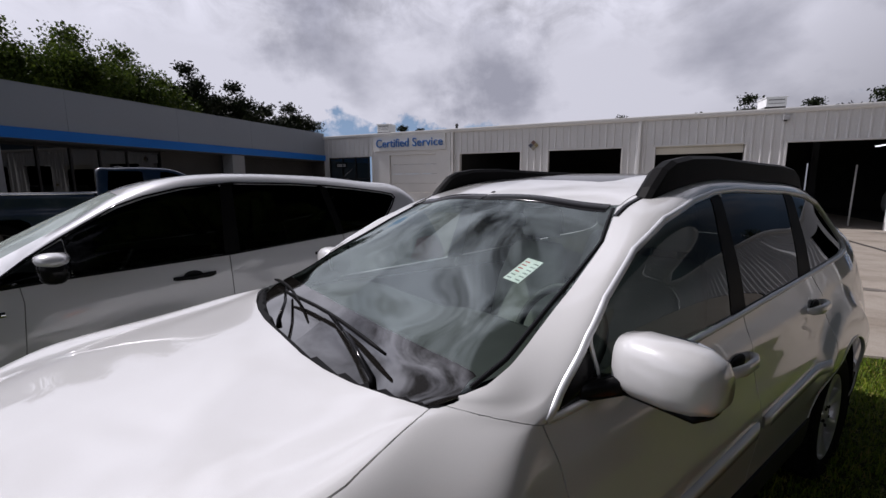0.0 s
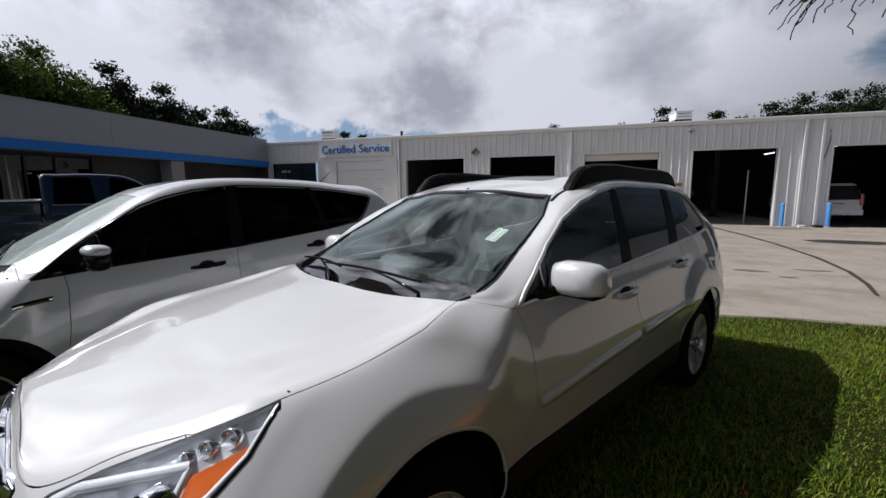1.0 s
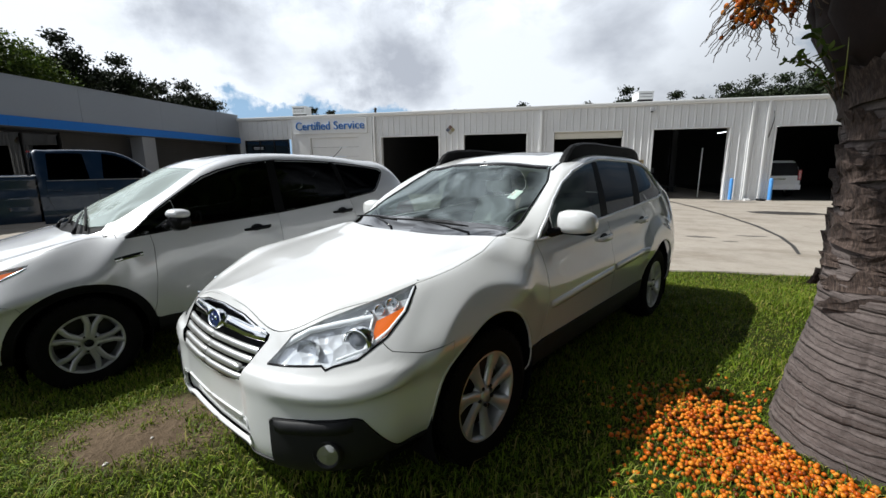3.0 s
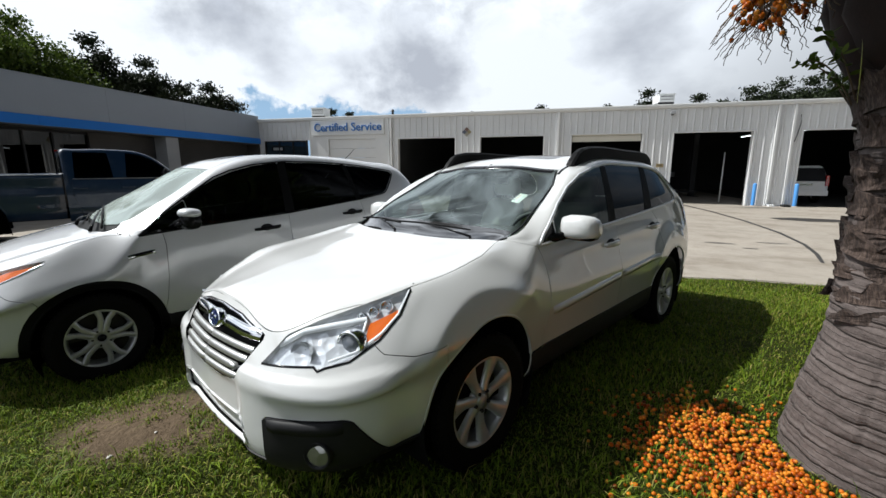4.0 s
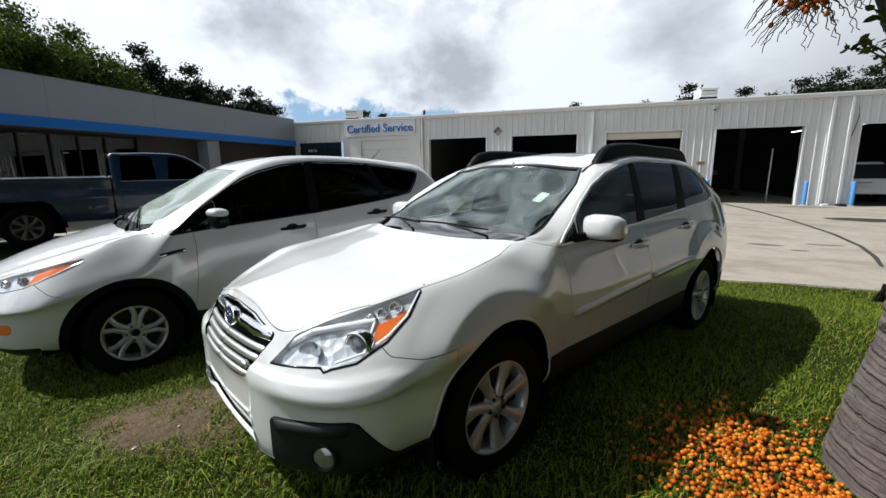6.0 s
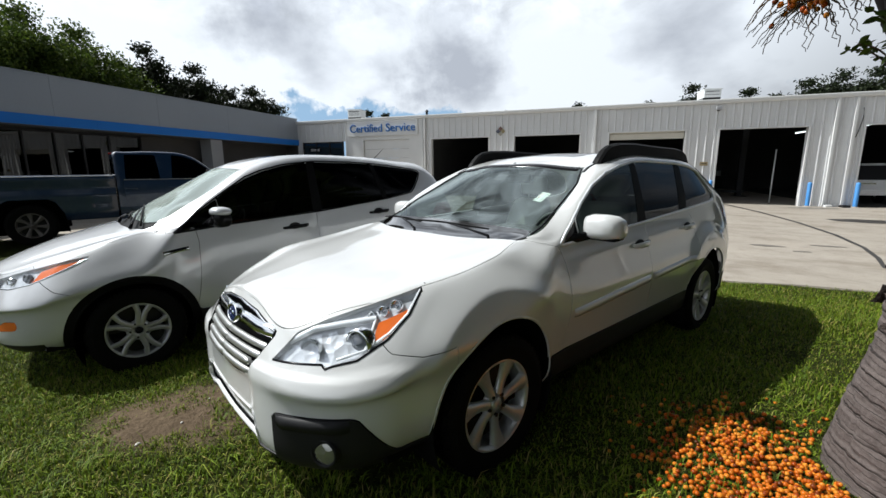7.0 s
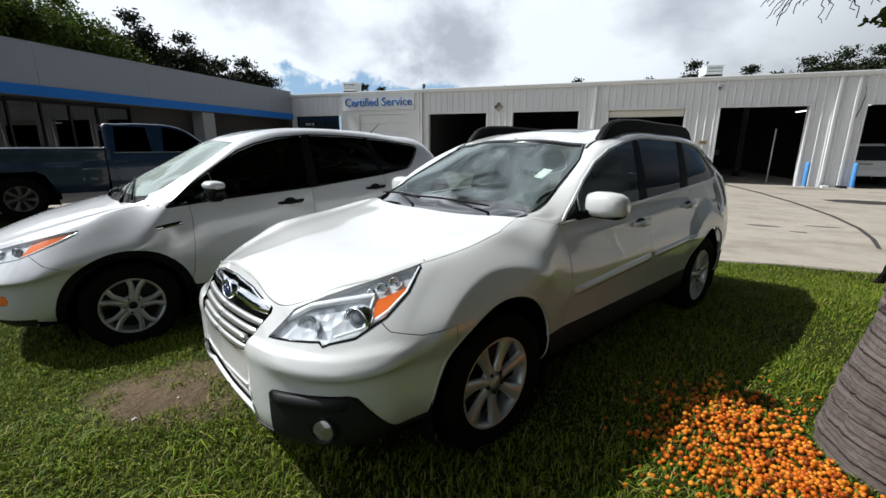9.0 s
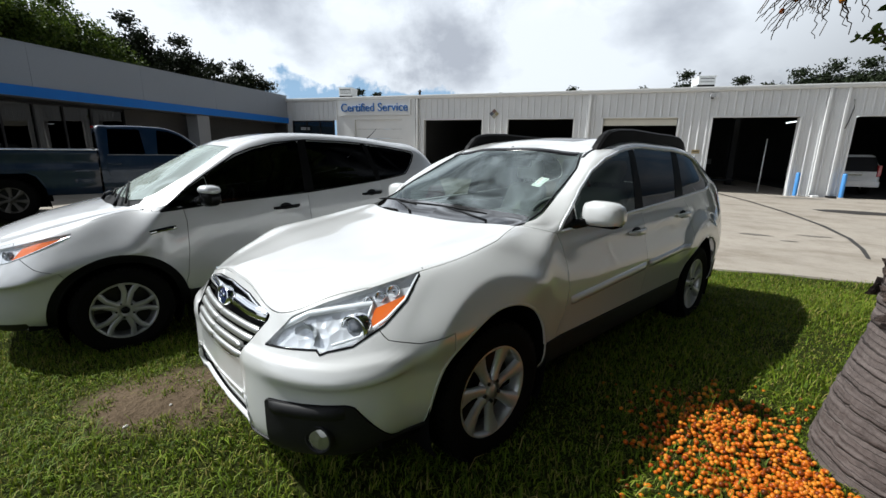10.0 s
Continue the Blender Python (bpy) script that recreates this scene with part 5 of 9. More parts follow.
def steering_wheel(parent, x, y, z, material):
    bm = bmesh.new()
    m = Matrix.Translation((x, y, z)) @ Matrix.Rotation(radians(-64), 4, "Y")
    r, n = 0.185, 36
    rings = []
    for k in range(n):
        t = 2 * math.pi * k / n
        rings.append([bm.verts.new(m @ Vector(((r + 0.016 * math.cos(a)) * math.cos(t), (r + 0.016 * math.cos(a)) * math.sin(t), 0.016 * math.sin(a)))) for a in [2 * math.pi * q / 8 for q in range(8)]])
    for k in range(n):
        a, b = rings[k], rings[(k + 1) % n]
        for q in range(8):
            bm.faces.new((a[q], b[q], b[(q + 1) % 8], a[(q + 1) % 8]))
    bmesh.ops.recalc_face_normals(bm, faces=bm.faces)
    s = part("steering_wheel", bm, material, parent, smooth=True)
    bm = bmesh.new()
    blob(bm, [(m @ Vector((0, 0, -0.03)), (m.to_3x3() @ Vector((0.07, 0, 0))), (m.to_3x3() @ Vector((0, 0.085, 0)))), (m @ Vector((0, 0, 0.02)), (m.to_3x3() @ Vector((0.055, 0, 0))), (m.to_3x3() @ Vector((0, 0.07, 0))))], 14, 3)
    for t in (0.0, 2.2, 4.08):
        rod(bm, m @ Vector((0.05 * math.cos(t), 0.05 * math.sin(t), 0)), m @ Vector((r * math.cos(t), r * math.sin(t), 0)), 0.014, seg=8)
    part("hub", bm, material, s, smooth=True)

# ---- white wagon ----
def car_matrix(hub, ex, tilt, hy, hz):
    """Pose of a car from its left front hub, its rearward axis and its sideways lean."""
    ex = Vector(ex).normalized()
    lat = Vector((0, 0, 1)).cross(ex).normalized()
    up = Vector((0, 0, 1)) + tilt * lat
    up = (up - ex * up.dot(ex)).normalized()
    ey = up.cross(ex)
    o = Vector(hub) - ey * hy - up * hz
    return Matrix(((ex.x, ey.x, up.x, o.x), (ex.y, ey.y, up.y, o.y), (ex.z, ey.z, up.z, o.z), (0, 0, 0, 1)))


WAGON = car_matrix((0.039, 0.103, 0.34), (2.402, -1.322, -0.049), 0.012, -0.84, 0.34)


def wagon_skin():
    st = []

    def hood_levels(e, c):
        """Across the hood from its seam e to the centre c; the lines fan out towards the windshield."""
        w = min(1.0, max(0.0, (e[0] + 0.55) / 0.85))
        out = []
        for k0, k1 in ((0.82, 0.93), (0.60, 0.86), (0.40, 0.78), (0.20, 0.37), (0.0, 0.0)):
            k = k0 + (k1 - k0) * w * w
            out.append((e[0] + (c[0] - e[0]) * (1 - k), e[1] * k, e[2] + (c[1] - e[2]) * (1 - k ** 1.9)))
        return out

    # round the nose: five levels up the fascia, then the hood seam, then across
    nose = [
        ([(-0.86, 0, 0.23), (-0.925, 0, 0.275), (-0.962, 0, 0.40), (-0.965, 0, 0.56), (-0.935, 0, 0.715), (-0.852, 0, 0.862)], (-0.852, 0.862)),
        ([(-0.855, -0.22, 0.23), (-0.92, -0.22, 0.275), (-0.955, -0.22, 0.40), (-0.958, -0.22, 0.56), (-0.925, -0.22, 0.71), (-0.848, -0.22, 0.845)], (-0.835, 0.87)),
        ([(-0.835, -0.41, 0.23), (-0.90, -0.42, 0.275), (-0.932, -0.425, 0.40), (-0.933, -0.43, 0.56), (-0.895, -0.43, 0.70), (-0.832, -0.425, 0.795)], (-0.80, 0.885)),
        ([(-0.76, -0.57, 0.23), (-0.825, -0.595, 0.28), (-0.855, -0.61, 0.42), (-0.86, -0.612, 0.56), (-0.81, -0.59, 0.715), (-0.69, -0.54, 0.850)], (-0.68, 0.905)),
        ([(-0.64, -0.69, 0.24), (-0.685, -0.735, 0.30), (-0.718, -0.765, 0.44), (-0.722, -0.775, 0.57), (-0.665, -0.745, 0.73), (-0.55, -0.635, 0.892)], (-0.54, 0.93)),
        ([(-0.49, -0.74, 0.26), (-0.53, -0.80, 0.32), (-0.555, -0.838, 0.46), (-0.56, -0.852, 0.60), (-0.515, -0.825, 0.765), (-0.42, -0.705, 0.932)], (-0.42, 0.952)),
        ([(-0.34, -0.765, 0.26), (-0.36, -0.840, 0.33), (-0.385, -0.876, 0.48), (-0.39, -0.884, 0.63), (-0.365, -0.836, 0.83), (-0.28, -0.738, 0.956)], (-0.28, 0.972)),
        ([(0.0, -0.755, 0.25), (0.0, -0.825, 0.31), (0.0, -0.856, 0.47), (0.0, -0.864, 0.69), (0.0, -0.822, 0.900), (0.0, -0.738, 0.996)], (0.0, 1.015)),
        ([(0.20, -0.755, 0.25), (0.20, -0.815, 0.31), (0.20, -0.850, 0.47), (0.20, -0.866, 0.71), (0.20, -0.822, 0.940), (0.20, -0.722, 1.034)], (0.20, 1.052)),
    ]
    for low, c in nose:
        st.append(low + hood_levels(low[5], c))
    # the foot of the windshield
    st.append([(0.36, -0.752, 0.25), (0.36, -0.817, 0.31), (0.36, -0.852, 0.47), (0.36, -0.877, 0.73), (0.36, -0.818, 0.978), (0.352, -0.722, 1.046), (0.355, -0.690, 1.062), (0.36, -0.66, 1.070), (0.36, -0.622, 1.078), (0.36, -0.29, 1.085), (0.36, 0, 1.088)])
    st.append([(0.45, -0.755, 0.25), (0.45, -0.82, 0.31), (0.45, -0.855, 0.47), (0.45, -0.884, 0.74), (0.45, -0.814, 1.000), (0.45, -0.775, 1.034), (0.45, -0.755, 1.050), (0.45, -0.732, 1.068), (0.45, -0.700, 1.088), (0.45, -0.33, 1.128), (0.45, 0, 1.135)])
    # the cabin: x, belt (y, z), glass top (y, z), glass or roof edge (y, z), centre z, flank width
    cabin = [
        (0.54, (-0.803, 1.020), (-0.764, 1.072), (-0.700, 1.120), 1.186, 0.883),
        (0.66, (-0.806, 1.032), (-0.778, 1.155), (-0.690, 1.190), 1.253, 0.884),
        (0.78, (-0.806, 1.042), (-0.758, 1.242), (-0.675, 1.255), 1.320, 0.885),
        (0.98, (-0.806, 1.055), (-0.722, 1.352), (-0.635, 1.360), 1.432, 0.885),
        (1.17, (-0.806, 1.066), (-0.698, 1.432), (-0.565, 1.460), 1.513, 0.885),
        (1.45, (-0.806, 1.080), (-0.678, 1.488), (-0.590, 1.530), 1.570, 0.885),
        (1.80, (-0.806, 1.100), (-0.666, 1.518), (-0.600, 1.558), 1.596, 0.885),
        (2.20, (-0.806, 1.126), (-0.666, 1.513), (-0.602, 1.556), 1.592, 0.886),
        (2.60, (-0.804, 1.156), (-0.676, 1.500), (-0.605, 1.546), 1.584, 0.886),
        (3.00, (-0.795, 1.182), (-0.640, 1.462), (-0.560, 1.508), 1.552, 0.884),
        (3.28, (-0.768, 1.186), (-0.588, 1.420), (-0.505, 1.466), 1.512, 0.866),
        (3.46, (-0.742, 1.166), (-0.602, 1.335), (-0.520, 1.376), 1.412, 0.836),
        (3.60, (-0.712, 1.120), (-0.645, 1.180), (-0.560, 1.206), 1.240, 0.796),
        (3.70, (-0.690, 1.010), (-0.655, 1.038), (-0.570, 1.050), 1.072, 0.755),
        (3.78, (-0.64, 0.88), (-0.61, 0.90), (-0.53, 0.91), 0.922, 0.695),
        (3.82, (-0.60, 0.76), (-0.58, 0.78), (-0.50, 0.785), 0.79, 0.66),
    ]
    for x, (by, bz), top, edge, cz, w in cabin:
        low = [(x, -(w - 0.13), 0.25), (x, -(w - 0.06), 0.31), (x, -(w - 0.028), 0.47), (x, -w - 0.003, 0.745), (x, by, bz)]
        ups = []
        for k in (0.34, 0.70, 1.0):
            bulge = 0.012 * math.sin(math.pi * k)
            ups.append((x, by + (top[0] - by) * k - bulge, bz + (top[1] - bz) * k))
        ups.append((x, *edge))
        ups.append((x, edge[0] * 0.5, cz - (cz - edge[1]) * 0.28))
        ups.append((x, 0, cz))
        st.append(low + ups)
    def crease(x, y, z):
        """Shoulder line along the doors, the hollow below it, and the ledge of the bumper under the lamps."""
        d = z - (0.925 + 0.038 * x)
        line = 0.007 * np.exp(-(d / 0.035) ** 2) - 0.008 * np.exp(-((d + 0.13) / 0.07) ** 2)
        line = line * smooth01(x, 0.45, 0.95) * (1 - smooth01(x, 2.2, 2.6)) * smooth01(-y, 0.66, 0.76)
        top = 0.668 + 0.03 * smooth01(x, -0.80, -0.60)
        ledge = 0.016 * (1 - smooth01(z, top - 0.020, top))
        return line + ledge * (1 - smooth01(x, -0.62, -0.46)) * smooth01(-y, 0.30, 0.38)

    return Skin(st, 0.0195, flares=((0.0, 0.352, 0.540, 0.650, 0.042, -0.66, -0.36, 0.10, 0.62), (2.745, 0.372, 0.545, 0.665, 0.032, 2.05, 2.36, 3.15, 3.50)), crease=crease)


def build_wagon():
    car = thing("wagon", "pearl white all-road station wagon parked on the grass", "car", WAGON)
    s = wagon_skin()
    R_ARCH = 0.408
    ring = [(R_ARCH * math.cos(2 * math.pi * k / 40), 0.352 + R_ARCH * math.sin(2 * math.pi * k / 40)) for k in range(40)]
    low = lambda c, u, l: (l < 4.2)
    s.cut("hole", ring, "S", low)
    s.cut("hole", [(x + 2.745, z + 0.022) for x, z in ring], "S", low)
    # glass
    s.cut("frit", [(0.272, 0.05), (0.273, -0.20), (0.285, -0.34), (0.303, -0.46), (0.332, -0.58), (0.358, -0.655), (0.40, -0.684), (0.47, -0.66), (0.45, -0.50), (0.435, -0.30), (0.43, 0.05)], "T", lambda c, u, l: l > 5.0)
    s.cut("windshield", [(0.385, 0.05), (0.383, -0.20), (0.378, -0.42), (0.375, -0.56), (0.375, -0.63), (0.41, -0.685), (0.47, -0.702), (0.54, -0.700), (0.66, -0.688), (0.78, -0.672), (0.98, -0.632), (1.165, -0.555), (1.125, -0.30), (1.095, 0.05)], "T", lambda c, u, l: (l > 6.2) & (c[:, 2] > 1.0))
    s.cut("cowl", [(0.235, 0.05), (0.236, -0.20), (0.248, -0.34), (0.268, -0.46), (0.302, -0.58), (0.345, -0.675), (0.40, -0.69), (0.50, -0.60), (0.50, 0.05)], "T", lambda c, u, l: (l > 5.0))
    side = lambda c, u, l: (l > 4.0) & (l < 7.05)
    s.cut("sail", [(0.565, 1.032), (0.70, 1.160), (0.725, 1.046)], "S", side)
    s.cut("glass_front", [(0.735, 1.050), (0.715, 1.172), (0.80, 1.232), (0.98, 1.336), (1.17, 1.410), (1.40, 1.462), (1.55, 1.484), (1.49, 1.090)], "S", side)
    s.cut("pillar_b", [(1.49, 1.086), (1.55, 1.486), (1.635, 1.496), (1.61, 1.093)], "S", side)
    s.cut("glass_rear", [(1.61, 1.098), (1.635, 1.496), (1.80, 1.502), (2.33, 1.495), (2.20, 1.133)], "S", side)
    s.cut("pillar_c", [(2.20, 1.128), (2.33, 1.497), (2.43, 1.490), (2.36, 1.138)], "S", side)
    s.cut("glass_quarter", [(2.36, 1.150), (2.43, 1.490), (2.62, 1.474), (2.80, 1.436), (2.92, 1.370), (3.00, 1.295), (3.03, 1.240), (2.99, 1.208), (2.88, 1.188)], "S", side)
    # lamps, grille and lower trim
    front = lambda c, u, l: (l < 5.0) & (c[:, 0] < -0.2)
    s.cut("amber", [(0.085, 0.765), (0.145, 0.785), (0.212, 0.845), (0.232, 0.885), (0.10, 0.835)], "C", front)
    s.cut("lamp", [(-0.315, 0.690), (-0.262, 0.745), (-0.222, 0.790), (-0.10, 0.838), (0.03, 0.878), (0.16, 0.917), (0.255, 0.944), (0.266, 0.936), (0.22, 0.855), (0.145, 0.785), (0.04, 0.722), (-0.052, 0.702), (-0.080, 0.690), (-0.095, 0.702)], "C", front)
    s.cut("grille", [(0.05, 0.842), (-0.20, 0.826), (-0.395, 0.782), (-0.40, 0.762), (-0.315, 0.600), (-0.20, 0.578), (0.05, 0.572)], "F", front)
    s.cut("lower_intake", [(0.05, 0.425), (-0.36, 0.430), (-0.375, 0.350), (-0.345, 0.325), (0.05, 0.315)], "F", lambda c, u, l: (l < 5.0) & (c[:, 0] < -0.8))
    s.cut("fog_clad", [(-0.305, 0.488), (-0.285, 0.498), (0.030, 0.513), (0.055, 0.503), (0.185, 0.322), (0.34, 0.345), (0.40, 0.36), (0.40, 0.05), (-0.305, 0.05)], "C", lambda c, u, l: (l < 4.0) & (c[:, 0] < -0.30))
    s.cut("chin", [(-1.0, 0.292), (-0.305, 0.305), (-0.305, 0.05), (-1.0, 0.05)], "C", lambda c, u, l: (l < 4.0) & (c[:, 0] < -0.30))
    # panels
    s.cut("hood", [(-1.3, 0.05), (-1.3, -1.0), (0.06, -1.0), (0.08, -0.745), (0.345, -0.668), (0.345, 0.05)], "T", lambda c, u, l: l > 5.0)
    s.cut("bumper", [(-0.9, 0.05), (-0.9, 1.0), (0.0, 1.0), (0.12, 0.775), (0.165, 0.735), (0.29, 0.715), (0.42, 0.73), (0.42, 0.05)], "C", lambda c, u, l: (l < 5.0) & (c[:, 0] < -0.25))
    s.cut("rocker", [(0.30, 0.0), (0.30, 0.452), (2.45, 0.470), (2.45, 0.0)], "S", lambda c, u, l: l < 4)
    s.cut("rear_clad", [(3.05, 0.0), (3.05, 0.50), (4.0, 0.50), (4.0, 0.0)], "S", lambda c, u, l: l < 4)
    s.cut("front_fender", [(-1.0, 0.3), (-1.0, 1.2), (0.35, 1.2), (0.37, 1.068), (0.535, 1.024), (0.555, 0.95), (0.565, 0.80), (0.55, 0.60), (0.50, 0.45), (0.3, 0.3)], "S", lambda c, u, l: (l < 8.0) & (c[:, 0] < 0.56))
    s.cut("front_door", [(0.50, 0.45), (0.55, 0.60), (0.565, 0.80), (0.555, 0.95), (0.535, 1.024), (0.72, 1.041), (1.57, 1.090), (1.565, 0.9), (1.59, 0.45)], "S", lambda c, u, l: l < 4.2)
    s.cut("rear_door", [(1.59, 0.45), (1.565, 0.9), (1.57, 1.090), (2.34, 1.138), (2.43, 1.04), (2.44, 0.86), (2.38, 0.70), (2.33, 0.45)], "S", lambda c, u, l: l < 4.2)
    s.cut("tail_lamp", [(3.25, 1.03), (3.26, 1.11), (3.33, 1.155), (3.52, 1.20), (3.95, 1.18), (3.95, 0.90), (3.5, 0.91)], "S", lambda c, u, l: (l < 5) & (c[:, 1] < -0.5))
    s.cut("rear_bumper", [(3.05, 0.45), (3.05, 0.66), (3.3, 0.72), (4.0, 0.74), (4.0, 0.45)], "S", lambda c, u, l: l < 5)
    s.cut("sunroof", [(1.36, 0.05), (1.36, -0.36), (1.40, -0.40), (2.10, -0.40), (2.14, -0.36), (2.14, 0.05)], "T", lambda c, u, l: l > 8)
    s.cut("tailgate_glass", [(3.34, 0.05), (3.34, -0.55), (3.62, -0.60), (3.64, 0.05)], "T", lambda c, u, l: l > 8.2)
    s.cut("roof", None, "T", lambda c, u, l: (l > 8.0) & (c[:, 0] > 1.0) & (c[:, 0] < 3.34))
    s.cut("body_side", None, "S", lambda c, u, l: (c[:, 0] > 0.2) & (l < 8.05))
    s.cut("tailgate", None, "S", None)
    P = M["pearl"]
    s.make("hood", ["hood"], P, car, both=True)
    s.make("roof", ["roof"], P, car, both=True, flange=0.01)
    s.make("front_bumper", ["bumper"], P, car, both=True, gap=0.002, flange=0.012)
    s.make("tailgate", ["tailgate"], P, car, both=True)
    s.make("sunroof", ["sunroof"], M["gloss_black"], car, "dark glass sunroof panel", both=True, gap=0.004, sink=0.001)
    # the printed foot of the glass runs on down behind the hood's edge
    foot = np.unique(s.f[s.region == s.names.index("frit")])
    s.v[foot, 2] -= 0.30 * np.clip(0.40 - s.v[foot, 0], 0, 1)
    s.make("windshield_foot", ["frit"], M["frit"], car, "dark printed lower edge of the windshield", both=True, gap=0, flange=0, sink=0.003)
    s.make("windshield", ["windshield"], M["windshield"], car, "raked windshield that mirrors the clouds", both=True, gap=0, flange=0, sink=0.003)
    s.make("tailgate_glass", ["tailgate_glass"], M["privacy"], car, both=True, gap=0, flange=0, sink=0.004)
    s.make("cowl", ["cowl"], M["black_plastic"], car, "black plastic cowl below the windshield", both=True, gap=0, flange=0.01, sink=0.012)
    s.make("chin_guard", ["chin"], M["cladding"], car, "dark grey lower lip of the bumper", both=True, gap=0.001, flange=0.02, sink=-0.006)
    s.make("lower_intake", ["lower_intake"], P, car, both=True, gap=0.0, flange=0.0, sink=0.022)
    for right in (False, True):
        k = dict(right=right)
        sg = 1 if right else -1
        s.make("body_side", ["body_side"], P, car, **k)
        s.make("front_fender", ["front_fender"], P, car, gap=0.002, flange=0.012, **k)
        s.make("rear_bumper", ["rear_bumper"], P, car, **k)
        s.make("rear_cladding", ["rear_clad"], M["cladding"], car, sink=-0.006, **k)
        s.make("rocker_cladding", ["rocker"], M["cladding"], car, "black ribbed sill cladding", sink=-0.008, **k)
        s.make("fog_lamp_cladding", ["fog_clad"], M["cladding"], car, "dark grey plastic fog lamp surround", sink=-0.008, flange=0.03, **k)
        fd = s.make("front_door", ["front_door"], P, car, **k)
        rd = s.make("rear_door", ["rear_door"], P, car, **k)
        s.make("side_window", ["glass_front"], M["tint"], fd, gap=0, flange=0, sink=0.006, **k)
        s.make("mirror_sail", ["sail"], M["gloss_black"], fd, gap=0, flange=0.004, sink=0.002, **k)
        s.make("pillar_trim", ["pillar_b"], M["black_plastic"], car, gap=0, flange=0.006, sink=0.004, **k)
        s.make("side_window", ["glass_rear"], M["privacy"], rd, gap=0, flange=0, sink=0.006, **k)
        s.make("pillar_trim", ["pillar_c"], M["black_plastic"], car, gap=0, flange=0.006, sink=0.004, **k)
        s.make("quarter_window", ["glass_quarter"], M["privacy"], car, gap=0, flange=0, sink=0.006, **k)
        s.make("tail_lamp", ["tail_lamp"], M["red_lens"], car, "red tail lamp", gap=0.001, flange=0.01, **k)
        # head lamp: bowl behind, clear lens over it, amber corner
        lamp = s.make("head_lamp", ["lamp", "amber"], M["reflector"], car, "clear head lamp with bright bowl and amber corner", gap=0.0, flange=-0.018, sink=0.024, **k)
        s.make("lens", ["lamp"], M["lamp_glass"], lamp, gap=0.001, flange=0.0, sink=-0.001, **k)
        s.make("amber_corner", ["amber"], M["orange_lens"], lamp, "amber corner reflector", gap=0.003, flange=0.006, sink=0.008, **k)
        for nm, a, b, r, mat in (("low_beam", 0.035, 0.775, 0.048, "bulb"), ("high_beam", -0.155, 0.745, 0.052, "reflector")):
            p, n = s.on(a, b, "C")
            p, n = Vector(p), Vector(n)
            fw = Vector((-0.93, -0.33, 0.0)).normalized()
            mt = Matrix.Translation(p - n * 0.027) @ fw.to_track_quat("Z", "Y").to_matrix().to_4x4()
            if right:
                mt = Matrix.Diagonal((1, -1, 1, 1)) @ mt
            bm = bmesh.new()
            if mat == "bulb":
                lathe(bm, [(r + 0.014, -0.03), (r + 0.014, 0.012), (r + 0.006, 0.022), (r, 0.012), (r, -0.01)], 28, mt)
                bezel = part("bezel", bm, M["chrome"], lamp, smooth=True)
                bm = bmesh.new()
                lathe(bm, [(r, -0.004), (r * 0.8, 0.012), (r * 0.45, 0.022), (0.001, 0.026)], 24, mt)
                part(nm, bm, M["bulb"], lamp, smooth=True)
            else:
                lathe(bm, [(r, 0.018), (r * 0.92, 0.0), (r * 0.6, -0.03), (r * 0.25, -0.045), (0.001, -0.047)], 28, mt)
                part(nm, bm, M["chrome"], lamp, smooth=True)
                bm = bmesh.new()
                lathe(bm, [(0.012, -0.045), (0.012, -0.006), (0.001, 0.0)], 12, mt)
                part("bulb", bm, M["bulb"], lamp, smooth=True)
        # bright brow through the lamp, and the divider beside the amber
        v1 = [(-0.255, 0.752), (-0.16, 0.800), (-0.04, 0.822), (0.09, 0.842)]
        v2 = [(0.09, 0.840), (0.075, 0.772), (0.06, 0.735)]
        for ln, w in ((v1, 0.026), (v2, 0.014)):
            V, F = s.strip(ln, "C", w, 0.006)
            V = [tuple(Vector(q) + Vector((0.010, 0.009, 0.0))) for q in V]
            if right:
                V, F = mirror_y(V, F)
            raw("brow", V, F, M["lamp_white"], lamp, smooth=True)
        # pale rim inside the outer edge, and the turn signal's cup above the amber
        V, F = s.strip([(0.256, 0.936), (0.214, 0.856), (0.150, 0.796), (0.06, 0.742), (-0.045, 0.712)], "C", 0.012, 0.003)
        V = [tuple(Vector(q) + Vector((0.010, 0.008, 0.0))) for q in V]
        if right:
            V, F = mirror_y(V, F)
        raw("lamp_rim", V, F, M["lamp_white"], lamp, smooth=True)
        for a, b, r in ((0.165, 0.893, 0.024), (0.115, 0.876, 0.020), (0.07, 0.860, 0.016)):
            p, n = s.on(a, b, "C")
            mt = Matrix.Translation(Vector(p) - Vector(n) * 0.022) @ Vector((-0.85, -0.45, 0.25)).normalized().to_track_quat("Z", "Y").to_matrix().to_4x4()
            if right:
                mt = Matrix.Diagonal((1, -1, 1, 1)) @ mt
            part("signal_cup", lathe(bmesh.new(), [(r + 0.003, -0.012), (r + 0.003, 0.010), (r, 0.012), (r * 0.7, -0.006), (r * 0.3, -0.012), (r * 0.3, 0.004), (0.001, 0.008)], 20, mt), M["chrome"], lamp, smooth=True)
        # dark outline of the lamp
        V, F = s.strip([(-0.318, 0.688), (-0.097, 0.699), (-0.080, 0.686), (-0.052, 0.697), (0.04, 0.716), (0.148, 0.780), (0.224, 0.858), (0.272, 0.955)], "C", 0.010, 0.002)
        if right:
            V, F = mirror_y(V, F)
        raw("lamp_seal", V, F, M["gloss_black"], lamp, smooth=True)
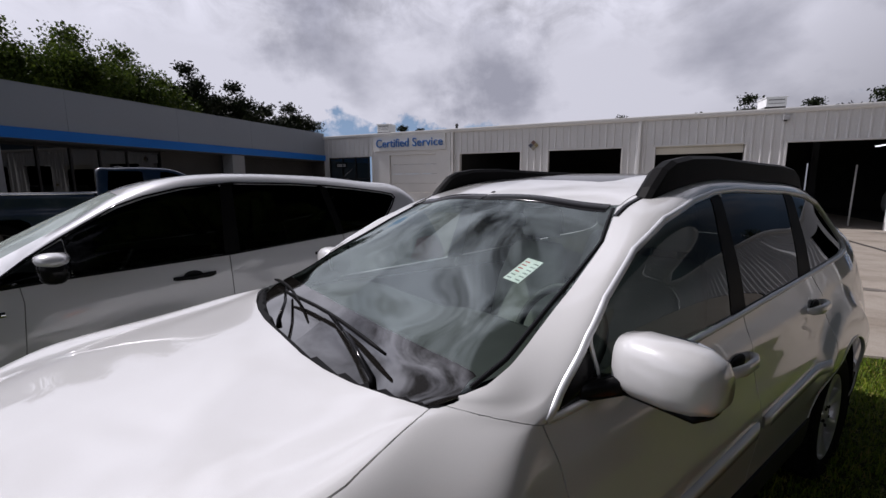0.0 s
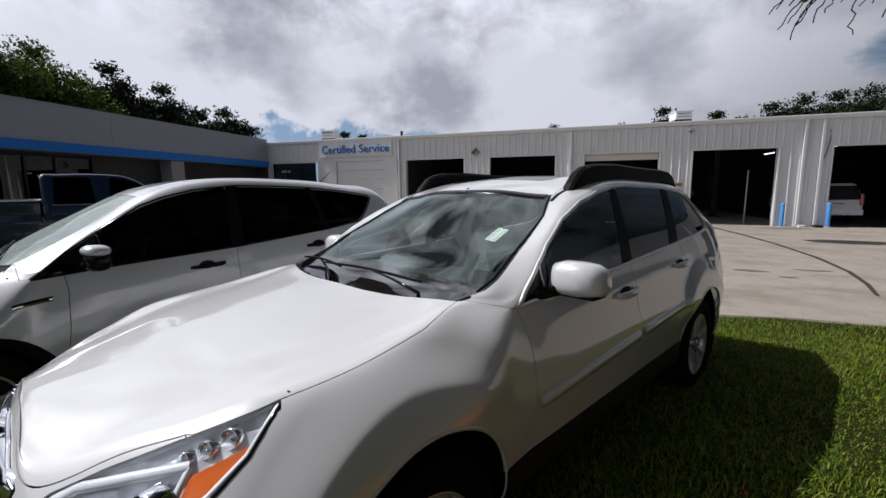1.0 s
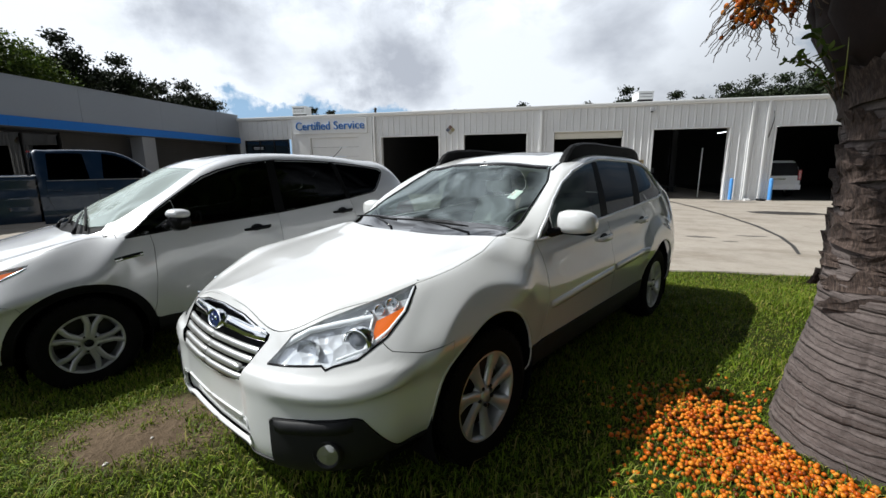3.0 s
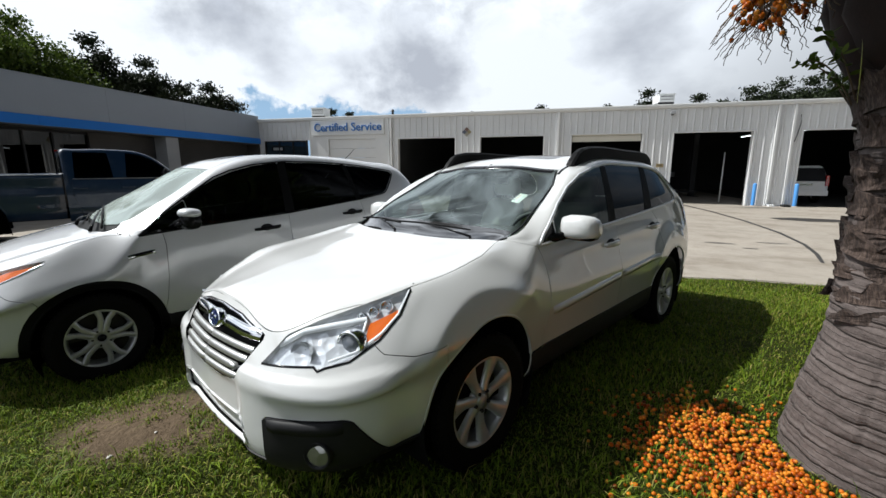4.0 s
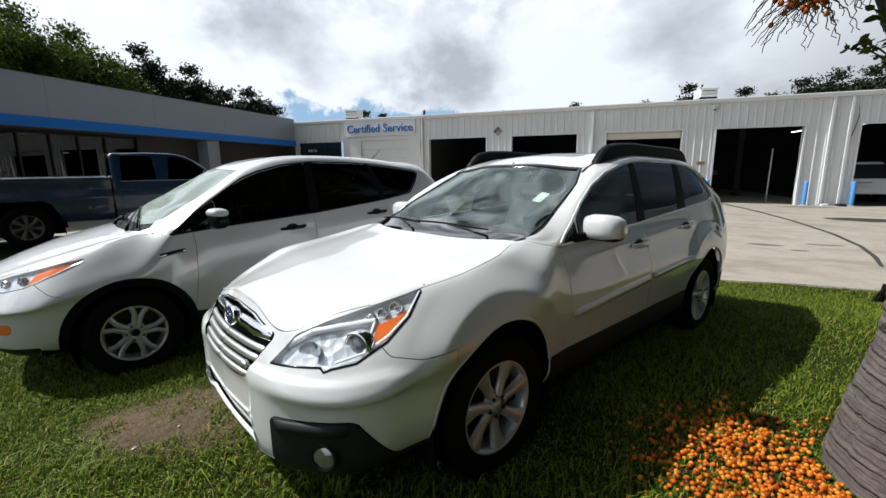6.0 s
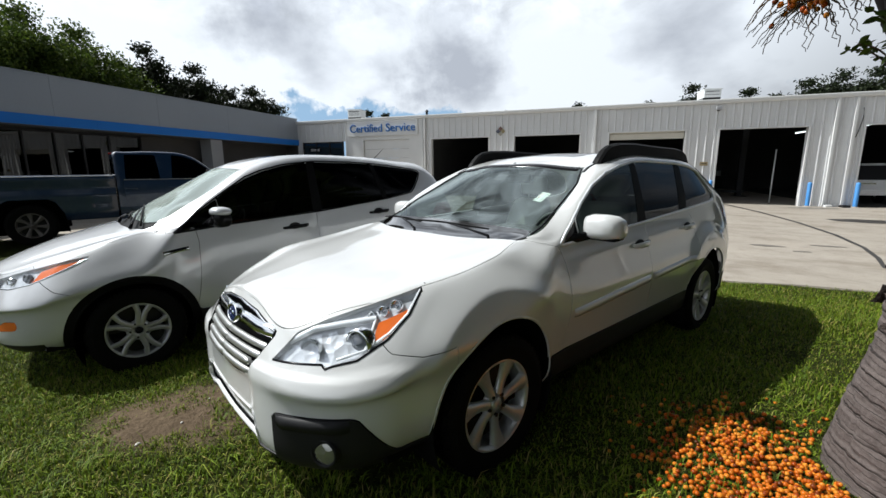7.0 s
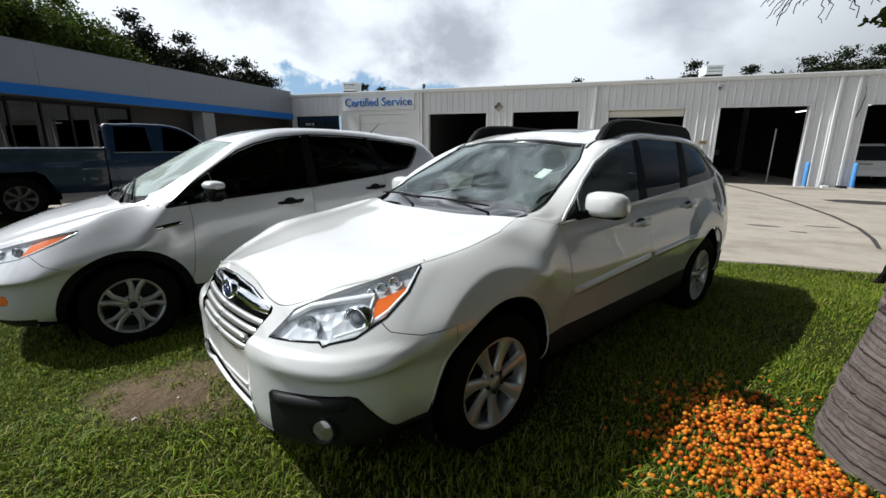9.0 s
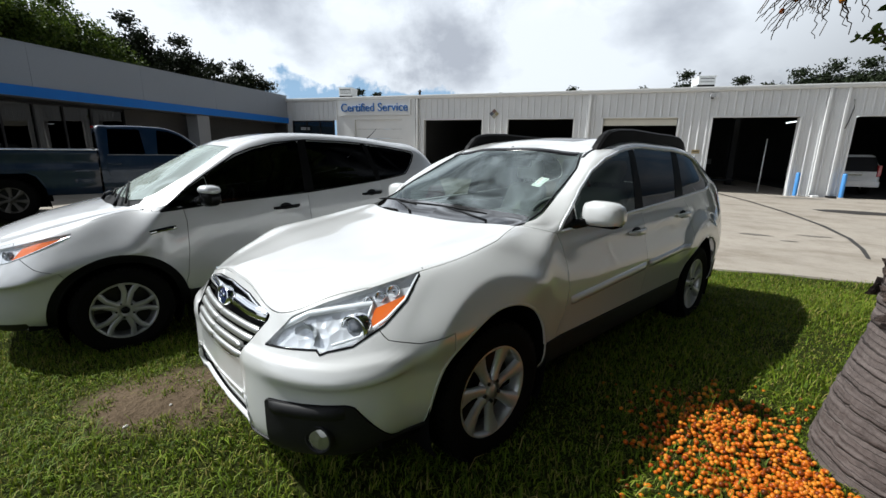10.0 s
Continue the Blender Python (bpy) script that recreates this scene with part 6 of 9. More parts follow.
        # brow of the surround that stands proud over the fog lamp
        V, F = s.strip([(-0.285, 0.470), (-0.12, 0.478), (0.022, 0.484)], "C", 0.052, 0.020)
        if right:
            V, F = mirror_y(V, F)
        raw("surround_brow", V, F, M["cladding"], car, smooth=True)
        # fog lamp in its socket
        p, n = s.on(-0.078, 0.370, "C")
        fw = Vector((-0.86, -0.5, 0.05)).normalized()
        mt = Matrix.Translation(Vector(p) + fw * 0.008) @ fw.to_track_quat("Z", "Y").to_matrix().to_4x4()
        if right:
            mt = Matrix.Diagonal((1, -1, 1, 1)) @ mt
        fog = part("fog_lamp", lathe(bmesh.new(), [(0.058, -0.03), (0.058, 0.008), (0.050, 0.014), (0.046, 0.006)], 28, mt), M["cladding"], car, "round fog lamp in a black rim", smooth=True)
        part("lens", lathe(bmesh.new(), [(0.047, 0.004), (0.03, 0.012), (0.001, 0.015)], 24, mt), M["fog_lens"], fog, smooth=True)
        # chrome line round the side glass
        line = [(0.548, 1.028), (0.62, 1.100), (0.70, 1.174), (0.80, 1.246), (0.98, 1.348), (1.17, 1.424), (1.40, 1.476), (1.60, 1.505), (1.80, 1.515), (2.33, 1.508), (2.62, 1.489), (2.81, 1.449), (2.93, 1.383), (3.015, 1.305), (3.048, 1.238), (3.00, 1.194), (2.88, 1.174), (2.36, 1.138), (1.55, 1.085), (0.72, 1.039), (0.548, 1.028)]
        V, F = s.strip(line, "S", 0.017, 0.006)
        if right:
            V, F = mirror_y(V, F)
        raw("window_chrome", V, F, M["trim_chrome"], car, "bright window surround", smooth=True)
        # side moulding
        for a, b in (((0.59, 0.655), (1.55, 0.705)), ((1.60, 0.708), (2.34, 0.745))):
            V, F = s.strip([a, b], "S", 0.05, 0.013)
            if right:
                V, F = mirror_y(V, F)
            raw("side_moulding", V, F, P, fd if a[0] < 1 else rd, smooth=True)
        # flare lip round each wheel
        for cx, cz, a0, a1 in ((0.0, 0.352, -8, 196), (2.745, 0.374, -12, 190)):
            arc = [(cx + (R_ARCH + 0.005) * math.cos(radians(a)), cz + (R_ARCH + 0.005) * math.sin(radians(a))) for a in range(a0, a1 + 1, 6)]
            V, F = s.strip(arc, "S", 0.014, 0.0025)
            if right:
                V, F = mirror_y(V, F)
            raw("arch_lip", V, F, P, car, smooth=True)
        # wheel well
        for cx, cz in ((0.0, 0.352), (2.745, 0.374)):
            bm = bmesh.new()
            n = 30
            rows = []
            for k in range(n + 1):
                a = radians(-30 + 240 * k / n)
                rows.append([bm.verts.new((cx + 0.418 * math.cos(a), sg * yy, cz + 0.418 * math.sin(a))) for yy in (0.868, 0.54)])
            cen = bm.verts.new((cx, sg * 0.54, cz))
            for r0, r1 in zip(rows, rows[1:]):
                bm.faces.new((r0[0], r1[0], r1[1], r0[1]))
                bm.faces.new((r0[1], r1[1], cen))
            part("wheel_liner", bm, M["liner"], car, "black wheel arch liner", smooth=False)
        wheel(car, 0.0, sg * 0.770, 0.322, sg, 0.348, 0.228, 0.215, "alloy")
        wheel(car, 2.745, sg * 0.770, 0.340, sg, 0.348, 0.228, 0.215, "alloy")
        # door handles
        for door, hx, hz in ((fd, 1.43, 0.948), (rd, 2.27, 1.005)):
            p, n = s.on(hx, hz, "S")
            bm = bmesh.new()
            blob(bm, [((hx - 0.10, p.y + 0.004, hz - 0.004), (0, 0.012, 0), (0, 0, 0.012)), ((hx - 0.085, p.y - 0.018, hz - 0.003), (0, 0.014, 0), (0, 0, 0.016)), ((hx - 0.03, p.y - 0.034, hz), (0, 0.011, 0), (0, 0, 0.020)), ((hx + 0.06, p.y - 0.034, hz + 0.003), (0, 0.011, 0), (0, 0, 0.020)), ((hx + 0.10, p.y - 0.018, hz + 0.006), (0, 0.014, 0), (0, 0, 0.017)), ((hx + 0.112, p.y + 0.004, hz + 0.006), (0, 0.012, 0), (0, 0, 0.012))], 14, 2.6)
            if right:
                bmesh.ops.scale(bm, vec=(1, -1, 1), verts=bm.verts)
                bmesh.ops.reverse_faces(bm, faces=bm.faces)
            h = part("door_handle", bm, P, door, smooth=True)
            bm = bmesh.new()
            bmesh.ops.create_uvsphere(bm, u_segments=18, v_segments=10, radius=1, matrix=Matrix.Translation((hx - 0.0, sg * (abs(p.y) - 0.0), hz - 0.002)) @ Matrix.Diagonal((0.072, 0.006, 0.036, 1)))
            part("handle_recess", bm, M["cladding"], door, smooth=True)
        # door mirror
        bm = bmesh.new()
        cx, cy, cz = 0.775, -0.928, 1.124
        L = []
        for q, a, b, dx, dz in ((-0.108, 0.045, 0.046, 0.012, -0.006), (-0.095, 0.066, 0.062, 0.006, -0.003), (-0.05, 0.080, 0.071, 0.0, 0), (0.02, 0.082, 0.071, 0.0, 0.0), (0.072, 0.076, 0.066, 0.008, -0.003), (0.100, 0.058, 0.052, 0.018, -0.007), (0.112, 0.032, 0.030, 0.026, -0.010)):
            L.append(((cx + dx, cy - q, cz + dz), (a * 0.85, 0, 0), (0, 0, b)))
        blob(bm, L, 24, 2.9)
        if right:
            bmesh.ops.scale(bm, vec=(1, -1, 1), verts=bm.verts)
            bmesh.ops.reverse_faces(bm, faces=bm.faces)
        mir = part("door_mirror", bm, P, car, "white door mirror on a black foot", smooth=True)
        bm = bmesh.new()
        blob(bm, [((0.70, -0.785, 1.052), (0.06, 0, 0), (0, 0, 0.032)), ((0.72, -0.815, 1.060), (0.055, 0, 0), (0, 0, 0.028)), ((0.765, -0.86, 1.075), (0.05, 0, 0), (0, 0, 0.026))], 14, 2.6)
        blob(bm, [((0.782, -0.835, 1.062), (0.05, 0, 0), (0, 0, 0.014)), ((0.782, -1.005, 1.060), (0.05, 0, 0), (0, 0, 0.012)), ((0.79, -1.025, 1.066), (0.03, 0, 0), (0, 0, 0.008))], 14, 3)
        if right:
            bmesh.ops.scale(bm, vec=(1, -1, 1), verts=bm.verts)
            bmesh.ops.reverse_faces(bm, faces=bm.faces)
        part("mirror_foot", bm, M["gloss_black"], mir, smooth=True)
        bm = bmesh.new()
        blob(bm, [((0.842, sg * 0.93, 1.126), (0, 0.08, 0), (0, 0, 0.055)), ((0.850, sg * 0.93, 1.126), (0, 0.08, 0), (0, 0, 0.055))], 14, 3)
        part("mirror_glass", bm, M["chrome"], mir)
        # roof rail: a tall black fairing from foot to foot
        bm = bmesh.new()
        prof = [(1.24, 0.000, 0.030), (1.27, 0.030, 0.034), (1.34, 0.078, 0.036), (1.40, 0.092, 0.036), (1.52, 0.092, 0.034), (1.75, 0.084, 0.030), (2.20, 0.078, 0.030), (2.50, 0.082, 0.032), (2.66, 0.082, 0.032), (2.75, 0.062, 0.030), (2.83, 0.002, 0.024)]
        rows = []
        for x, hgt, wd in prof:
            p, n = s.on(x, -0.595, "T")
            zb = p.z - 0.006
            zt = zb + 0.006 + hgt
            zl = zb
            rows.append([bm.verts.new((x, sg * (0.595 + a), z)) for a, z in ((wd, zl), (wd * 0.9, zt - 0.012), (wd * 0.35, zt), (-wd * 0.5, zt - 0.002), (-wd, zt - 0.018), (-wd, zl))])
        for r0, r1 in zip(rows, rows[1:]):
            for k in range(6):
                bm.faces.new((r0[k], r1[k], r1[(k + 1) % 6], r0[(k + 1) % 6]))
        bm.faces.new(rows[0]); bm.faces.new(rows[-1][::-1])
        bmesh.ops.recalc_face_normals(bm, faces=bm.faces)
        part("roof_rail", bm, M["black_plastic"], car, "tall black roof rail", smooth=False)
        # black ditch strip between glass edge and rail
        V, F = s.strip([(1.10, -0.592), (1.17, -0.585), (1.30, -0.592)], "T", 0.024, 0.002)
        if right:
            V, F = mirror_y(V, F)
        raw("roof_ditch_trim", V, F, M["gloss_black"], car, smooth=True)
    # dark border of the windshield
    for sg in (-1, 1):
        V, F = s.strip([(0.44, -0.683), (0.54, -0.685), (0.66, -0.672), (0.78, -0.656), (0.98, -0.624), (1.15, -0.550)], "T", 0.012, 0.0015)
        if sg > 0:
            V, F = mirror_y(V, F)
        raw("windshield_border", V, F, M["gloss_black"], car, smooth=True)
    V, F = s.strip([(1.145, -0.535), (1.115, -0.30), (1.088, -0.004)], "T", 0.055, 0.0012)
    V2, F2 = mirror_y(V, F)
    V, F = joined((V, F), (V2, F2))
    raw("windshield_border", V, F, M["gloss_black"], car, smooth=True)
    # upper grille: dark mesh back, chrome wings with the round badge, three satin bars
    gr = s.make("grille", ["grille"], M["black_plastic"], car, "grille with chrome wing, badge and satin bars", both=True, gap=0, flange=-0.05, sink=0.05)
    for half in (1, -1):
        V, F = s.strip([(-0.055, 0.775), (-0.16, 0.775), (-0.27, 0.770), (-0.375, 0.772)], "F", 0.058, 0.018)
        V = [tuple(Vector(q) + Vector((0.012, 0, 0))) for q in V]
        if half < 0:
            V, F = mirror_y(V, F)
        raw("chrome_wing", V, F, M["chrome"], gr, smooth=True)
        for z0, z1, yo, wd in ((0.717, 0.710, -0.365, 0.030), (0.680, 0.673, -0.347, 0.030), (0.643, 0.636, -0.329, 0.030), (0.606, 0.599, -0.310, 0.028)):
            V, F = s.strip([(-0.001, z0 - 0.006), (-0.15, z0 - 0.004), (yo, z1 + 0.004)], "F", wd, 0.010)
            V = [tuple(Vector(q) + Vector((0.010, 0, 0))) for q in V]
            if half < 0:
                V, F = mirror_y(V, F)
            raw("grille_bar", V, F, M["satin_silver"], gr, smooth=True)
        V, F = s.strip([(-0.001, 0.834), (-0.20, 0.819), (-0.385, 0.778)], "F", 0.009, 0.006)
        if half < 0:
            V, F = mirror_y(V, F)
        raw("grille_frame", V, F, M["chrome"], gr, smooth=True)
        V, F = s.strip([(-0.001, 0.432), (-0.355, 0.437), (-0.385, 0.35), (-0.35, 0.318), (-0.001, 0.308)], "F", 0.013, 0.005)
        if half < 0:
            V, F = mirror_y(V, F)
        raw("intake_frame", V, F, M["pearl"], car, smooth=True)
        # teeth along the lower lip
        for yy in (-0.06, -0.16, -0.26, -0.36):
            V, F = s.strip([(yy, 0.272), (yy, 0.298)], "F", 0.035, 0.016, 0.013)
            if half < 0:
                V, F = mirror_y(V, F)
            raw("lip_rib", V, F, M["cladding"], car)
    p, n = s.on(-0.002, 0.775, "F")
    mt = Matrix.Translation(Vector(p) + Vector((-0.004, 0.002, 0))) @ Matrix.Rotation(radians(-90 + 12), 4, "Y") @ Matrix.Diagonal((0.75, 1.25, 1, 1))
    bd = part("badge", lathe(bmesh.new(), [(0.058, -0.02), (0.058, 0.010), (0.052, 0.016), (0.047, 0.010)], 32, mt), M["chrome"], gr, "oval chrome-rimmed dark blue badge", smooth=True)
    part("badge_face", lathe(bmesh.new(), [(0.048, 0.008), (0.03, 0.012), (0.0005, 0.013)], 32, mt), principled("badge_blue", (0.01, 0.02, 0.08), 0.2), bd, smooth=True)
    for (by, bz, br) in ((-0.022, 0.010, 0.011), (0.012, 0.016, 0.008), (0.020, -0.008, 0.008), (-0.004, -0.012, 0.007)):
        bm = bmesh.new()
        bmesh.ops.create_icosphere(bm, subdivisions=2, radius=br, matrix=Matrix.Translation(Vector(p) + Vector((-0.016, by, bz))) @ Matrix.Diagonal((0.5, 1.2, 0.8, 1)))
        part("badge_mark", bm, M["chrome"], bd, smooth=True)
    # wipers
    for piv, mid, t0, t1 in (((0.300, -0.50), (0.372, -0.05), (0.362, -0.45), (0.360, 0.36)), ((0.262, 0.12), (0.375, 0.42), (0.350, 0.16), (0.395, 0.66))):
        def at(q, lift):
            p, n = s.on(q[0], -abs(q[1]), "T")
            return Vector((p.x, q[1], p.z + lift))
        bm = bmesh.new()
        tube_along(bm, [at(piv, -0.02), at(piv, 0.008), at(((piv[0] + mid[0]) / 2 + 0.01, (piv[1] + mid[1]) / 2), 0.016), at(mid, 0.022)], [0.011, 0.008, 0.006, 0.005], 8)
        wp = part("wiper", bm, M["gloss_black"], car, "black windshield wiper", smooth=True)
        bm = bmesh.new()
        n = 8
        tube_along(bm, [at((t0[0] + (t1[0] - t0[0]) * k / n + 0.012 * math.sin(math.pi * k / n), t0[1] + (t1[1] - t0[1]) * k / n), 0.020) for k in range(n + 1)], [0.003] + [0.005] * (n - 1) + [0.003], 6, 1.4)
        part("blade", bm, M["black_plastic"], wp, smooth=True)
    # cabin: floor pan, dashboard, seats, wheel, mirror, paper tag on the glass
    boxed("floor_pan", (-0.6, -0.80, 0.27), (3.5, 0.80, 0.31), M["liner"], car)
    boxed("engine_bay", (-0.78, -0.52, 0.31), (0.20, 0.52, 0.68), M["liner"], car)
    boxed("door_card", (0.6, -0.77, 0.4), (2.5, -0.72, 1.03), M["dash"], car)
    boxed("door_card", (0.6, 0.72, 0.4), (2.5, 0.77, 1.03), M["dash"], car)
    boxed("cargo_floor", (2.45, -0.75, 0.60), (3.45, 0.75, 0.66), M["dash"], car)
    boxed("firewall", (0.42, -0.78, 0.3), (0.46, 0.78, 1.02), M["liner"], car)
    bm = bmesh.new()
    rows = []
    for x, z in ((0.42, 1.045), (0.52, 1.05), (0.68, 1.055), (0.84, 1.05), (0.95, 1.01), (0.99, 0.92), (0.97, 0.78), (0.9, 0.6)):
        rows.append([bm.verts.new((x, yy, z + (0.035 if abs(yy + 0.36) < 0.2 and 0.7 < x < 1.0 else 0))) for yy in (-0.62, -0.54, -0.36, -0.18, 0, 0.2, 0.4, 0.62)])
    for r0, r1 in zip(rows, rows[1:]):
        for k in range(7):
            bm.faces.new((r0[k], r0[k + 1], r1[k + 1], r1[k]))
    part("dashboard", bm, M["dash"], car, "dark grey dashboard", smooth=True)
    steering_wheel(car, 1.12, -0.37, 0.98, M["dash"])
    for yy in (-0.37, 0.37):
        seat(car, 1.52, yy, 0.58, M["seat"])
    for yy in (-0.42, 0.0, 0.42):
        seat(car, 2.38, yy, 0.60, M["seat"], width=0.42)
    bm = bmesh.new()
    blob(bm, [((1.20, -0.12, 1.385), (0.014, 0, 0), (0, 0, 0.024)), ((1.205, -0.10, 1.385), (0.02, 0, 0), (0, 0, 0.034)), ((1.205, 0.10, 1.385), (0.02, 0, 0), (0, 0, 0.034)), ((1.20, 0.12, 1.385), (0.014, 0, 0), (0, 0, 0.024))], 14, 3)
    rod(bm, (1.19, 0, 1.40), (1.13, 0, 1.50), 0.012, seg=8)
    part("rear_view_mirror", bm, M["gloss_black"], car, smooth=True)
    tag = new("price_tag")
    tag.parent = car
    tag["label"] = "white paper tag hung behind the windshield"
    a, n = s.on(0.792, -0.496, "T")
    up = (s.on(0.84, -0.496, "T")[0] - s.on(0.74, -0.496, "T")[0]).normalized()
    sd = (s.on(0.792, -0.47, "T")[0] - s.on(0.792, -0.52, "T")[0]).normalized()
    nn = sd.cross(up).normalized()
    sd = up.cross(nn).normalized()
    a = a - nn * math.copysign(0.011, nn.z)
    fm = Matrix(((sd.x, up.x, nn.x, a.x), (sd.y, up.y, nn.y, a.y), (sd.z, up.z, nn.z, a.z), (0, 0, 0, 1)))
    boxed("paper", (-0.029, -0.058, -0.001), (0.029, 0.058, 0.001), principled("white_paper", (0.85, 0.85, 0.82), 0.7), tag, m=fm)
    red = principled("red_ink", (0.6, 0.06, 0.05), 0.6)
    grey = principled("grey_ink", (0.25, 0.27, 0.26), 0.6)
    for i in range(6):
        for q, mat in ((0.006, red if i > 1 else grey), (-0.024, grey)):
            for lift in (-0.0022, 0.0012):
                boxed("text_bar", (q, -0.048 + i * 0.017, lift), (q + 0.016, -0.0445 + i * 0.017, lift + 0.001), mat, tag, m=fm)
    # headliner
    bm = bmesh.new()
    rows = [[bm.verts.new((x, yy, z)) for yy in (-0.52, -0.3, 0, 0.3, 0.52)] for x, z in ((1.22, 1.455), (1.5, 1.515), (1.9, 1.535), (2.4, 1.52), (2.9, 1.46))]
    for r0, r1 in zip(rows, rows[1:]):
        for k in range(4):
            bm.faces.new((r0[k], r0[k + 1], r1[k + 1], r1[k]))
    part("headliner", bm, M["headliner"], car, smooth=True)
    return s


build_wagon()

# ---- silver compact SUV ----
SUV = car_matrix((0.396, 3.081, 0.191), (2.402, -1.322, -0.049), 0.012, -0.86, 0.335)


def suv_skin():
    st = []

    def hood_levels(e, c):
        w = min(1.0, max(0.0, (e[0] + 0.5) / 0.66))
        out = []
        for k0, k1 in ((0.82, 0.95), (0.60, 0.90), (0.40, 0.84), (0.20, 0.42), (0.0, 0.0)):
            k = k0 + (k1 - k0) * w * w
            out.append((e[0] + (c[0] - e[0]) * (1 - k), e[1] * k, e[2] + (c[1] - e[2]) * (1 - k ** 1.9)))
        return out

    nose = [
        ([(-0.80, 0, 0.26), (-0.86, 0, 0.31), (-0.885, 0, 0.42), (-0.885, 0, 0.56), (-0.865, 0, 0.70), (-0.80, 0, 0.845)], (-0.80, 0.845)),
        ([(-0.79, -0.22, 0.26), (-0.85, -0.22, 0.31), (-0.875, -0.22, 0.42), (-0.875, -0.22, 0.56), (-0.855, -0.22, 0.70), (-0.79, -0.22, 0.835)], (-0.78, 0.86)),
        ([(-0.76, -0.41, 0.26), (-0.82, -0.42, 0.31), (-0.845, -0.43, 0.42), (-0.845, -0.43, 0.56), (-0.82, -0.43, 0.70), (-0.75, -0.42, 0.825)], (-0.73, 0.885)),
        ([(-0.70, -0.58, 0.26), (-0.755, -0.60, 0.31), (-0.775, -0.61, 0.43), (-0.775, -0.615, 0.57), (-0.74, -0.61, 0.71), (-0.63, -0.56, 0.865)], (-0.62, 0.935)),
        ([(-0.60, -0.71, 0.27), (-0.645, -0.74, 0.32), (-0.665, -0.765, 0.45), (-0.665, -0.775, 0.59), (-0.62, -0.76, 0.74), (-0.50, -0.66, 0.915)], (-0.49, 0.985)),
        ([(-0.48, -0.77, 0.28), (-0.515, -0.82, 0.34), (-0.53, -0.85, 0.47), (-0.53, -0.862, 0.61), (-0.49, -0.845, 0.77), (-0.36, -0.735, 0.962)], (-0.36, 1.03)),
        ([(-0.33, -0.79, 0.28), (-0.36, -0.855, 0.35), (-0.38, -0.888, 0.48), (-0.38, -0.90, 0.64), (-0.35, -0.88, 0.82), (-0.22, -0.752, 1.005)], (-0.22, 1.065)),
        ([(-0.04, -0.79, 0.27), (-0.04, -0.86, 0.33), (-0.04, -0.905, 0.48), (-0.04, -0.912, 0.68), (-0.04, -0.89, 0.90), (-0.04, -0.745, 1.055)], (-0.04, 1.115)),
        ([(0.10, -0.79, 0.27), (0.10, -0.86, 0.33), (0.10, -0.90, 0.48), (0.10, -0.908, 0.68), (0.10, -0.885, 0.94), (0.10, -0.725, 1.085)], (0.07, 1.15)),
    ]
    for low, c in nose:
        st.append(low + hood_levels(low[5], c))
    st.append([(0.24, -0.785, 0.27), (0.24, -0.85, 0.33), (0.24, -0.892, 0.48), (0.24, -0.902, 0.68), (0.24, -0.868, 1.01), (0.24, -0.79, 1.088), (0.24, -0.75, 1.115), (0.24, -0.715, 1.14), (0.24, -0.67, 1.165), (0.24, -0.34, 1.235), (0.24, 0, 1.262)])
    cabin = [
        (0.34, (-0.850, 1.075), (-0.795, 1.140), (-0.655, 1.222), 1.325, 0.900),
        (0.50, (-0.850, 1.098), (-0.770, 1.262), (-0.632, 1.318), 1.418, 0.898),
        (0.70, (-0.850, 1.115), (-0.738, 1.410), (-0.600, 1.440), 1.530, 0.898),
        (0.92, (-0.850, 1.133), (-0.705, 1.545), (-0.570, 1.590), 1.645, 0.898),
        (1.20, (-0.850, 1.155), (-0.680, 1.648), (-0.575, 1.702), 1.728, 0.898),
        (1.60, (-0.850, 1.190), (-0.665, 1.703), (-0.585, 1.752), 1.776, 0.898),
        (2.05, (-0.848, 1.235), (-0.660, 1.702), (-0.585, 1.752), 1.778, 0.898),
        (2.50, (-0.842, 1.296), (-0.664, 1.678), (-0.582, 1.730), 1.758, 0.895),
        (2.85, (-0.832, 1.338), (-0.672, 1.645), (-0.585, 1.698), 1.728, 0.885),
        (3.10, (-0.812, 1.345), (-0.682, 1.605), (-0.595, 1.660), 1.692, 0.868),
        (3.30, (-0.790, 1.270), (-0.696, 1.45), (-0.605, 1.49), 1.52, 0.848),
        (3.46, (-0.765, 1.10), (-0.71, 1.20), (-0.61, 1.22), 1.24, 0.820),
        (3.56, (-0.72, 0.95), (-0.68, 1.0), (-0.58, 1.01), 1.02, 0.775),
        (3.62, (-0.64, 0.78), (-0.60, 0.80), (-0.5, 0.805), 0.81, 0.70),
    ]
    for x, (by, bz), top, edge, cz, w in cabin:
        low = [(x, -(w - 0.12), 0.27), (x, -(w - 0.05), 0.33), (x, -(w - 0.012), 0.48), (x, -w, 0.70), (x, by, bz)]
        ups = []
        for k in (0.34, 0.70, 1.0):
            bulge = 0.014 * math.sin(math.pi * k)
            ups.append((x, by + (top[0] - by) * k - bulge, bz + (top[1] - bz) * k))
        ups += [(x, *edge), (x, edge[0] * 0.5, cz - (cz - edge[1]) * 0.28), (x, 0, cz)]
        st.append(low + ups)
    return Skin(st, 0.0235, flares=((0.0, 0.335, 0.43, 0.60, 0.020, -0.62, -0.40, 0.24, 0.60), (2.69, 0.335, 0.43, 0.60, 0.020, 2.1, 2.4, 3.05, 3.4)))


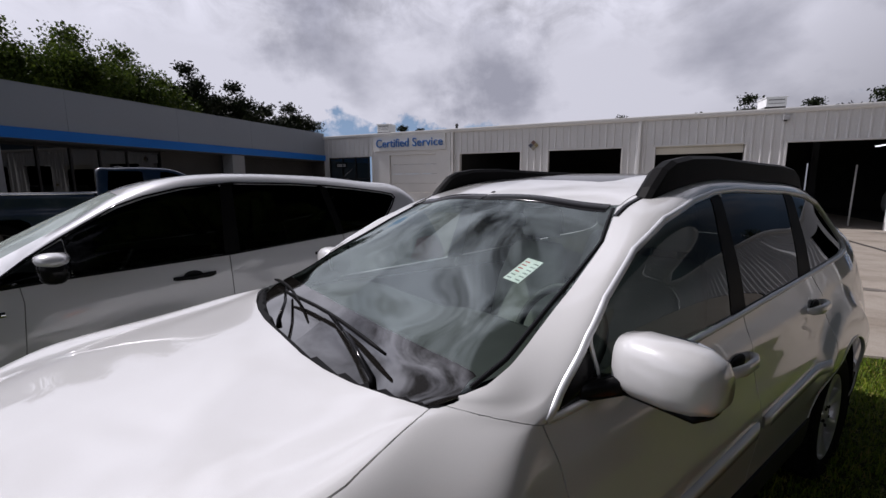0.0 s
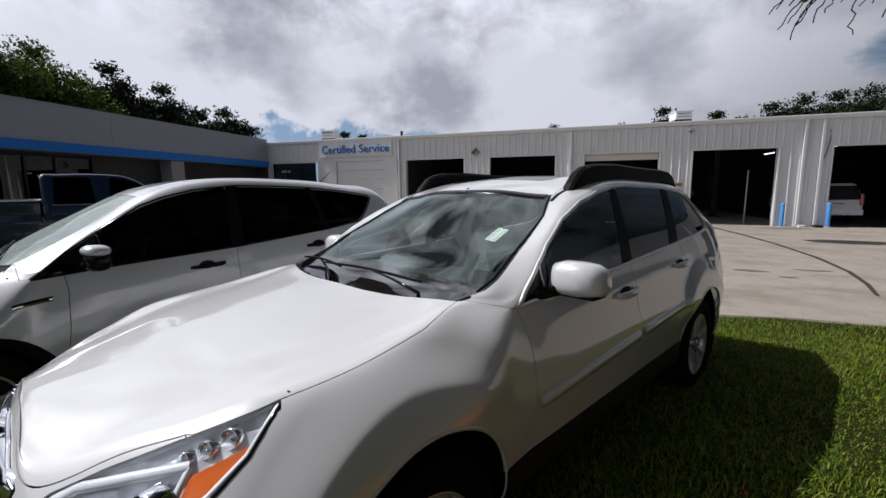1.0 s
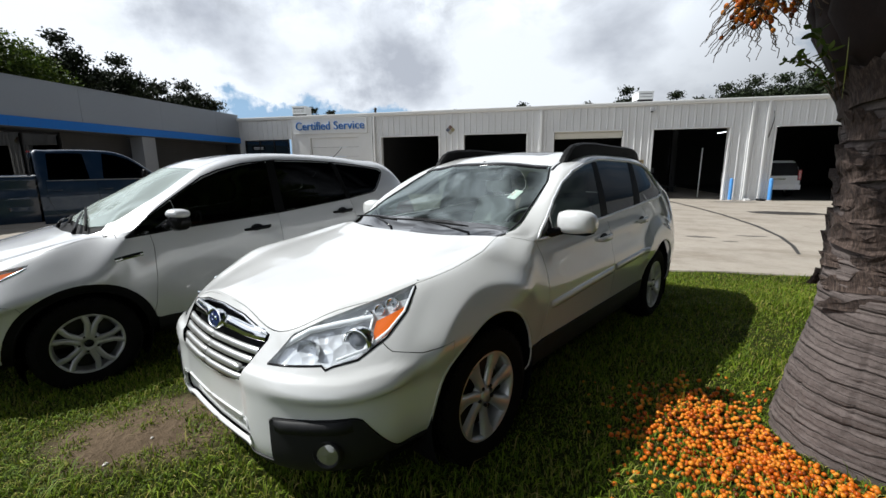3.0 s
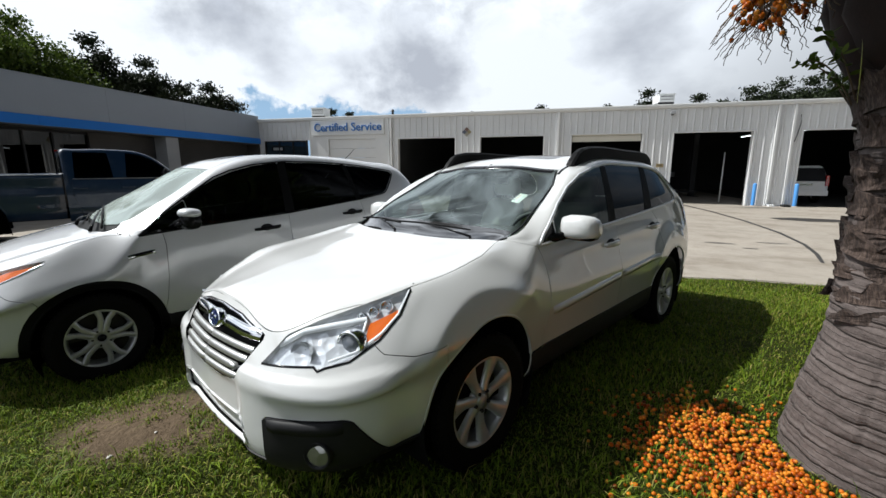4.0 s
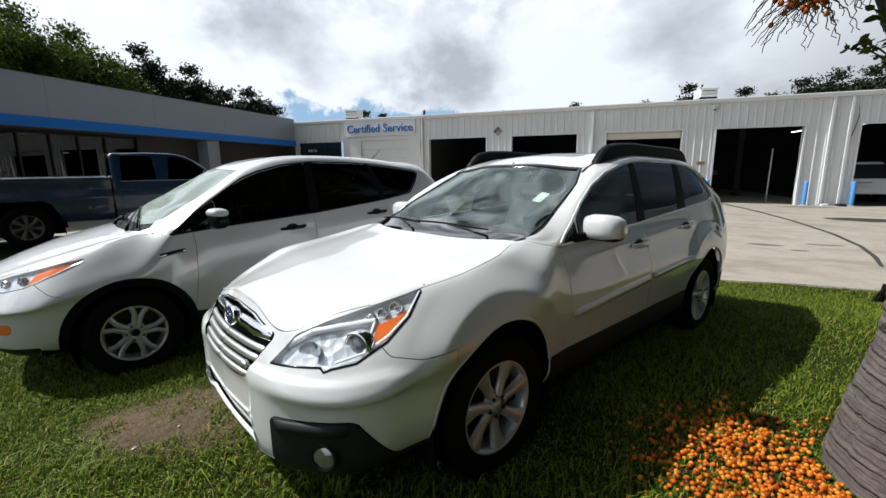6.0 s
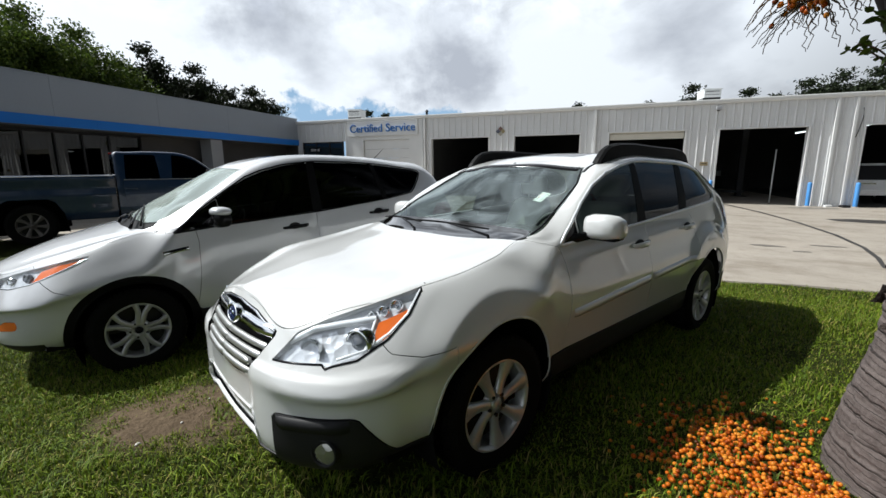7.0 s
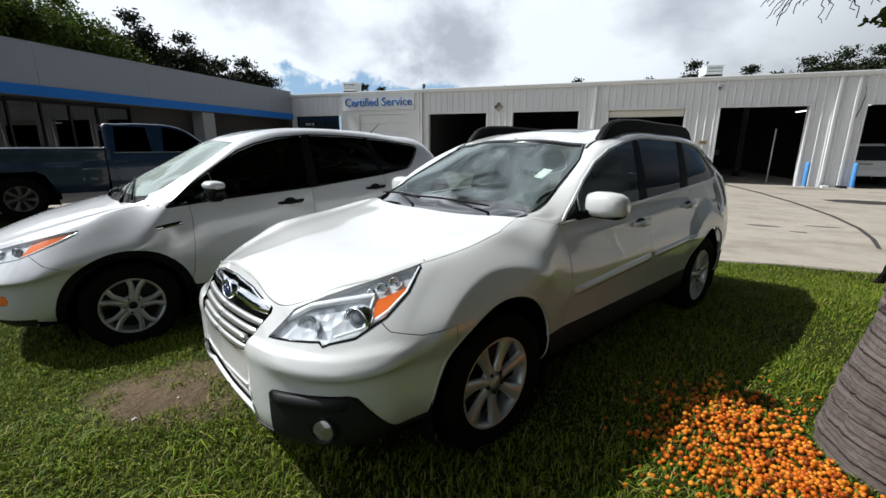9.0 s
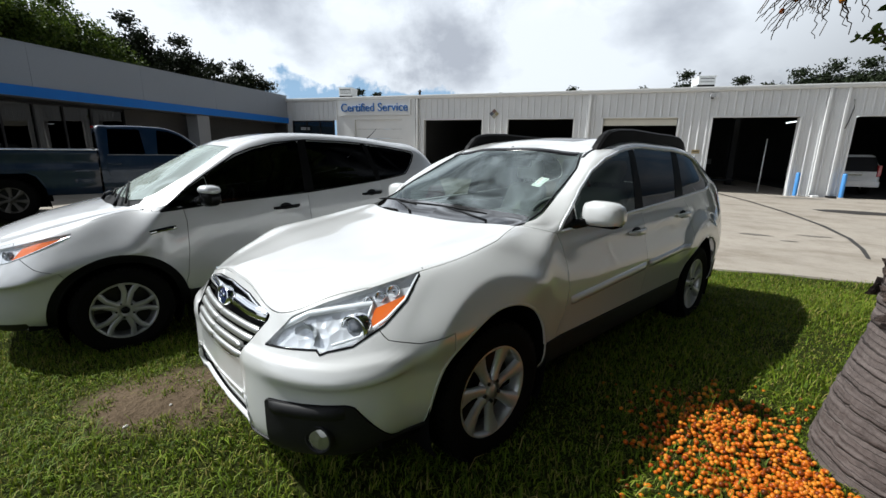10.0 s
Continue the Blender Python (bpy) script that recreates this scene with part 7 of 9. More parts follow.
def build_suv():
    car = thing("suv", "silver compact SUV with dark tinted windows on the grass", "car", SUV)
    s = suv_skin()
    R = 0.388

    def ring(r, cx):
        return [(cx + r * math.cos(2 * math.pi * k / 40), 0.338 + r * math.sin(2 * math.pi * k / 40)) for k in range(40)]

    low = lambda c, u, l: (l < 4.2)
    s.cut("hole", ring(R, 0.0), "S", low)
    s.cut("hole", ring(R, 2.69), "S", low)
    s.cut("arch_front", ring(0.452, 0.0), "S", lambda c, u, l: (l < 4.2) & (c[:, 0] > -0.46))
    s.cut("arch_rear", ring(0.440, 2.69), "S", low)
    s.cut("windshield", [(0.12, 0.05), (0.125, -0.25), (0.16, -0.48), (0.22, -0.62), (0.29, -0.662), (0.94, -0.555), (0.90, -0.30), (0.87, 0.05)], "T", lambda c, u, l: (l > 6.4) & (c[:, 2] > 1.05))
    s.cut("cowl", [(0.015, 0.05), (0.02, -0.25), (0.06, -0.48), (0.125, -0.64), (0.20, -0.68), (0.24, -0.64), (0.2, 0.05)], "T", lambda c, u, l: l > 5.0)
    side = lambda c, u, l: (l > 4.0) & (l < 7.05)
    s.cut("sail", [(0.30, 1.085), (0.50, 1.235), (0.66, 1.345), (0.70, 1.130)], "S", side)
    s.cut("glass_front", [(0.705, 1.130), (0.665, 1.350), (0.80, 1.445), (0.94, 1.525), (1.10, 1.590), (1.30, 1.643), (1.54, 1.678), (1.52, 1.198)], "S", side)
    s.cut("pillar_b", [(1.52, 1.194), (1.54, 1.680), (1.62, 1.684), (1.62, 1.204)], "S", side)
    s.cut("glass_rear", [(1.62, 1.208), (1.62, 1.683), (2.05, 1.682), (2.28, 1.674), (2.36, 1.290)], "S", side)
    s.cut("pillar_c", [(2.36, 1.286), (2.28, 1.676), (2.34, 1.670), (2.42, 1.296)], "S", side)
    s.cut("glass_quarter", [(2.42, 1.302), (2.34, 1.668), (2.60, 1.648), (2.85, 1.618), (2.945, 1.600), (2.960, 1.578), (2.90, 1.50), (2.80, 1.395), (2.755, 1.362), (2.70, 1.350)], "S", side)
    front = lambda c, u, l: (l < 5.0) & (c[:, 0] < -0.1)
    s.cut("amber", [(0.115, 0.792), (0.20, 0.822), (0.305, 0.878), (0.395, 0.938), (0.24, 0.905), (0.14, 0.868)], "C", front)
    s.cut("lamp", [(-0.215, 0.742), (-0.20, 0.800), (-0.06, 0.842), (0.14, 0.892), (0.30, 0.935), (0.405, 0.955), (0.395, 0.938), (0.305, 0.878), (0.20, 0.822), (0.115, 0.785), (-0.05, 0.748)], "C", front)
    s.cut("upper_grille", [(0.05, 0.80), (-0.32, 0.785), (-0.42, 0.775), (-0.40, 0.735), (0.05, 0.725)], "F", front)
    s.cut("lower_grille", [(0.05, 0.66), (-0.40, 0.66), (-0.56, 0.60), (-0.60, 0.53), (-0.50, 0.45), (0.05, 0.42)], "F", front)
    s.cut("fog_reflector", [(-0.16, 0.44), (0.02, 0.458), (0.048, 0.49), (0.03, 0.525), (-0.06, 0.52), (-0.15, 0.48)], "C", front)
    s.cut("chin", [(-1.0, 0.335), (0.3, 0.345), (0.3, 0.05), (-1.0, 0.05)], "C", lambda c, u, l: (l < 4.0) & (c[:, 0] < -0.55))
    s.cut("hood", None, "T", lambda c, u, l: (l > 5.0) & (c[:, 0] < 0.19))
    s.cut("front_bumper", [(-0.9, 0.05), (-0.9, 1.0), (-0.1, 1.0), (0.18, 0.80), (0.30, 0.735), (0.42, 0.70), (0.42, 0.05)], "C", lambda c, u, l: (l < 5.0) & (c[:, 0] < -0.25))
    s.cut("rocker", [(0.30, 0.0), (0.30, 0.42), (2.45, 0.42), (2.45, 0.0)], "S", lambda c, u, l: l < 4)
    s.cut("front_fender", [(-1.0, 0.3), (-1.0, 1.3), (0.22, 1.3), (0.26, 1.08), (0.47, 1.098), (0.485, 1.0), (0.475, 0.75), (0.45, 0.55), (0.41, 0.42), (0.3, 0.3)], "S", lambda c, u, l: (l < 8.0) & (c[:, 0] < 0.5))
    s.cut("front_door", [(0.41, 0.42), (0.45, 0.55), (0.475, 0.75), (0.485, 1.0), (0.47, 1.096), (1.55, 1.192), (1.56, 0.9), (1.57, 0.42)], "S", lambda c, u, l: l < 4.2)
    s.cut("rear_door", [(1.57, 0.42), (1.56, 0.9), (1.55, 1.192), (2.40, 1.290), (2.46, 1.1), (2.42, 0.85), (2.30, 0.6), (2.25, 0.42)], "S", lambda c, u, l: l < 4.2)
    s.cut("tail_lamp", [(3.05, 1.02), (3.15, 1.20), (3.4, 1.22), (3.7, 1.1), (3.7, 0.95), (3.3, 0.95)], "S", lambda c, u, l: (l < 5) & (c[:, 1] < -0.5))
    s.cut("roof", None, "T", lambda c, u, l: (l > 8.0) & (c[:, 0] > 0.8) & (c[:, 0] < 3.2))
    s.cut("body_side", None, "S", lambda c, u, l: (c[:, 0] > 0.15) & (l < 8.05))
    s.cut("tailgate", None, "S", None)
    P = M["silver"]
    for nm in ("hood", "roof", "front_bumper", "tailgate"):
        s.make(nm, [nm], P, car, both=True)
    s.make("windshield", ["windshield"], M["pale_glass"], car, "pale windshield with a milky film in place of mirrored sky", both=True, gap=0, flange=0, sink=0.003)
    s.make("cowl", ["cowl"], M["black_plastic"], car, both=True, gap=0, sink=0.012)
    s.make("chin_guard", ["chin"], M["cladding"], car, both=True, gap=0.001, sink=0.004)
    for nm, key in (("upper_grille", "black_plastic"), ("lower_grille", "black_plastic")):
        g = s.make(nm, [nm], M[key], car, both=True, gap=0, flange=-0.04, sink=0.04)
        zs = (0.745, 0.775) if nm == "upper_grille" else (0.48, 0.54, 0.60)
        for z in zs:
            for half in (1, -1):
                V, F = s.strip([(-0.001, z), (-0.2, z), (-0.38, z)], "F", 0.024, 0.004)
                V = [tuple(Vector(q) + Vector((0.015, 0, 0))) for q in V]
                if half < 0:
                    V, F = mirror_y(V, F)
                raw("grille_bar", V, F, M["chrome"] if nm == "upper_grille" else M["cladding"], g, smooth=True)
    for right in (False, True):
        k = dict(right=right)
        sg = 1 if right else -1
        s.make("body_side", ["body_side"], P, car, **k)
        s.make("front_fender", ["front_fender"], P, car, **k)
        s.make("rocker_cladding", ["rocker"], M["cladding"], car, sink=-0.004, **k)
        for nm in ("arch_front", "arch_rear"):
            s.make("arch_cladding", [nm], M["black_plastic"], car, "black plastic wheel arch moulding", gap=0.001, flange=0.012, sink=0.002, **k)
        fd = s.make("front_door", ["front_door"], P, car, **k)
        rd = s.make("rear_door", ["rear_door"], P, car, **k)
        s.make("side_window", ["glass_front"], M["privacy"], fd, gap=0, flange=0, sink=0.005, **k)
        s.make("mirror_sail", ["sail"], M["privacy"], fd, gap=0, flange=0.0, sink=0.004, **k)
        s.make("pillar_trim", ["pillar_b"], M["black_plastic"], car, gap=0, flange=0.004, sink=0.004, **k)
        s.make("side_window", ["glass_rear"], M["privacy"], rd, gap=0, flange=0, sink=0.005, **k)
        s.make("pillar_trim", ["pillar_c"], M["black_plastic"], car, gap=0, flange=0.004, sink=0.004, **k)
        s.make("quarter_window", ["glass_quarter"], M["privacy"], car, gap=0, flange=0, sink=0.005, **k)
        s.make("tail_lamp", ["tail_lamp"], M["red_lens"], car, gap=0.001, flange=0.01, **k)
        lamp = s.make("head_lamp", ["lamp", "amber"], M["reflector"], car, "long clear head lamp with amber tip", gap=0.0, flange=-0.016, sink=0.022, **k)
        s.make("lens", ["lamp"], M["lamp_glass"], lamp, gap=0.001, flange=0.0, sink=-0.001, **k)
        s.make("amber_corner", ["amber"], M["orange_lens"], lamp, "amber lamp tip", gap=0.003, flange=0.01, sink=0.008, **k)
        for a, b, r in ((-0.10, 0.785, 0.032), (0.045, 0.815, 0.034)):
            p, n = s.on(a, b, "C")
            fw = Vector((-0.9, -0.42, 0.0)).normalized()
            mt = Matrix.Translation(Vector(p) - Vector(n) * 0.024) @ fw.to_track_quat("Z", "Y").to_matrix().to_4x4()
            if right:
                mt = Matrix.Diagonal((1, -1, 1, 1)) @ mt
            part("projector", lathe(bmesh.new(), [(r + 0.012, -0.02), (r + 0.012, 0.01), (r, 0.014), (r, -0.002), (r * 0.7, 0.012), (0.001, 0.02)], 24, mt), M["bulb"] if a > 0 else M["chrome"], lamp, smooth=True)
        V, F = s.strip([(-0.215, 0.74), (-0.05, 0.745), (0.115, 0.782), (0.20, 0.818), (0.305, 0.874), (0.40, 0.938)], "C", 0.010, 0.003)
        if right:
            V, F = mirror_y(V, F)
        raw("lamp_seal", V, F, M["chrome"], lamp, smooth=True)
        s.make("fog_reflector", ["fog_reflector"], M["orange_lens"], car, "amber side reflector in the bumper", gap=0.001, flange=0.008, sink=-0.001, **k)
        # thin black seal under and over the side glass
        line = [(0.31, 1.080), (0.70, 1.122), (1.57, 1.192), (2.40, 1.290), (2.70, 1.340), (2.77, 1.356), (2.815, 1.395), (2.915, 1.50), (2.972, 1.582), (2.95, 1.609), (2.85, 1.628), (2.60, 1.658), (2.34, 1.680), (2.05, 1.692), (1.62, 1.693), (1.30, 1.654), (1.08, 1.596), (0.93, 1.536), (0.66, 1.358), (0.50, 1.245), (0.31, 1.080)]
        V, F = s.strip(line, "S", 0.016, 0.003)
        if right:
            V, F = mirror_y(V, F)
        raw("window_seal", V, F, M["gloss_black"], car, smooth=True)
        for cx in (0.0, 2.69):
            arc = [(cx + (R + 0.010) * math.cos(radians(a)), 0.338 + (R + 0.010) * math.sin(radians(a))) for a in range(-8, 191, 6)]
            V, F = s.strip(arc, "S", 0.012, 0.0025)
            if right:
                V, F = mirror_y(V, F)
            raw("arch_lip", V, F, M["black_plastic"], car, smooth=True)
            bm = bmesh.new()
            n = 28
            rows = []
            for q in range(n + 1):
                a = radians(-30 + 240 * q / n)
                rows.append([bm.verts.new((cx + (R + 0.012) * math.cos(a), sg * yy, 0.338 + (R + 0.012) * math.sin(a))) for yy in (0.895, 0.56)])
            cen = bm.verts.new((cx, sg * 0.56, 0.338))
            for r0, r1 in zip(rows, rows[1:]):
                bm.faces.new((r0[0], r1[0], r1[1], r0[1]))
                bm.faces.new((r0[1], r1[1], cen))
            part("wheel_liner", bm, M["liner"], car)
            wheel(car, cx, sg * 0.785, 0.335, sg, 0.345, 0.222, 0.225, "cover")
        # chrome-rimmed vent on the fender
        V, F = s.strip([(0.215, 0.928), (0.30, 0.940), (0.405, 0.952)], "S", 0.034, 0.006)
        if right:
            V, F = mirror_y(V, F)
        vent = raw("fender_vent", V, F, M["chrome"], car, "chrome fender vent", smooth=True)
        V, F = s.strip([(0.245, 0.934), (0.31, 0.943), (0.395, 0.952)], "S", 0.020, 0.009)
        if right:
            V, F = mirror_y(V, F)
        raw("vent_slot", V, F, M["gloss_black"], vent, smooth=True)
        for door, hx, hz in ((fd, 1.325, 1.062), (rd, 2.285, 1.155)):
            p, n = s.on(hx, hz, "S")
            bm = bmesh.new()
            blob(bm, [((hx - 0.125, p.y + 0.003, hz - 0.008), (0, 0.012, 0), (0, 0, 0.010)), ((hx - 0.10, p.y - 0.020, hz - 0.006), (0, 0.012, 0), (0, 0, 0.014)), ((hx - 0.02, p.y - 0.036, hz), (0, 0.010, 0), (0, 0, 0.016)), ((hx + 0.09, p.y - 0.030, hz + 0.007), (0, 0.012, 0), (0, 0, 0.018)), ((hx + 0.13, p.y + 0.003, hz + 0.010), (0, 0.012, 0), (0, 0, 0.014))], 14, 2.6)
            if right:
                bmesh.ops.scale(bm, vec=(1, -1, 1), verts=bm.verts)
                bmesh.ops.reverse_faces(bm, faces=bm.faces)
            part("door_handle", bm, M["gloss_black"], door, "black door handle", smooth=True)
            bm = bmesh.new()
            bmesh.ops.create_uvsphere(bm, u_segments=18, v_segments=10, radius=1, matrix=Matrix.Translation((hx - 0.005, sg * (abs(p.y) - 0.001), hz)) @ Matrix.Diagonal((0.062, 0.006, 0.040, 1)))
            part("handle_recess", bm, M["cladding"], door, smooth=True)
        # mirror: silver cap over a black body
        sc = (1, -1, 1)
        bm = bmesh.new()
        cx, cy, cz = 0.635, -0.985, 1.200
        blob(bm, [((cx + dx, cy - q, cz + dz), (a, 0, 0), (0, 0, b)) for q, a, b, dx, dz in ((-0.10, 0.04, 0.05, 0.02, -0.01), (-0.07, 0.062, 0.078, 0.01, 0), (0.0, 0.074, 0.088, 0, 0), (0.07, 0.066, 0.078, 0.01, 0), (0.105, 0.04, 0.05, 0.02, -0.01))], 20, 2.6)
        blob(bm, [((0.60, -0.85, 1.145), (0.05, 0, 0), (0, 0, 0.03)), ((0.60, -0.93, 1.155), (0.04, 0, 0), (0, 0, 0.025))], 12, 2.6)
        cap = bmesh.new()
        blob(cap, [((cx + dx - 0.004, cy - q, cz + dz + 0.052), (a, 0, 0), (0, 0, b * 0.66)) for q, a, b, dx, dz in ((-0.102, 0.042, 0.030, 0.02, -0.006), (-0.07, 0.066, 0.052, 0.01, 0), (0.0, 0.078, 0.060, 0, 0), (0.07, 0.070, 0.052, 0.01, 0), (0.108, 0.042, 0.030, 0.02, -0.006))], 20, 2.4)
        if right:
            for b in (bm, cap):
                bmesh.ops.scale(b, vec=sc, verts=b.verts)
                bmesh.ops.reverse_faces(b, faces=b.faces)
        mir = part("door_mirror", bm, M["gloss_black"], car, "black door mirror with silver cap", smooth=True)
        part("mirror_cap", cap, P, mir, smooth=True)
    # wipers, antenna
    for piv, tip in (((0.055, -0.50), (0.20, -0.02)), ((0.02, -0.04), (0.17, 0.46))):
        def at(x, y, lift):
            p, n = s.on(x, -abs(y), "T")
            return Vector((p.x, y, p.z + lift))
        bm = bmesh.new()
        tube_along(bm, [at(piv[0], piv[1], 0.005), at(piv[0] + 0.02, piv[1] + 0.03, 0.035), at((piv[0] + tip[0]) / 2, (piv[1] + tip[1]) / 2, 0.03), at(tip[0], tip[1], 0.015)], [0.014, 0.012, 0.009, 0.006], 8)
        wp = part("wiper", bm, M["gloss_black"], car, "black windshield wiper", smooth=True)
        bm = bmesh.new()
        tube_along(bm, [at(piv[0] + 0.07, piv[1] - 0.06, 0.014), at((piv[0] + tip[0]) / 2 + 0.05, (piv[1] + tip[1]) / 2, 0.016), at(tip[0] + 0.04, tip[1] + 0.12, 0.014)], 0.009, 6)
        part("blade", bm, M["black_plastic"], wp, smooth=True)
    bm = bmesh.new()
    p, n = s.on(2.78, -0.02, "T")
    blob(bm, [((2.72, 0, p.z + 0.012), (0, 0.03, 0), (0, 0, 0.006)), ((2.78, 0, p.z + 0.015), (0, 0.038, 0), (0, 0, 0.016)), ((2.86, 0, p.z + 0.012), (0, 0.025, 0), (0, 0, 0.010))], 12, 2.4)
    an = part("antenna", bm, M["gloss_black"], car, "short black roof antenna", smooth=True)
    bm = bmesh.new()
    tube_along(bm, [(2.76, 0, p.z + 0.02), (2.86, 0, p.z + 0.10), (2.93, 0, p.z + 0.17)], [0.006, 0.004, 0.002], 6)
    part("mast", bm, M["gloss_black"], an, smooth=True)
    # inside
    boxed("floor_pan", (-0.55, -0.80, 0.28), (3.4, 0.80, 0.32), M["liner"], car)
    boxed("engine_bay", (-0.70, -0.52, 0.32), (0.12, 0.52, 0.70), M["liner"], car)
    boxed("firewall", (0.20, -0.76, 0.3), (0.24, 0.76, 1.1), M["liner"], car)
    boxed("door_card", (0.45, -0.82, 0.4), (2.4, -0.79, 1.08), M["dash"], car)
    boxed("door_card", (0.45, 0.79, 0.4), (2.4, 0.82, 1.08), M["dash"], car)
    bm = bmesh.new()
    rows = [[bm.verts.new((x, yy, z)) for yy in (-0.66, -0.4, 0, 0.4, 0.66)] for x, z in ((0.18, 1.13), (0.45, 1.15), (0.72, 1.13), (0.80, 1.05), (0.76, 0.7))]
    for r0, r1 in zip(rows, rows[1:]):
        for q in range(4):
            bm.faces.new((r0[q], r0[q + 1], r1[q + 1], r1[q]))
    part("dashboard", bm, M["dash"], car, smooth=True)
    steering_wheel(car, 0.92, -0.37, 1.04, M["dash"])
    for yy in (-0.38, 0.38):
        seat(car, 1.40, yy, 0.68, M["dark_seat"])
        seat(car, 2.30, yy, 0.70, M["dark_seat"])
    boxed("cargo_cover", (2.6, -0.7, 0.95), (3.3, 0.7, 0.98), M["dash"], car)
    bm = bmesh.new()
    rows = [[bm.verts.new((x, yy, z)) for yy in (-0.52, 0, 0.52)] for x, z in ((1.0, 1.60), (1.5, 1.67), (2.2, 1.66), (3.0, 1.58))]
    for r0, r1 in zip(rows, rows[1:]):
        for q in range(2):
            bm.faces.new((r0[q], r0[q + 1], r1[q + 1], r1[q]))
    part("headliner", bm, M["headliner"], car, smooth=True)


build_suv()

# ---- dark blue crew-cab pickup, nose towards the workshop ----
PICKUP = Matrix.Translation((6.73, 8.99, 0.0)) @ Matrix.Rotation(radians(149.5), 4, "Z")


def pickup_skins():
    def hood(x, w, seam, c):
        return [(x, -(w - 0.10), 0.40), (x, -(w - 0.02), 0.52), (x, -w, 0.78), (x, -w + 0.005, 0.98), (x, -(w - 0.05), seam - 0.06), (x, -(w - 0.13), seam), (x, -(w - 0.17), seam + 0.012), (x, -(w - 0.22), seam + 0.02), (x, -0.5, c - 0.02), (x, -0.25, c - 0.005), (x, 0, c)]

    st = [[(p[0], p[1] * 0.94, 0.40 + (p[2] - 0.40) * 0.93) for p in hood(-0.97, 0.93, 1.06, 1.09)], hood(-0.90, 0.965, 1.10, 1.14), hood(-0.55, 0.99, 1.15, 1.20), hood(-0.10, 0.99, 1.18, 1.23)]
    for x, belt, top, edge, cz in (
            (0.06, (-0.93, 1.215), (-0.875, 1.235), (-0.80, 1.245), 1.27),
            (0.30, (-0.935, 1.220), (-0.83, 1.43), (-0.74, 1.46), 1.50),
            (0.55, (-0.94, 1.222), (-0.775, 1.635), (-0.68, 1.67), 1.71),
            (0.82, (-0.94, 1.225), (-0.735, 1.755), (-0.64, 1.80), 1.83),
            (1.20, (-0.94, 1.228), (-0.720, 1.790), (-0.63, 1.842), 1.87),
            (1.65, (-0.94, 1.230), (-0.720, 1.792), (-0.63, 1.845), 1.872),
            (2.02, (-0.94, 1.232), (-0.725, 1.785), (-0.63, 1.838), 1.862),
            (2.10, (-0.938, 1.232), (-0.727, 1.775), (-0.63, 1.825), 1.845),
            (2.13, (-0.925, 1.232), (-0.72, 1.750), (-0.62, 1.79), 1.81)):
        r = [(x, -0.89, 0.40), (x, -0.97, 0.52), (x, -0.99, 0.78), (x, -0.985, 1.02), (x, *belt)]
        for k in (0.34, 0.7, 1.0):
            r.append((x, belt[0] + (top[0] - belt[0]) * k - 0.012 * math.sin(math.pi * k), belt[1] + (top[1] - belt[1]) * k))
        r += [(x, *edge), (x, edge[0] * 0.5, cz - (cz - edge[1]) * 0.3), (x, 0, cz)]
        st.append(r)
    cab = Skin(st, 0.045)
    bed = []
    for x, w in ((2.165, 0.975), (2.20, 0.99), (3.0, 0.99), (3.65, 0.995), (4.4, 0.99), (4.80, 0.985), (4.83, 0.97)):
        bed.append([(x, -(w - 0.09), 0.46), (x, -(w - 0.015), 0.58), (x, -w, 0.80), (x, -w + 0.004, 1.02), (x, -(w - 0.022), 1.06), (x, -(w - 0.012), 1.335), (x, -(w - 0.05), 1.345), (x, -(w - 0.08), 1.30), (x, -(w - 0.09), 0.95), (x, -0.45, 0.90), (x, 0, 0.90)])
    return cab, Skin(bed, 0.045)


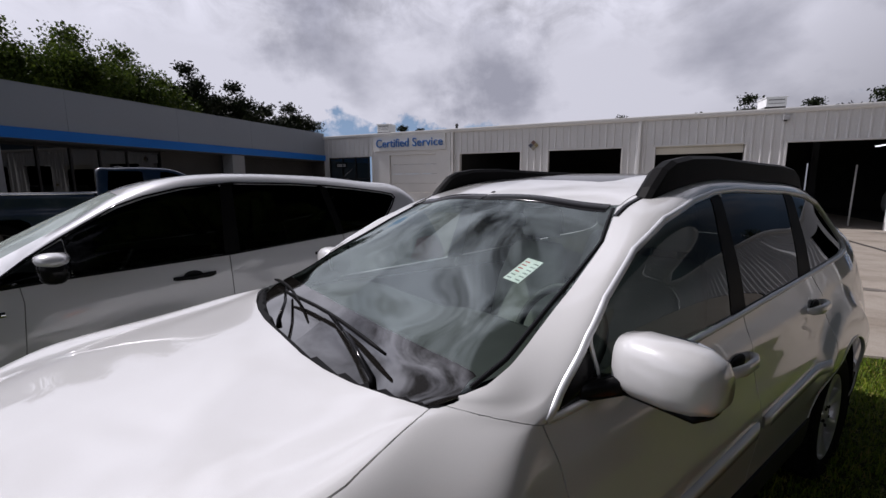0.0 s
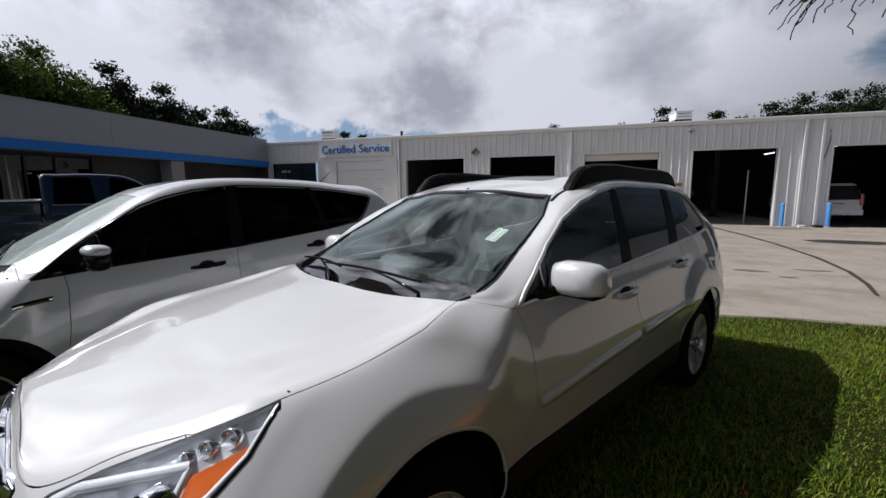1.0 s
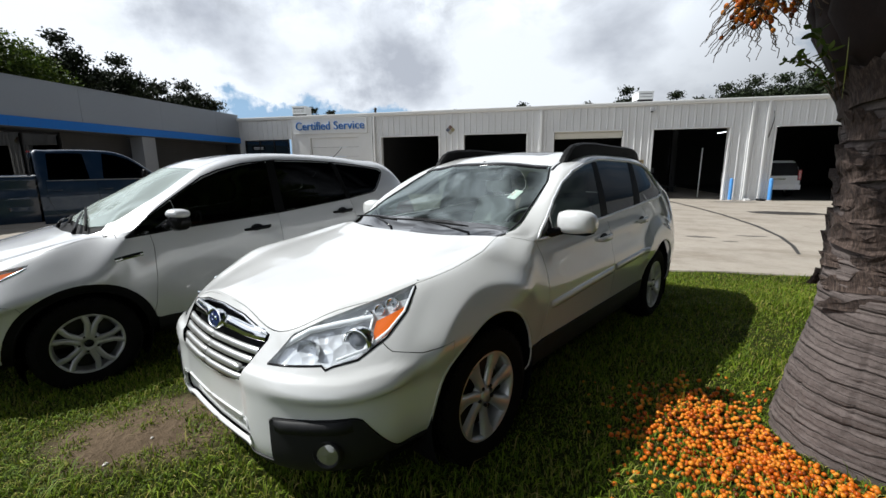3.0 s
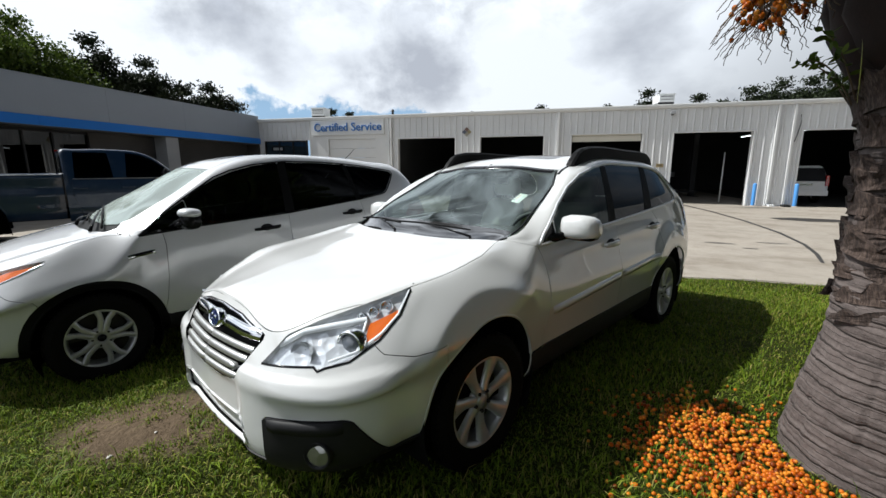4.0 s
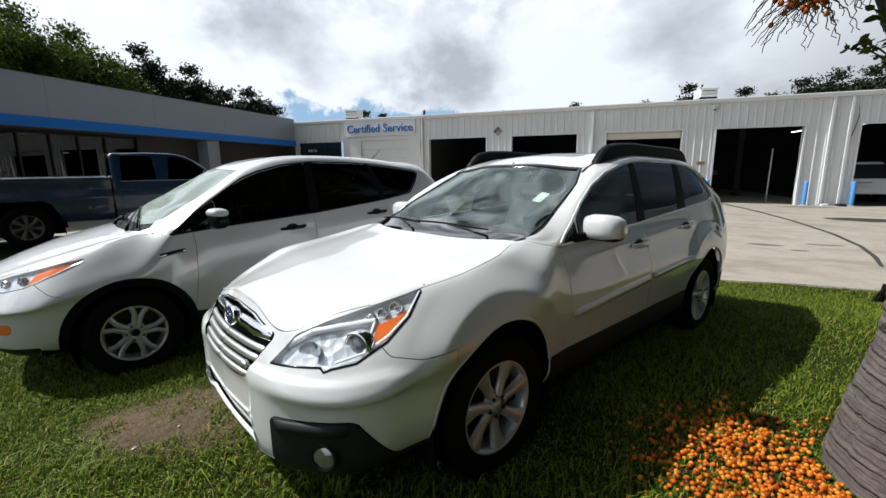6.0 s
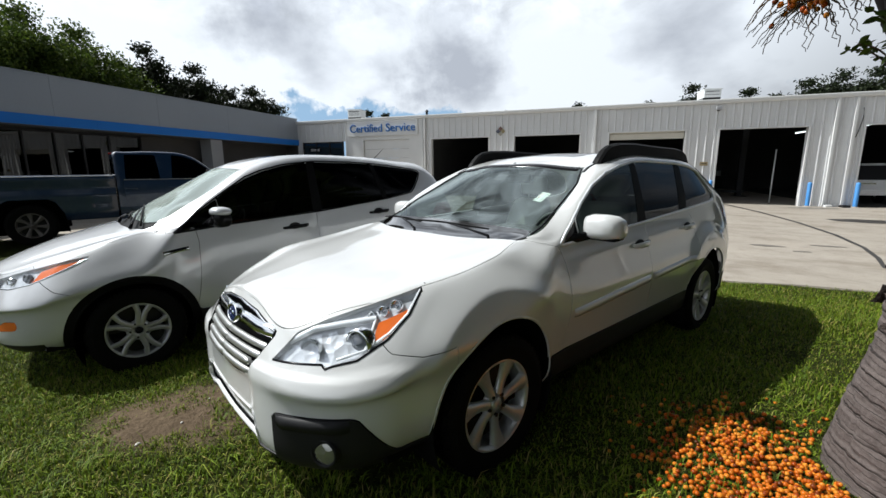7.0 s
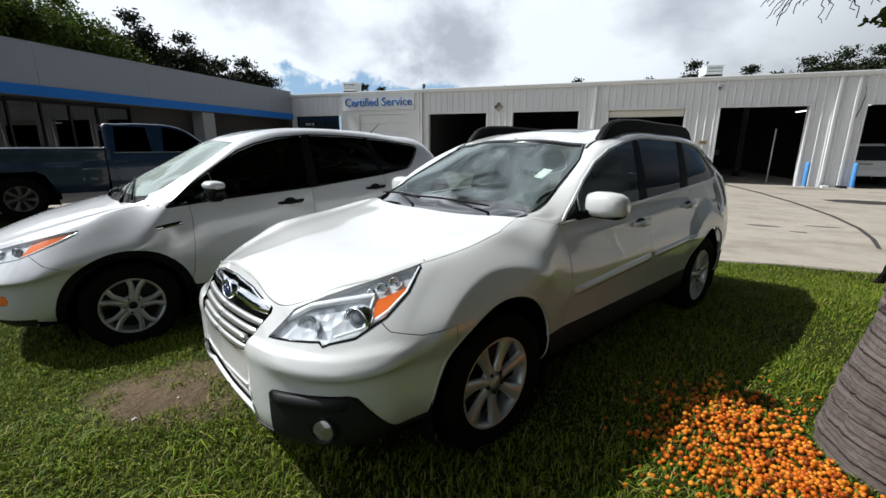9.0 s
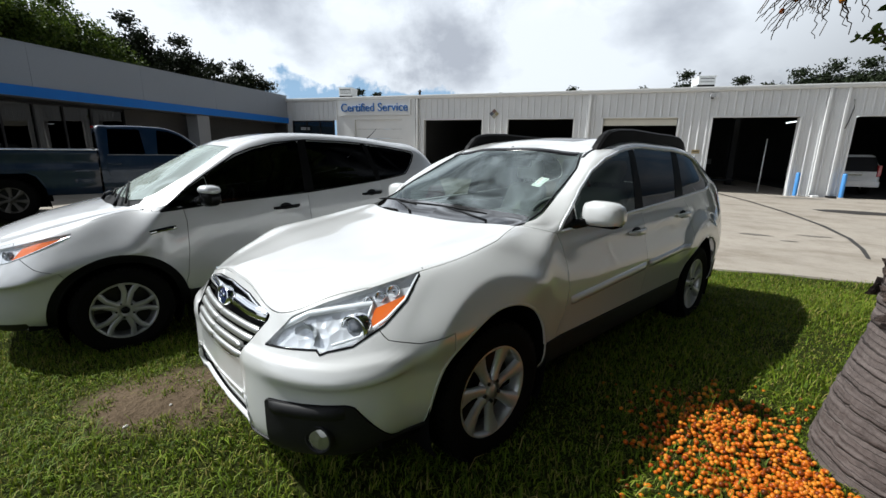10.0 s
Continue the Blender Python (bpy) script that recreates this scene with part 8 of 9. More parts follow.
def build_pickup():
    car = thing("pickup_truck", "dark blue crew-cab pickup truck parked beside the SUV", "pickup", PICKUP)
    s, b = pickup_skins()
    P = M["blue_paint"]
    arch = [(-0.54, 0.2), (-0.50, 0.62), (-0.40, 0.83), (-0.28, 0.90), (0.28, 0.90), (0.40, 0.83), (0.50, 0.62), (0.54, 0.2)]
    s.cut("hole", arch, "S", lambda c, u, l: l < 4)
    side = lambda c, u, l: (l > 4.0) & (l < 7.05)
    s.cut("glass_front", [(0.20, 1.25), (1.12, 1.25), (1.06, 1.775), (0.84, 1.745), (0.62, 1.655), (0.36, 1.46)], "S", side)
    s.cut("glass_rear", [(1.34, 1.25), (1.38, 1.775), (1.93, 1.775), (1.97, 1.25)], "S", side)
    s.cut("windshield", [(0.08, 0.05), (0.09, -0.70), (0.13, -0.76), (0.80, -0.60), (0.80, 0.05)], "T", lambda c, u, l: (l > 7.2) & (c[:, 2] > 1.2))
    s.cut("hood", None, "T", lambda c, u, l: (l > 5) & (c[:, 0] < 0.02) & (c[:, 0] > -0.9))
    s.cut("grille", [(0.05, 1.02), (-0.80, 1.0), (-0.82, 0.74), (0.05, 0.70)], "F", lambda c, u, l: (l < 6) & (c[:, 0] < -0.85))
    s.cut("bumper", None, "S", lambda c, u, l: (c[:, 0] < -0.80) & (c[:, 2] < 0.70))
    s.cut("front_door", [(0.02, 0.5), (0.02, 1.225), (1.24, 1.225), (1.22, 0.5)], "S", lambda c, u, l: l < 4.05)
    s.cut("rear_door", [(1.22, 0.5), (1.24, 1.225), (2.02, 1.225), (2.02, 0.9), (1.90, 0.5)], "S", lambda c, u, l: l < 4.05)
    s.cut("cab", None, "S", None)
    s.make("cab", ["cab"], P, car, both=True)
    s.make("hood", ["hood"], P, car, both=True)
    s.make("grille", ["grille"], M["gloss_black"], car, "black grille", both=True, sink=0.02)
    s.make("front_bumper", ["bumper"], M["chrome"], car, "chrome front bumper", both=True)
    s.make("windshield", ["windshield"], M["windshield"], car, both=True, gap=0, flange=0, sink=0.004)
    b.cut("hole", [(x + 3.535, z) for x, z in arch], "S", lambda c, u, l: l < 4)
    b.cut("bed_side", None, "S", None)
    b.make("bed", ["bed_side"], P, car, "open cargo bed with a pale rail", both=True)
    for right in (False, True):
        sg = 1 if right else -1
        k = dict(right=right)
        fd = s.make("front_door", ["front_door"], P, car, **k)
        rd = s.make("rear_door", ["rear_door"], P, car, **k)
        s.make("side_window", ["glass_front"], M["privacy"], fd, gap=0, flange=0, sink=0.008, **k)
        s.make("side_window", ["glass_rear"], M["privacy"], rd, gap=0, flange=0, sink=0.008, **k)
        for line in ([(0.20, 1.242), (2.0, 1.244)],):
            V, F = s.strip(line, "S", 0.014, 0.004)
            if right:
                V, F = mirror_y(V, F)
            raw("belt_trim", V, F, M["satin_silver"], car, smooth=True)
        V, F = b.strip([(2.18, 1.332), (4.80, 1.332)], "S", 0.014, 0.005)
        if right:
            V, F = mirror_y(V, F)
        raw("bed_rail", V, F, M["satin_silver"], car, smooth=True)
        for door, hx in ((fd, 1.10), (rd, 1.90)):
            p, n = s.on(hx, 1.06, "S")
            bm = bmesh.new()
            blob(bm, [((hx - 0.11, sg * (abs(p.y) - 0.004), 1.06), (0, 0.012, 0), (0, 0, 0.012)), ((hx - 0.08, sg * (abs(p.y) + 0.030), 1.06), (0, 0.012, 0), (0, 0, 0.018)), ((hx + 0.08, sg * (abs(p.y) + 0.030), 1.06), (0, 0.012, 0), (0, 0, 0.018)), ((hx + 0.11, sg * (abs(p.y) - 0.004), 1.06), (0, 0.012, 0), (0, 0, 0.012))], 10)
            part("door_handle", bm, P, door, smooth=True)
        bm = bmesh.new()
        blob(bm, [((0.42, sg * 0.94, 1.30), (0.03, 0, 0), (0, 0, 0.04)), ((0.42, sg * 1.00, 1.33), (0.05, 0, 0), (0, 0, 0.10)), ((0.42, sg * 1.16, 1.34), (0.05, 0, 0), (0, 0, 0.11)), ((0.43, sg * 1.20, 1.34), (0.03, 0, 0), (0, 0, 0.07))], 14)
        part("door_mirror", bm, M["gloss_black"], car, smooth=True)
        for cx, sk in ((0.0, s), (3.535, b)):
            lip = [(cx + x * 1.02, z * 1.01) for x, z in arch]
            V, F = sk.strip(lip[1:-1], "S", 0.03, 0.008)
            if right:
                V, F = mirror_y(V, F)
            raw("arch_lip", V, F, P, car, smooth=True)
            bm = bmesh.new()
            rows = [[bm.verts.new((cx + x, sg * yy, z)) for yy in (0.97, 0.55)] for x, z in arch]
            for r0, r1 in zip(rows, rows[1:]):
                bm.faces.new((r0[0], r1[0], r1[1], r0[1]))
            bm.faces.new([r[1] for r in rows])
            part("wheel_liner", bm, M["liner"], car)
            wheel(car, cx, sg * 0.85, 0.40, sg, 0.40, 0.245, 0.26, "dull")
        bm = block(bmesh.new(), (4.80, sg * 0.80 - 0.09, 0.95), (4.845, sg * 0.80 + 0.09, 1.28), 0.012)
        part("tail_lamp", bm, M["red_lens"], car)
    # back wall of the cab with its window and the high brake lamp
    bm = bmesh.new()
    y = [(-0.92, 0.46), (-0.925, 1.23), (-0.72, 1.75), (-0.62, 1.79), (0.62, 1.79), (0.72, 1.75), (0.925, 1.23), (0.92, 0.46)]
    prism(bm, y, 0.03, Matrix(((0, 0, 1, 2.10), (1, 0, 0, 0), (0, 1, 0, 0), (0, 0, 0, 1))))
    part("cab_back", bm, P, car)
    boxed("back_window", (2.131, -0.66, 1.27), (2.137, 0.66, 1.70), M["privacy"], car)
    boxed("brake_lamp", (2.10, -0.10, 1.80), (2.165, 0.10, 1.835), M["red_lens"], car, "small red high brake lamp", 0.006)
    boxed("tailgate", (4.78, -0.89, 0.62), (4.835, 0.89, 1.335), P, car, bevel=0.015)
    boxed("rear_bumper", (4.84, -0.95, 0.45), (4.98, 0.95, 0.62), M["chrome"], car, bevel=0.02)
    boxed("bed_front", (2.17, -0.89, 0.62), (2.21, 0.89, 1.33), P, car)
    boxed("frame_rail", (-0.80, -0.5, 0.42), (4.78, 0.5, 0.50), M["liner"], car)
    boxed("engine_bay", (-0.85, -0.52, 0.50), (0.0, 0.52, 1.0), M["liner"], car)
    boxed("floor_pan", (0.56, -0.86, 0.50), (2.09, 0.86, 0.54), M["liner"], car)
    boxed("dashboard", (0.10, -0.82, 0.90), (0.55, 0.82, 1.15), M["dash"], car, bevel=0.04)
    for yy in (-0.42, 0.42):
        seat(car, 1.0, yy, 0.80, M["dark_seat"])
        seat(car, 1.70, yy, 0.80, M["dark_seat"])


build_pickup()


# ---- white van inside a bay, tail to the door ----
def build_van():
    m = Matrix.Translation((21.55, -11.15, lot_z(-11)))
    van = thing("minivan", "white minivan parked inside the workshop bay", "van", m)
    bm = bmesh.new()
    prof = [(0.0, 0.36, 0.84), (0.0, 0.62, 0.93), (0.02, 1.0, 0.93), (0.16, 1.45, 0.82), (0.24, 1.66, 0.74), (0.34, 1.72, 0.66)]
    rings = []
    for x1 in (0.0, 3.4):
        pass
    rows = []
    for q, (dx, z, w) in enumerate(prof):
        rows.append([bm.verts.new(c) for c in ((dx + 0.06, -w, z), (dx, -w + 0.10, z), (dx, w - 0.10, z), (dx + 0.06, w, z), (4.2 - dx, w, z), (4.2 - dx, -w, z))])
    for r0, r1 in zip(rows, rows[1:]):
        for k in range(6):
            bm.faces.new((r0[k], r0[(k + 1) % 6], r1[(k + 1) % 6], r1[k]))
    bm.faces.new(rows[-1])
    bm.faces.new(rows[0][::-1])
    bmesh.ops.recalc_face_normals(bm, faces=bm.faces)
    part("body", bm, M["van_paint"], van)
    bm = bmesh.new()
    prism(bm, [(-0.84, 1.02), (0.84, 1.02), (0.74, 1.62), (-0.74, 1.62)], 0.02, Matrix(((0, 0.30, 1, -0.31), (1, 0, 0, 0), (0, 1, 0, 0), (0, 0, 0, 1))))
    part("rear_window", bm, M["gloss_black"], van)
    boxed("tailgate", (-0.025, -0.74, 0.62), (0.03, 0.74, 1.0), M["van_paint"], van, bevel=0.01)
    boxed("plate_panel", (-0.04, -0.28, 0.83), (-0.02, 0.28, 0.90), M["chrome"], van)
    boxed("rear_bumper", (-0.10, -0.90, 0.36), (0.06, 0.90, 0.60), M["van_paint"], van, bevel=0.03)
    for sg in (-1, 1):
        boxed("tail_lamp", (-0.02, sg * 0.85 - 0.07, 0.80), (0.10, sg * 0.85 + 0.07, 1.28), M["red_lens"], van, bevel=0.015)
        for cx in (0.85, 3.5):
            wheel(van, cx, sg * 0.84, 0.33, sg, 0.33, 0.21, 0.2, "cover")


build_van()

# ---- palm beside the wagon ----
PALM = Vector((0.41, -1.83, 0.0))
TRUNK = [(-0.05, 0.47), (0.08, 0.447), (0.42, 0.397), (0.69, 0.342), (0.85, 0.33), (1.04, 0.318), (1.16, 0.318), (1.38, 0.318), (1.51, 0.325), (1.63, 0.34), (1.72, 0.345), (1.88, 0.40), (2.08, 0.49), (2.35, 0.46), (2.7, 0.2)]


def trunk_r(z):
    return float(np.interp(z, [a for a, _ in TRUNK], [b for _, b in TRUNK]))


def palm_materials():
    m = principled("palm_trunk", (0.1, 0.08, 0.07), 0.9)
    v = coords(m, "Object", (1, 1, 1))
    a = noise_of(m, 5.0, 7, 0.65, v)
    b = noise_of(m, 60.0, 6, 0.75, v)
    wide = noise_of(m, 1.6, 4, 0.6, v)
    sp = m.node_tree.nodes.new("ShaderNodeSeparateXYZ")
    link(m, v, sp.inputs[0])

    def lines(step, warp):
        """Thin cracks that run round the trunk and wander."""
        k = m.node_tree.nodes.new("ShaderNodeMath")
        k.operation = "MULTIPLY_ADD"
        k.inputs[1].default_value = 1 / step
        link(m, sp.outputs["Z"], k.inputs[0])
        w = m.node_tree.nodes.new("ShaderNodeMath")
        w.operation = "MULTIPLY"
        w.inputs[1].default_value = warp
        link(m, wide if step > 0.06 else a, w.inputs[0])
        link(m, w.outputs[0], k.inputs[2])
        f = m.node_tree.nodes.new("ShaderNodeMath")
        f.operation = "FRACT"
        link(m, k.outputs[0], f.inputs[0])
        return f.outputs[0]

    l1 = ramp(m, lines(0.085, 1.3), [(0.0, (0.0, 0.0, 0.0)), (0.10, (0.75, 0.75, 0.75)), (0.5, (1, 1, 1)), (0.95, (0.8, 0.8, 0.8)), (1.0, (0, 0, 0))])
    l2 = ramp(m, lines(0.031, 1.2), [(0.0, (0.35, 0.35, 0.35)), (0.07, (1, 1, 1)), (1.0, (1, 1, 1))])
    cr = mixed(m, 1.0, l1, l2, "MULTIPLY")
    c1 = ramp(m, a, [(0.30, (0.058, 0.044, 0.040)), (0.5, (0.100, 0.078, 0.072)), (0.72, (0.150, 0.122, 0.113))])
    c2 = ramp(m, b, [(0.3, (0.032, 0.024, 0.021)), (0.7, (0.16, 0.13, 0.12))])
    # The colour goes darker along the crack lines.
    crack_tone = ramp(m, cr, [(0.0, (0.22, 0.19, 0.17)), (0.7, (1, 1, 1))])
    link(m, mixed(m, 1.0, mixed(m, 0.4, c1, c2), crack_tone, "MULTIPLY"), bsdf(m).inputs["Base Color"])
    bumped(m, mixed(m, 0.3, cr, b), 1.0, 0.012)
    M["palm_trunk"] = m
    m = principled("leaf_base", (0.2, 0.16, 0.14), 0.9)
    v = coords(m, "Object", (1, 1, 1))
    fib = coords(m, "Object", (18, 18, 3))
    a = noise_of(m, 5.0, 6, 0.65, fib)
    c1 = ramp(m, a, [(0.3, (0.012, 0.007, 0.005)), (0.5, (0.048, 0.032, 0.026)), (0.75, (0.135, 0.100, 0.083))])
    oi = m.node_tree.nodes.new("ShaderNodeObjectInfo")
    tone = ramp(m, oi.outputs["Random"], [(0.0, (0.55, 0.5, 0.47)), (0.6, (0.95, 0.9, 0.86)), (1.0, (1.15, 1.1, 1.05))])
    link(m, mixed(m, 1.0, c1, tone, "MULTIPLY"), bsdf(m).inputs["Base Color"])
    bumped(m, a, 0.8, 0.012)
    M["leaf_base"] = m
    M["stalk"] = speckled("palm_stalk", (0.007, 0.003, 0.0025), (0.022, 0.009, 0.007), 0.85, 5, 60, 0.3, 0.004)
    M["strand"] = principled("fruit_strand", (0.10, 0.07, 0.045), 0.8)


palm_materials()


def build_palm():
    rng = random.Random(5)
    palm = thing("palm_tree", "stout palm with ringed grey trunk and torn leaf bases", "palm tree", Matrix.Translation(PALM))
    base = ground_z(PALM.x, PALM.y)
    # trunk: rings with cracked ledges, uneven round its girth
    v, f = [], []
    seg = 200
    zs = [base - 0.12]
    while zs[-1] < 2.62:
        zs.append(zs[-1] + (0.007 if zs[-1] < 1.0 else 0.02))
    for z in zs:
        r0 = trunk_r(z)
        for k in range(seg):
            a = 2 * math.pi * k / seg
            ca, sa = math.cos(a), math.sin(a)
            # ledges: a saw in height that leans and wanders round the trunk
            q = (z + 0.030 * noise.noise((ca * 1.1, sa * 1.1, z * 0.7)) + 0.005 * noise.noise((ca * 3, sa * 3, z * 5 + 7))) / 0.072
            saw = q - math.floor(q)
            ledge = (0.013 * saw - 0.026 * max(0, (saw - 0.90) / 0.10)) * (0.5 + 0.9 * max(0, 0.4 + noise.noise((ca * 2.2, sa * 2.2, math.floor(q) * 1.7))))
            q2 = (z + 0.02 * noise.noise((ca * 1.6, sa * 1.6, z * 2 + 4))) / 0.027
            fine = q2 - math.floor(q2)
            ledge = ledge * 0.55 + (0.005 * fine - 0.008 * max(0, (fine - 0.8) / 0.2)) * max(0, 0.5 + noise.noise((ca * 3.1, sa * 3.1, math.floor(q2) * 2.3)))
            rough = 0.010 * noise.noise((ca * 3, sa * 3, z * 2)) + 0.004 * noise.noise((ca * 14, sa * 14, z * 34)) + 0.0025 * noise.noise((ca * 40, sa * 40, z * 20))
            crack = -0.012 * max(0, noise.noise((ca * 9, sa * 9, z * 2.2 + 3)) - 0.42) / 0.3
            r = r0 + ledge + rough + crack
            v.append((r * ca, r * sa, z))
    n = len(zs)
    for i in range(n - 1):
        for k in range(seg):
            f.append((i * seg + k, i * seg + (k + 1) % seg, (i + 1) * seg + (k + 1) % seg, (i + 1) * seg + k))
    raw("trunk", v, f, M["palm_trunk"], palm, smooth=True)

    # torn leaf bases: a few shapes, each a thick curved scale with a ragged upper rim
    def scale_mesh(w, h, out, seed):
        r = random.Random(seed)
        v, f = [], []
        nx, nz = 12, 5
        rag = [r.uniform(-0.35, 0.25) + (0.25 if r.random() < 0.25 else 0) for _ in range(nx + 1)]
        for sidew in (0, 1):
            for j in range(nz + 1):
                t = j / nz
                for i in range(nx + 1):
                    s = i / nx * 2 - 1
                    rim = h * (1 - 0.42 * s * s) * (1 + (rag[i] if j == nz else rag[i] * 0.4 if j == nz - 1 else 0))
                    hw = w / 2 * (1 - 0.12 * t)
                    th = (0.034 * (1 - s * s) + 0.008) * (1 - 0.45 * t)
                    x = out * (0.1 + t ** 1.8) * max(0.0, 1 - s * s) ** 0.6 * (1 + 0.6 * rag[i] * t) + (th if sidew == 0 else -0.014) + r.uniform(-0.004, 0.004)
                    z = -0.02 + rim * t
                    # bend round the trunk
                    R = 0.33
                    an = s * hw / R
                    v.append(((R + x) * math.cos(an) - R, (R + x) * math.sin(an), z))
        m = (nx + 1) * (nz + 1)
        g = lambda sd, i, j: sd * m + j * (nx + 1) + i
        for j in range(nz):
            for i in range(nx):
                f.append((g(0, i, j), g(0, i + 1, j), g(0, i + 1, j + 1), g(0, i, j + 1)))
                f.append((g(1, i, j), g(1, i, j + 1), g(1, i + 1, j + 1), g(1, i + 1, j)))
        for i in range(nx):
            f.append((g(0, i, nz), g(0, i + 1, nz), g(1, i + 1, nz), g(1, i, nz)))
            f.append((g(0, i, 0), g(1, i, 0), g(1, i + 1, 0), g(0, i + 1, 0)))
        for j in range(nz):
            f.append((g(0, 0, j), g(0, 0, j + 1), g(1, 0, j + 1), g(1, 0, j)))
            f.append((g(0, nx, j), g(1, nx, j), g(1, nx, j + 1), g(0, nx, j + 1)))
        me = bpy.data.meshes.new("leaf_base")
        me.from_pydata(v, [], f)
        me.materials.append(M["leaf_base"])
        me.update()
        return me

    small = [scale_mesh((0.34, 0.42, 0.50, 0.58)[k % 4], (0.055, 0.07, 0.085)[k % 3], (0.028, 0.040, 0.034)[k % 3], k) for k in range(12)]
    tall = [scale_mesh(0.30, 0.12, 0.05, 20 + k) for k in range(6)]
    n = 0
    z = 0.80
    while z < 1.84:
        a = n * 2.39996 + rng.uniform(-0.12, 0.12)
        zz = z + rng.uniform(-0.012, 0.012)
        big = zz > 1.52
        ob = new("leaf_base", rng.choice(tall if big else small))
        ob.parent = palm
        sc = rng.uniform(0.85, 1.15)
        thin = min(1.0, 0.35 + max(0, (zz - 0.78)) / 0.3)
        ob.matrix_local = Matrix.Rotation(a, 4, "Z") @ Matrix.Translation((trunk_r(zz) - 0.022, 0, zz)) @ Matrix.Rotation(rng.uniform(-0.2, 0.2), 4, "X") @ Matrix.Diagonal((sc * thin, sc, sc, 1))
        n += 1
        z += rng.uniform(0.009, 0.019) if not big else 0.018
    # crown: dark stalks that rise and spread, each with its leaflets
    for k in range(76):
        a = k * 2.39996
        lean = 0.35 + 0.11 * (k % 9)
        L = rng.uniform(2.0, 2.7)
        pts, rad = [], []
        d = Vector((math.cos(a), math.sin(a), 0))
        p = d * 0.28 + Vector((0, 0, 1.98 + 0.006 * k))
        ang = radians(72) - lean * 0.35
        for i in range(15):
            pts.append(p.copy())
            t = i / 14
            rad.append(0.055 * (1 - t) ** 0.8 + 0.006)
            p = p + (d * math.cos(ang) + Vector((0, 0, math.sin(ang)))) * (L / 14)
            ang -= 0.015 + 0.085 * t * (0.6 + lean)
        fr = part("frond", tube_along(bmesh.new(), pts, rad, 8, 0.55), M["stalk"], palm, "arching feathery frond", smooth=True)
        v, f = [], []
        for i in range(52):
            t = 0.30 + 0.70 * i / 51
            q = t * 14
            j = min(13, int(q))
            c = pts[j] + (pts[j + 1] - pts[j]) * (q - j)
            tan = (pts[j + 1] - pts[j]).normalized()
            sd = tan.cross(Vector((0, 0, 1))).normalized()
            upw = sd.cross(tan)
            for sg in (-1, 1):
                ln = 0.42 * math.sin(math.pi * (0.12 + 0.83 * (i / 51))) + 0.08
                dr = (sd * sg * 0.75 + tan * 0.5 + upw * 0.45).normalized()
                w = tan * 0.022
                m1 = c + dr * ln * 0.5
                tip = c + dr * ln + Vector((0, 0, -0.07 * ln))
                b0 = len(v)
                v += [c - w, c + w, m1 + w * 0.9, m1 - w * 0.9, tip]
                f += [(b0, b0 + 1, b0 + 2, b0 + 3), (b0 + 3, b0 + 2, b0 + 4)]
        raw("leaflets", v, f, M["palm_leaf"], fr)
    # boot fibre skirt under the crown
    for k in range(24):
        a = k * 2.39996 + 0.5
        d = Vector((math.cos(a), math.sin(a), 0))
        zz = 1.80 + 0.010 * k
        pts = [d * (trunk_r(zz) - 0.08) + Vector((0, 0, zz - 0.10)), d * (trunk_r(zz) - 0.02) + Vector((0, 0, zz + 0.03)), d * (trunk_r(zz + 0.15) - 0.02) + Vector((0, 0, zz + 0.17)), d * (trunk_r(zz + 0.3) + 0.02) + Vector((0, 0, zz + 0.36))]
        part("frond_stub", tube_along(bmesh.new(), pts, [0.06, 0.12, 0.13, 0.07], 12, 0.55), M["stalk"], palm, "dark cut frond stub", smooth=True)

    # fruit stalk over the wagon's side, with wavy strands and a few ripe fruits left
    fv, ff = [], []
    ico = bmesh.new()
    bmesh.ops.create_icosphere(ico, subdivisions=2, radius=1)
    iv = [x.co.copy() for x in ico.verts]
    jf = [tuple(q.index for q in x.verts) for x in ico.faces]
    ico.free()
    for stalk_no, (root, mid, end, count, keep) in enumerate((
            (Vector((0.0, 0.30, 2.05)), Vector((-0.09, 0.66, 2.50)), Vector((-0.14, 0.90, 2.10)), 84, 0.62),
            (Vector((0.12, 0.28, 2.05)), Vector((0.22, 0.52, 2.45)), Vector((0.26, 0.70, 2.14)), 64, 0.2),
            (Vector((-0.25, -0.1, 2.05)), Vector((-0.62, -0.10, 2.42)), Vector((-0.74, -0.06, 2.22)), 40, 0.4))):
        pts = []
        for i in range(13):
            t = i / 12
            pts.append(root * (1 - t) ** 2 + mid * 2 * t * (1 - t) + end * t * t)
        st = part("fruit_stalk", tube_along(bmesh.new(), pts, [0.022 - 0.014 * i / 12 for i in range(13)], 8), M["stalk"], palm, "stalk of orange fruits on thin wavy strands", smooth=True)
        bm = bmesh.new()
        fv, ff = [], []
        for i in range(count):
            t = 0.45 + 0.55 * rng.random()
            q = t * 12
            j = min(11, int(q))
            c = pts[j] + (pts[j + 1] - pts[j]) * (q - j)
            a = rng.uniform(0, 2 * math.pi)
            dr = Vector((math.cos(a) * 0.75, math.sin(a) * 0.75 + 0.25, rng.uniform(-0.7, 0.1))).normalized()
            L = rng.uniform(0.15, 0.31)
            line = []
            p = c.copy()
            n2 = 14
            wob = dr.cross(Vector((0.3, 0.2, 1))).normalized()
            ph = rng.uniform(0, 6)
            for s in range(n2 + 1):
                u = s / n2
                line.append(p + wob * (0.009 * math.sin(ph + s * 1.9) * u * 1.3))
                p = p + dr * (L / n2)
                dr = (dr + Vector((0, 0, -0.075))).normalized()
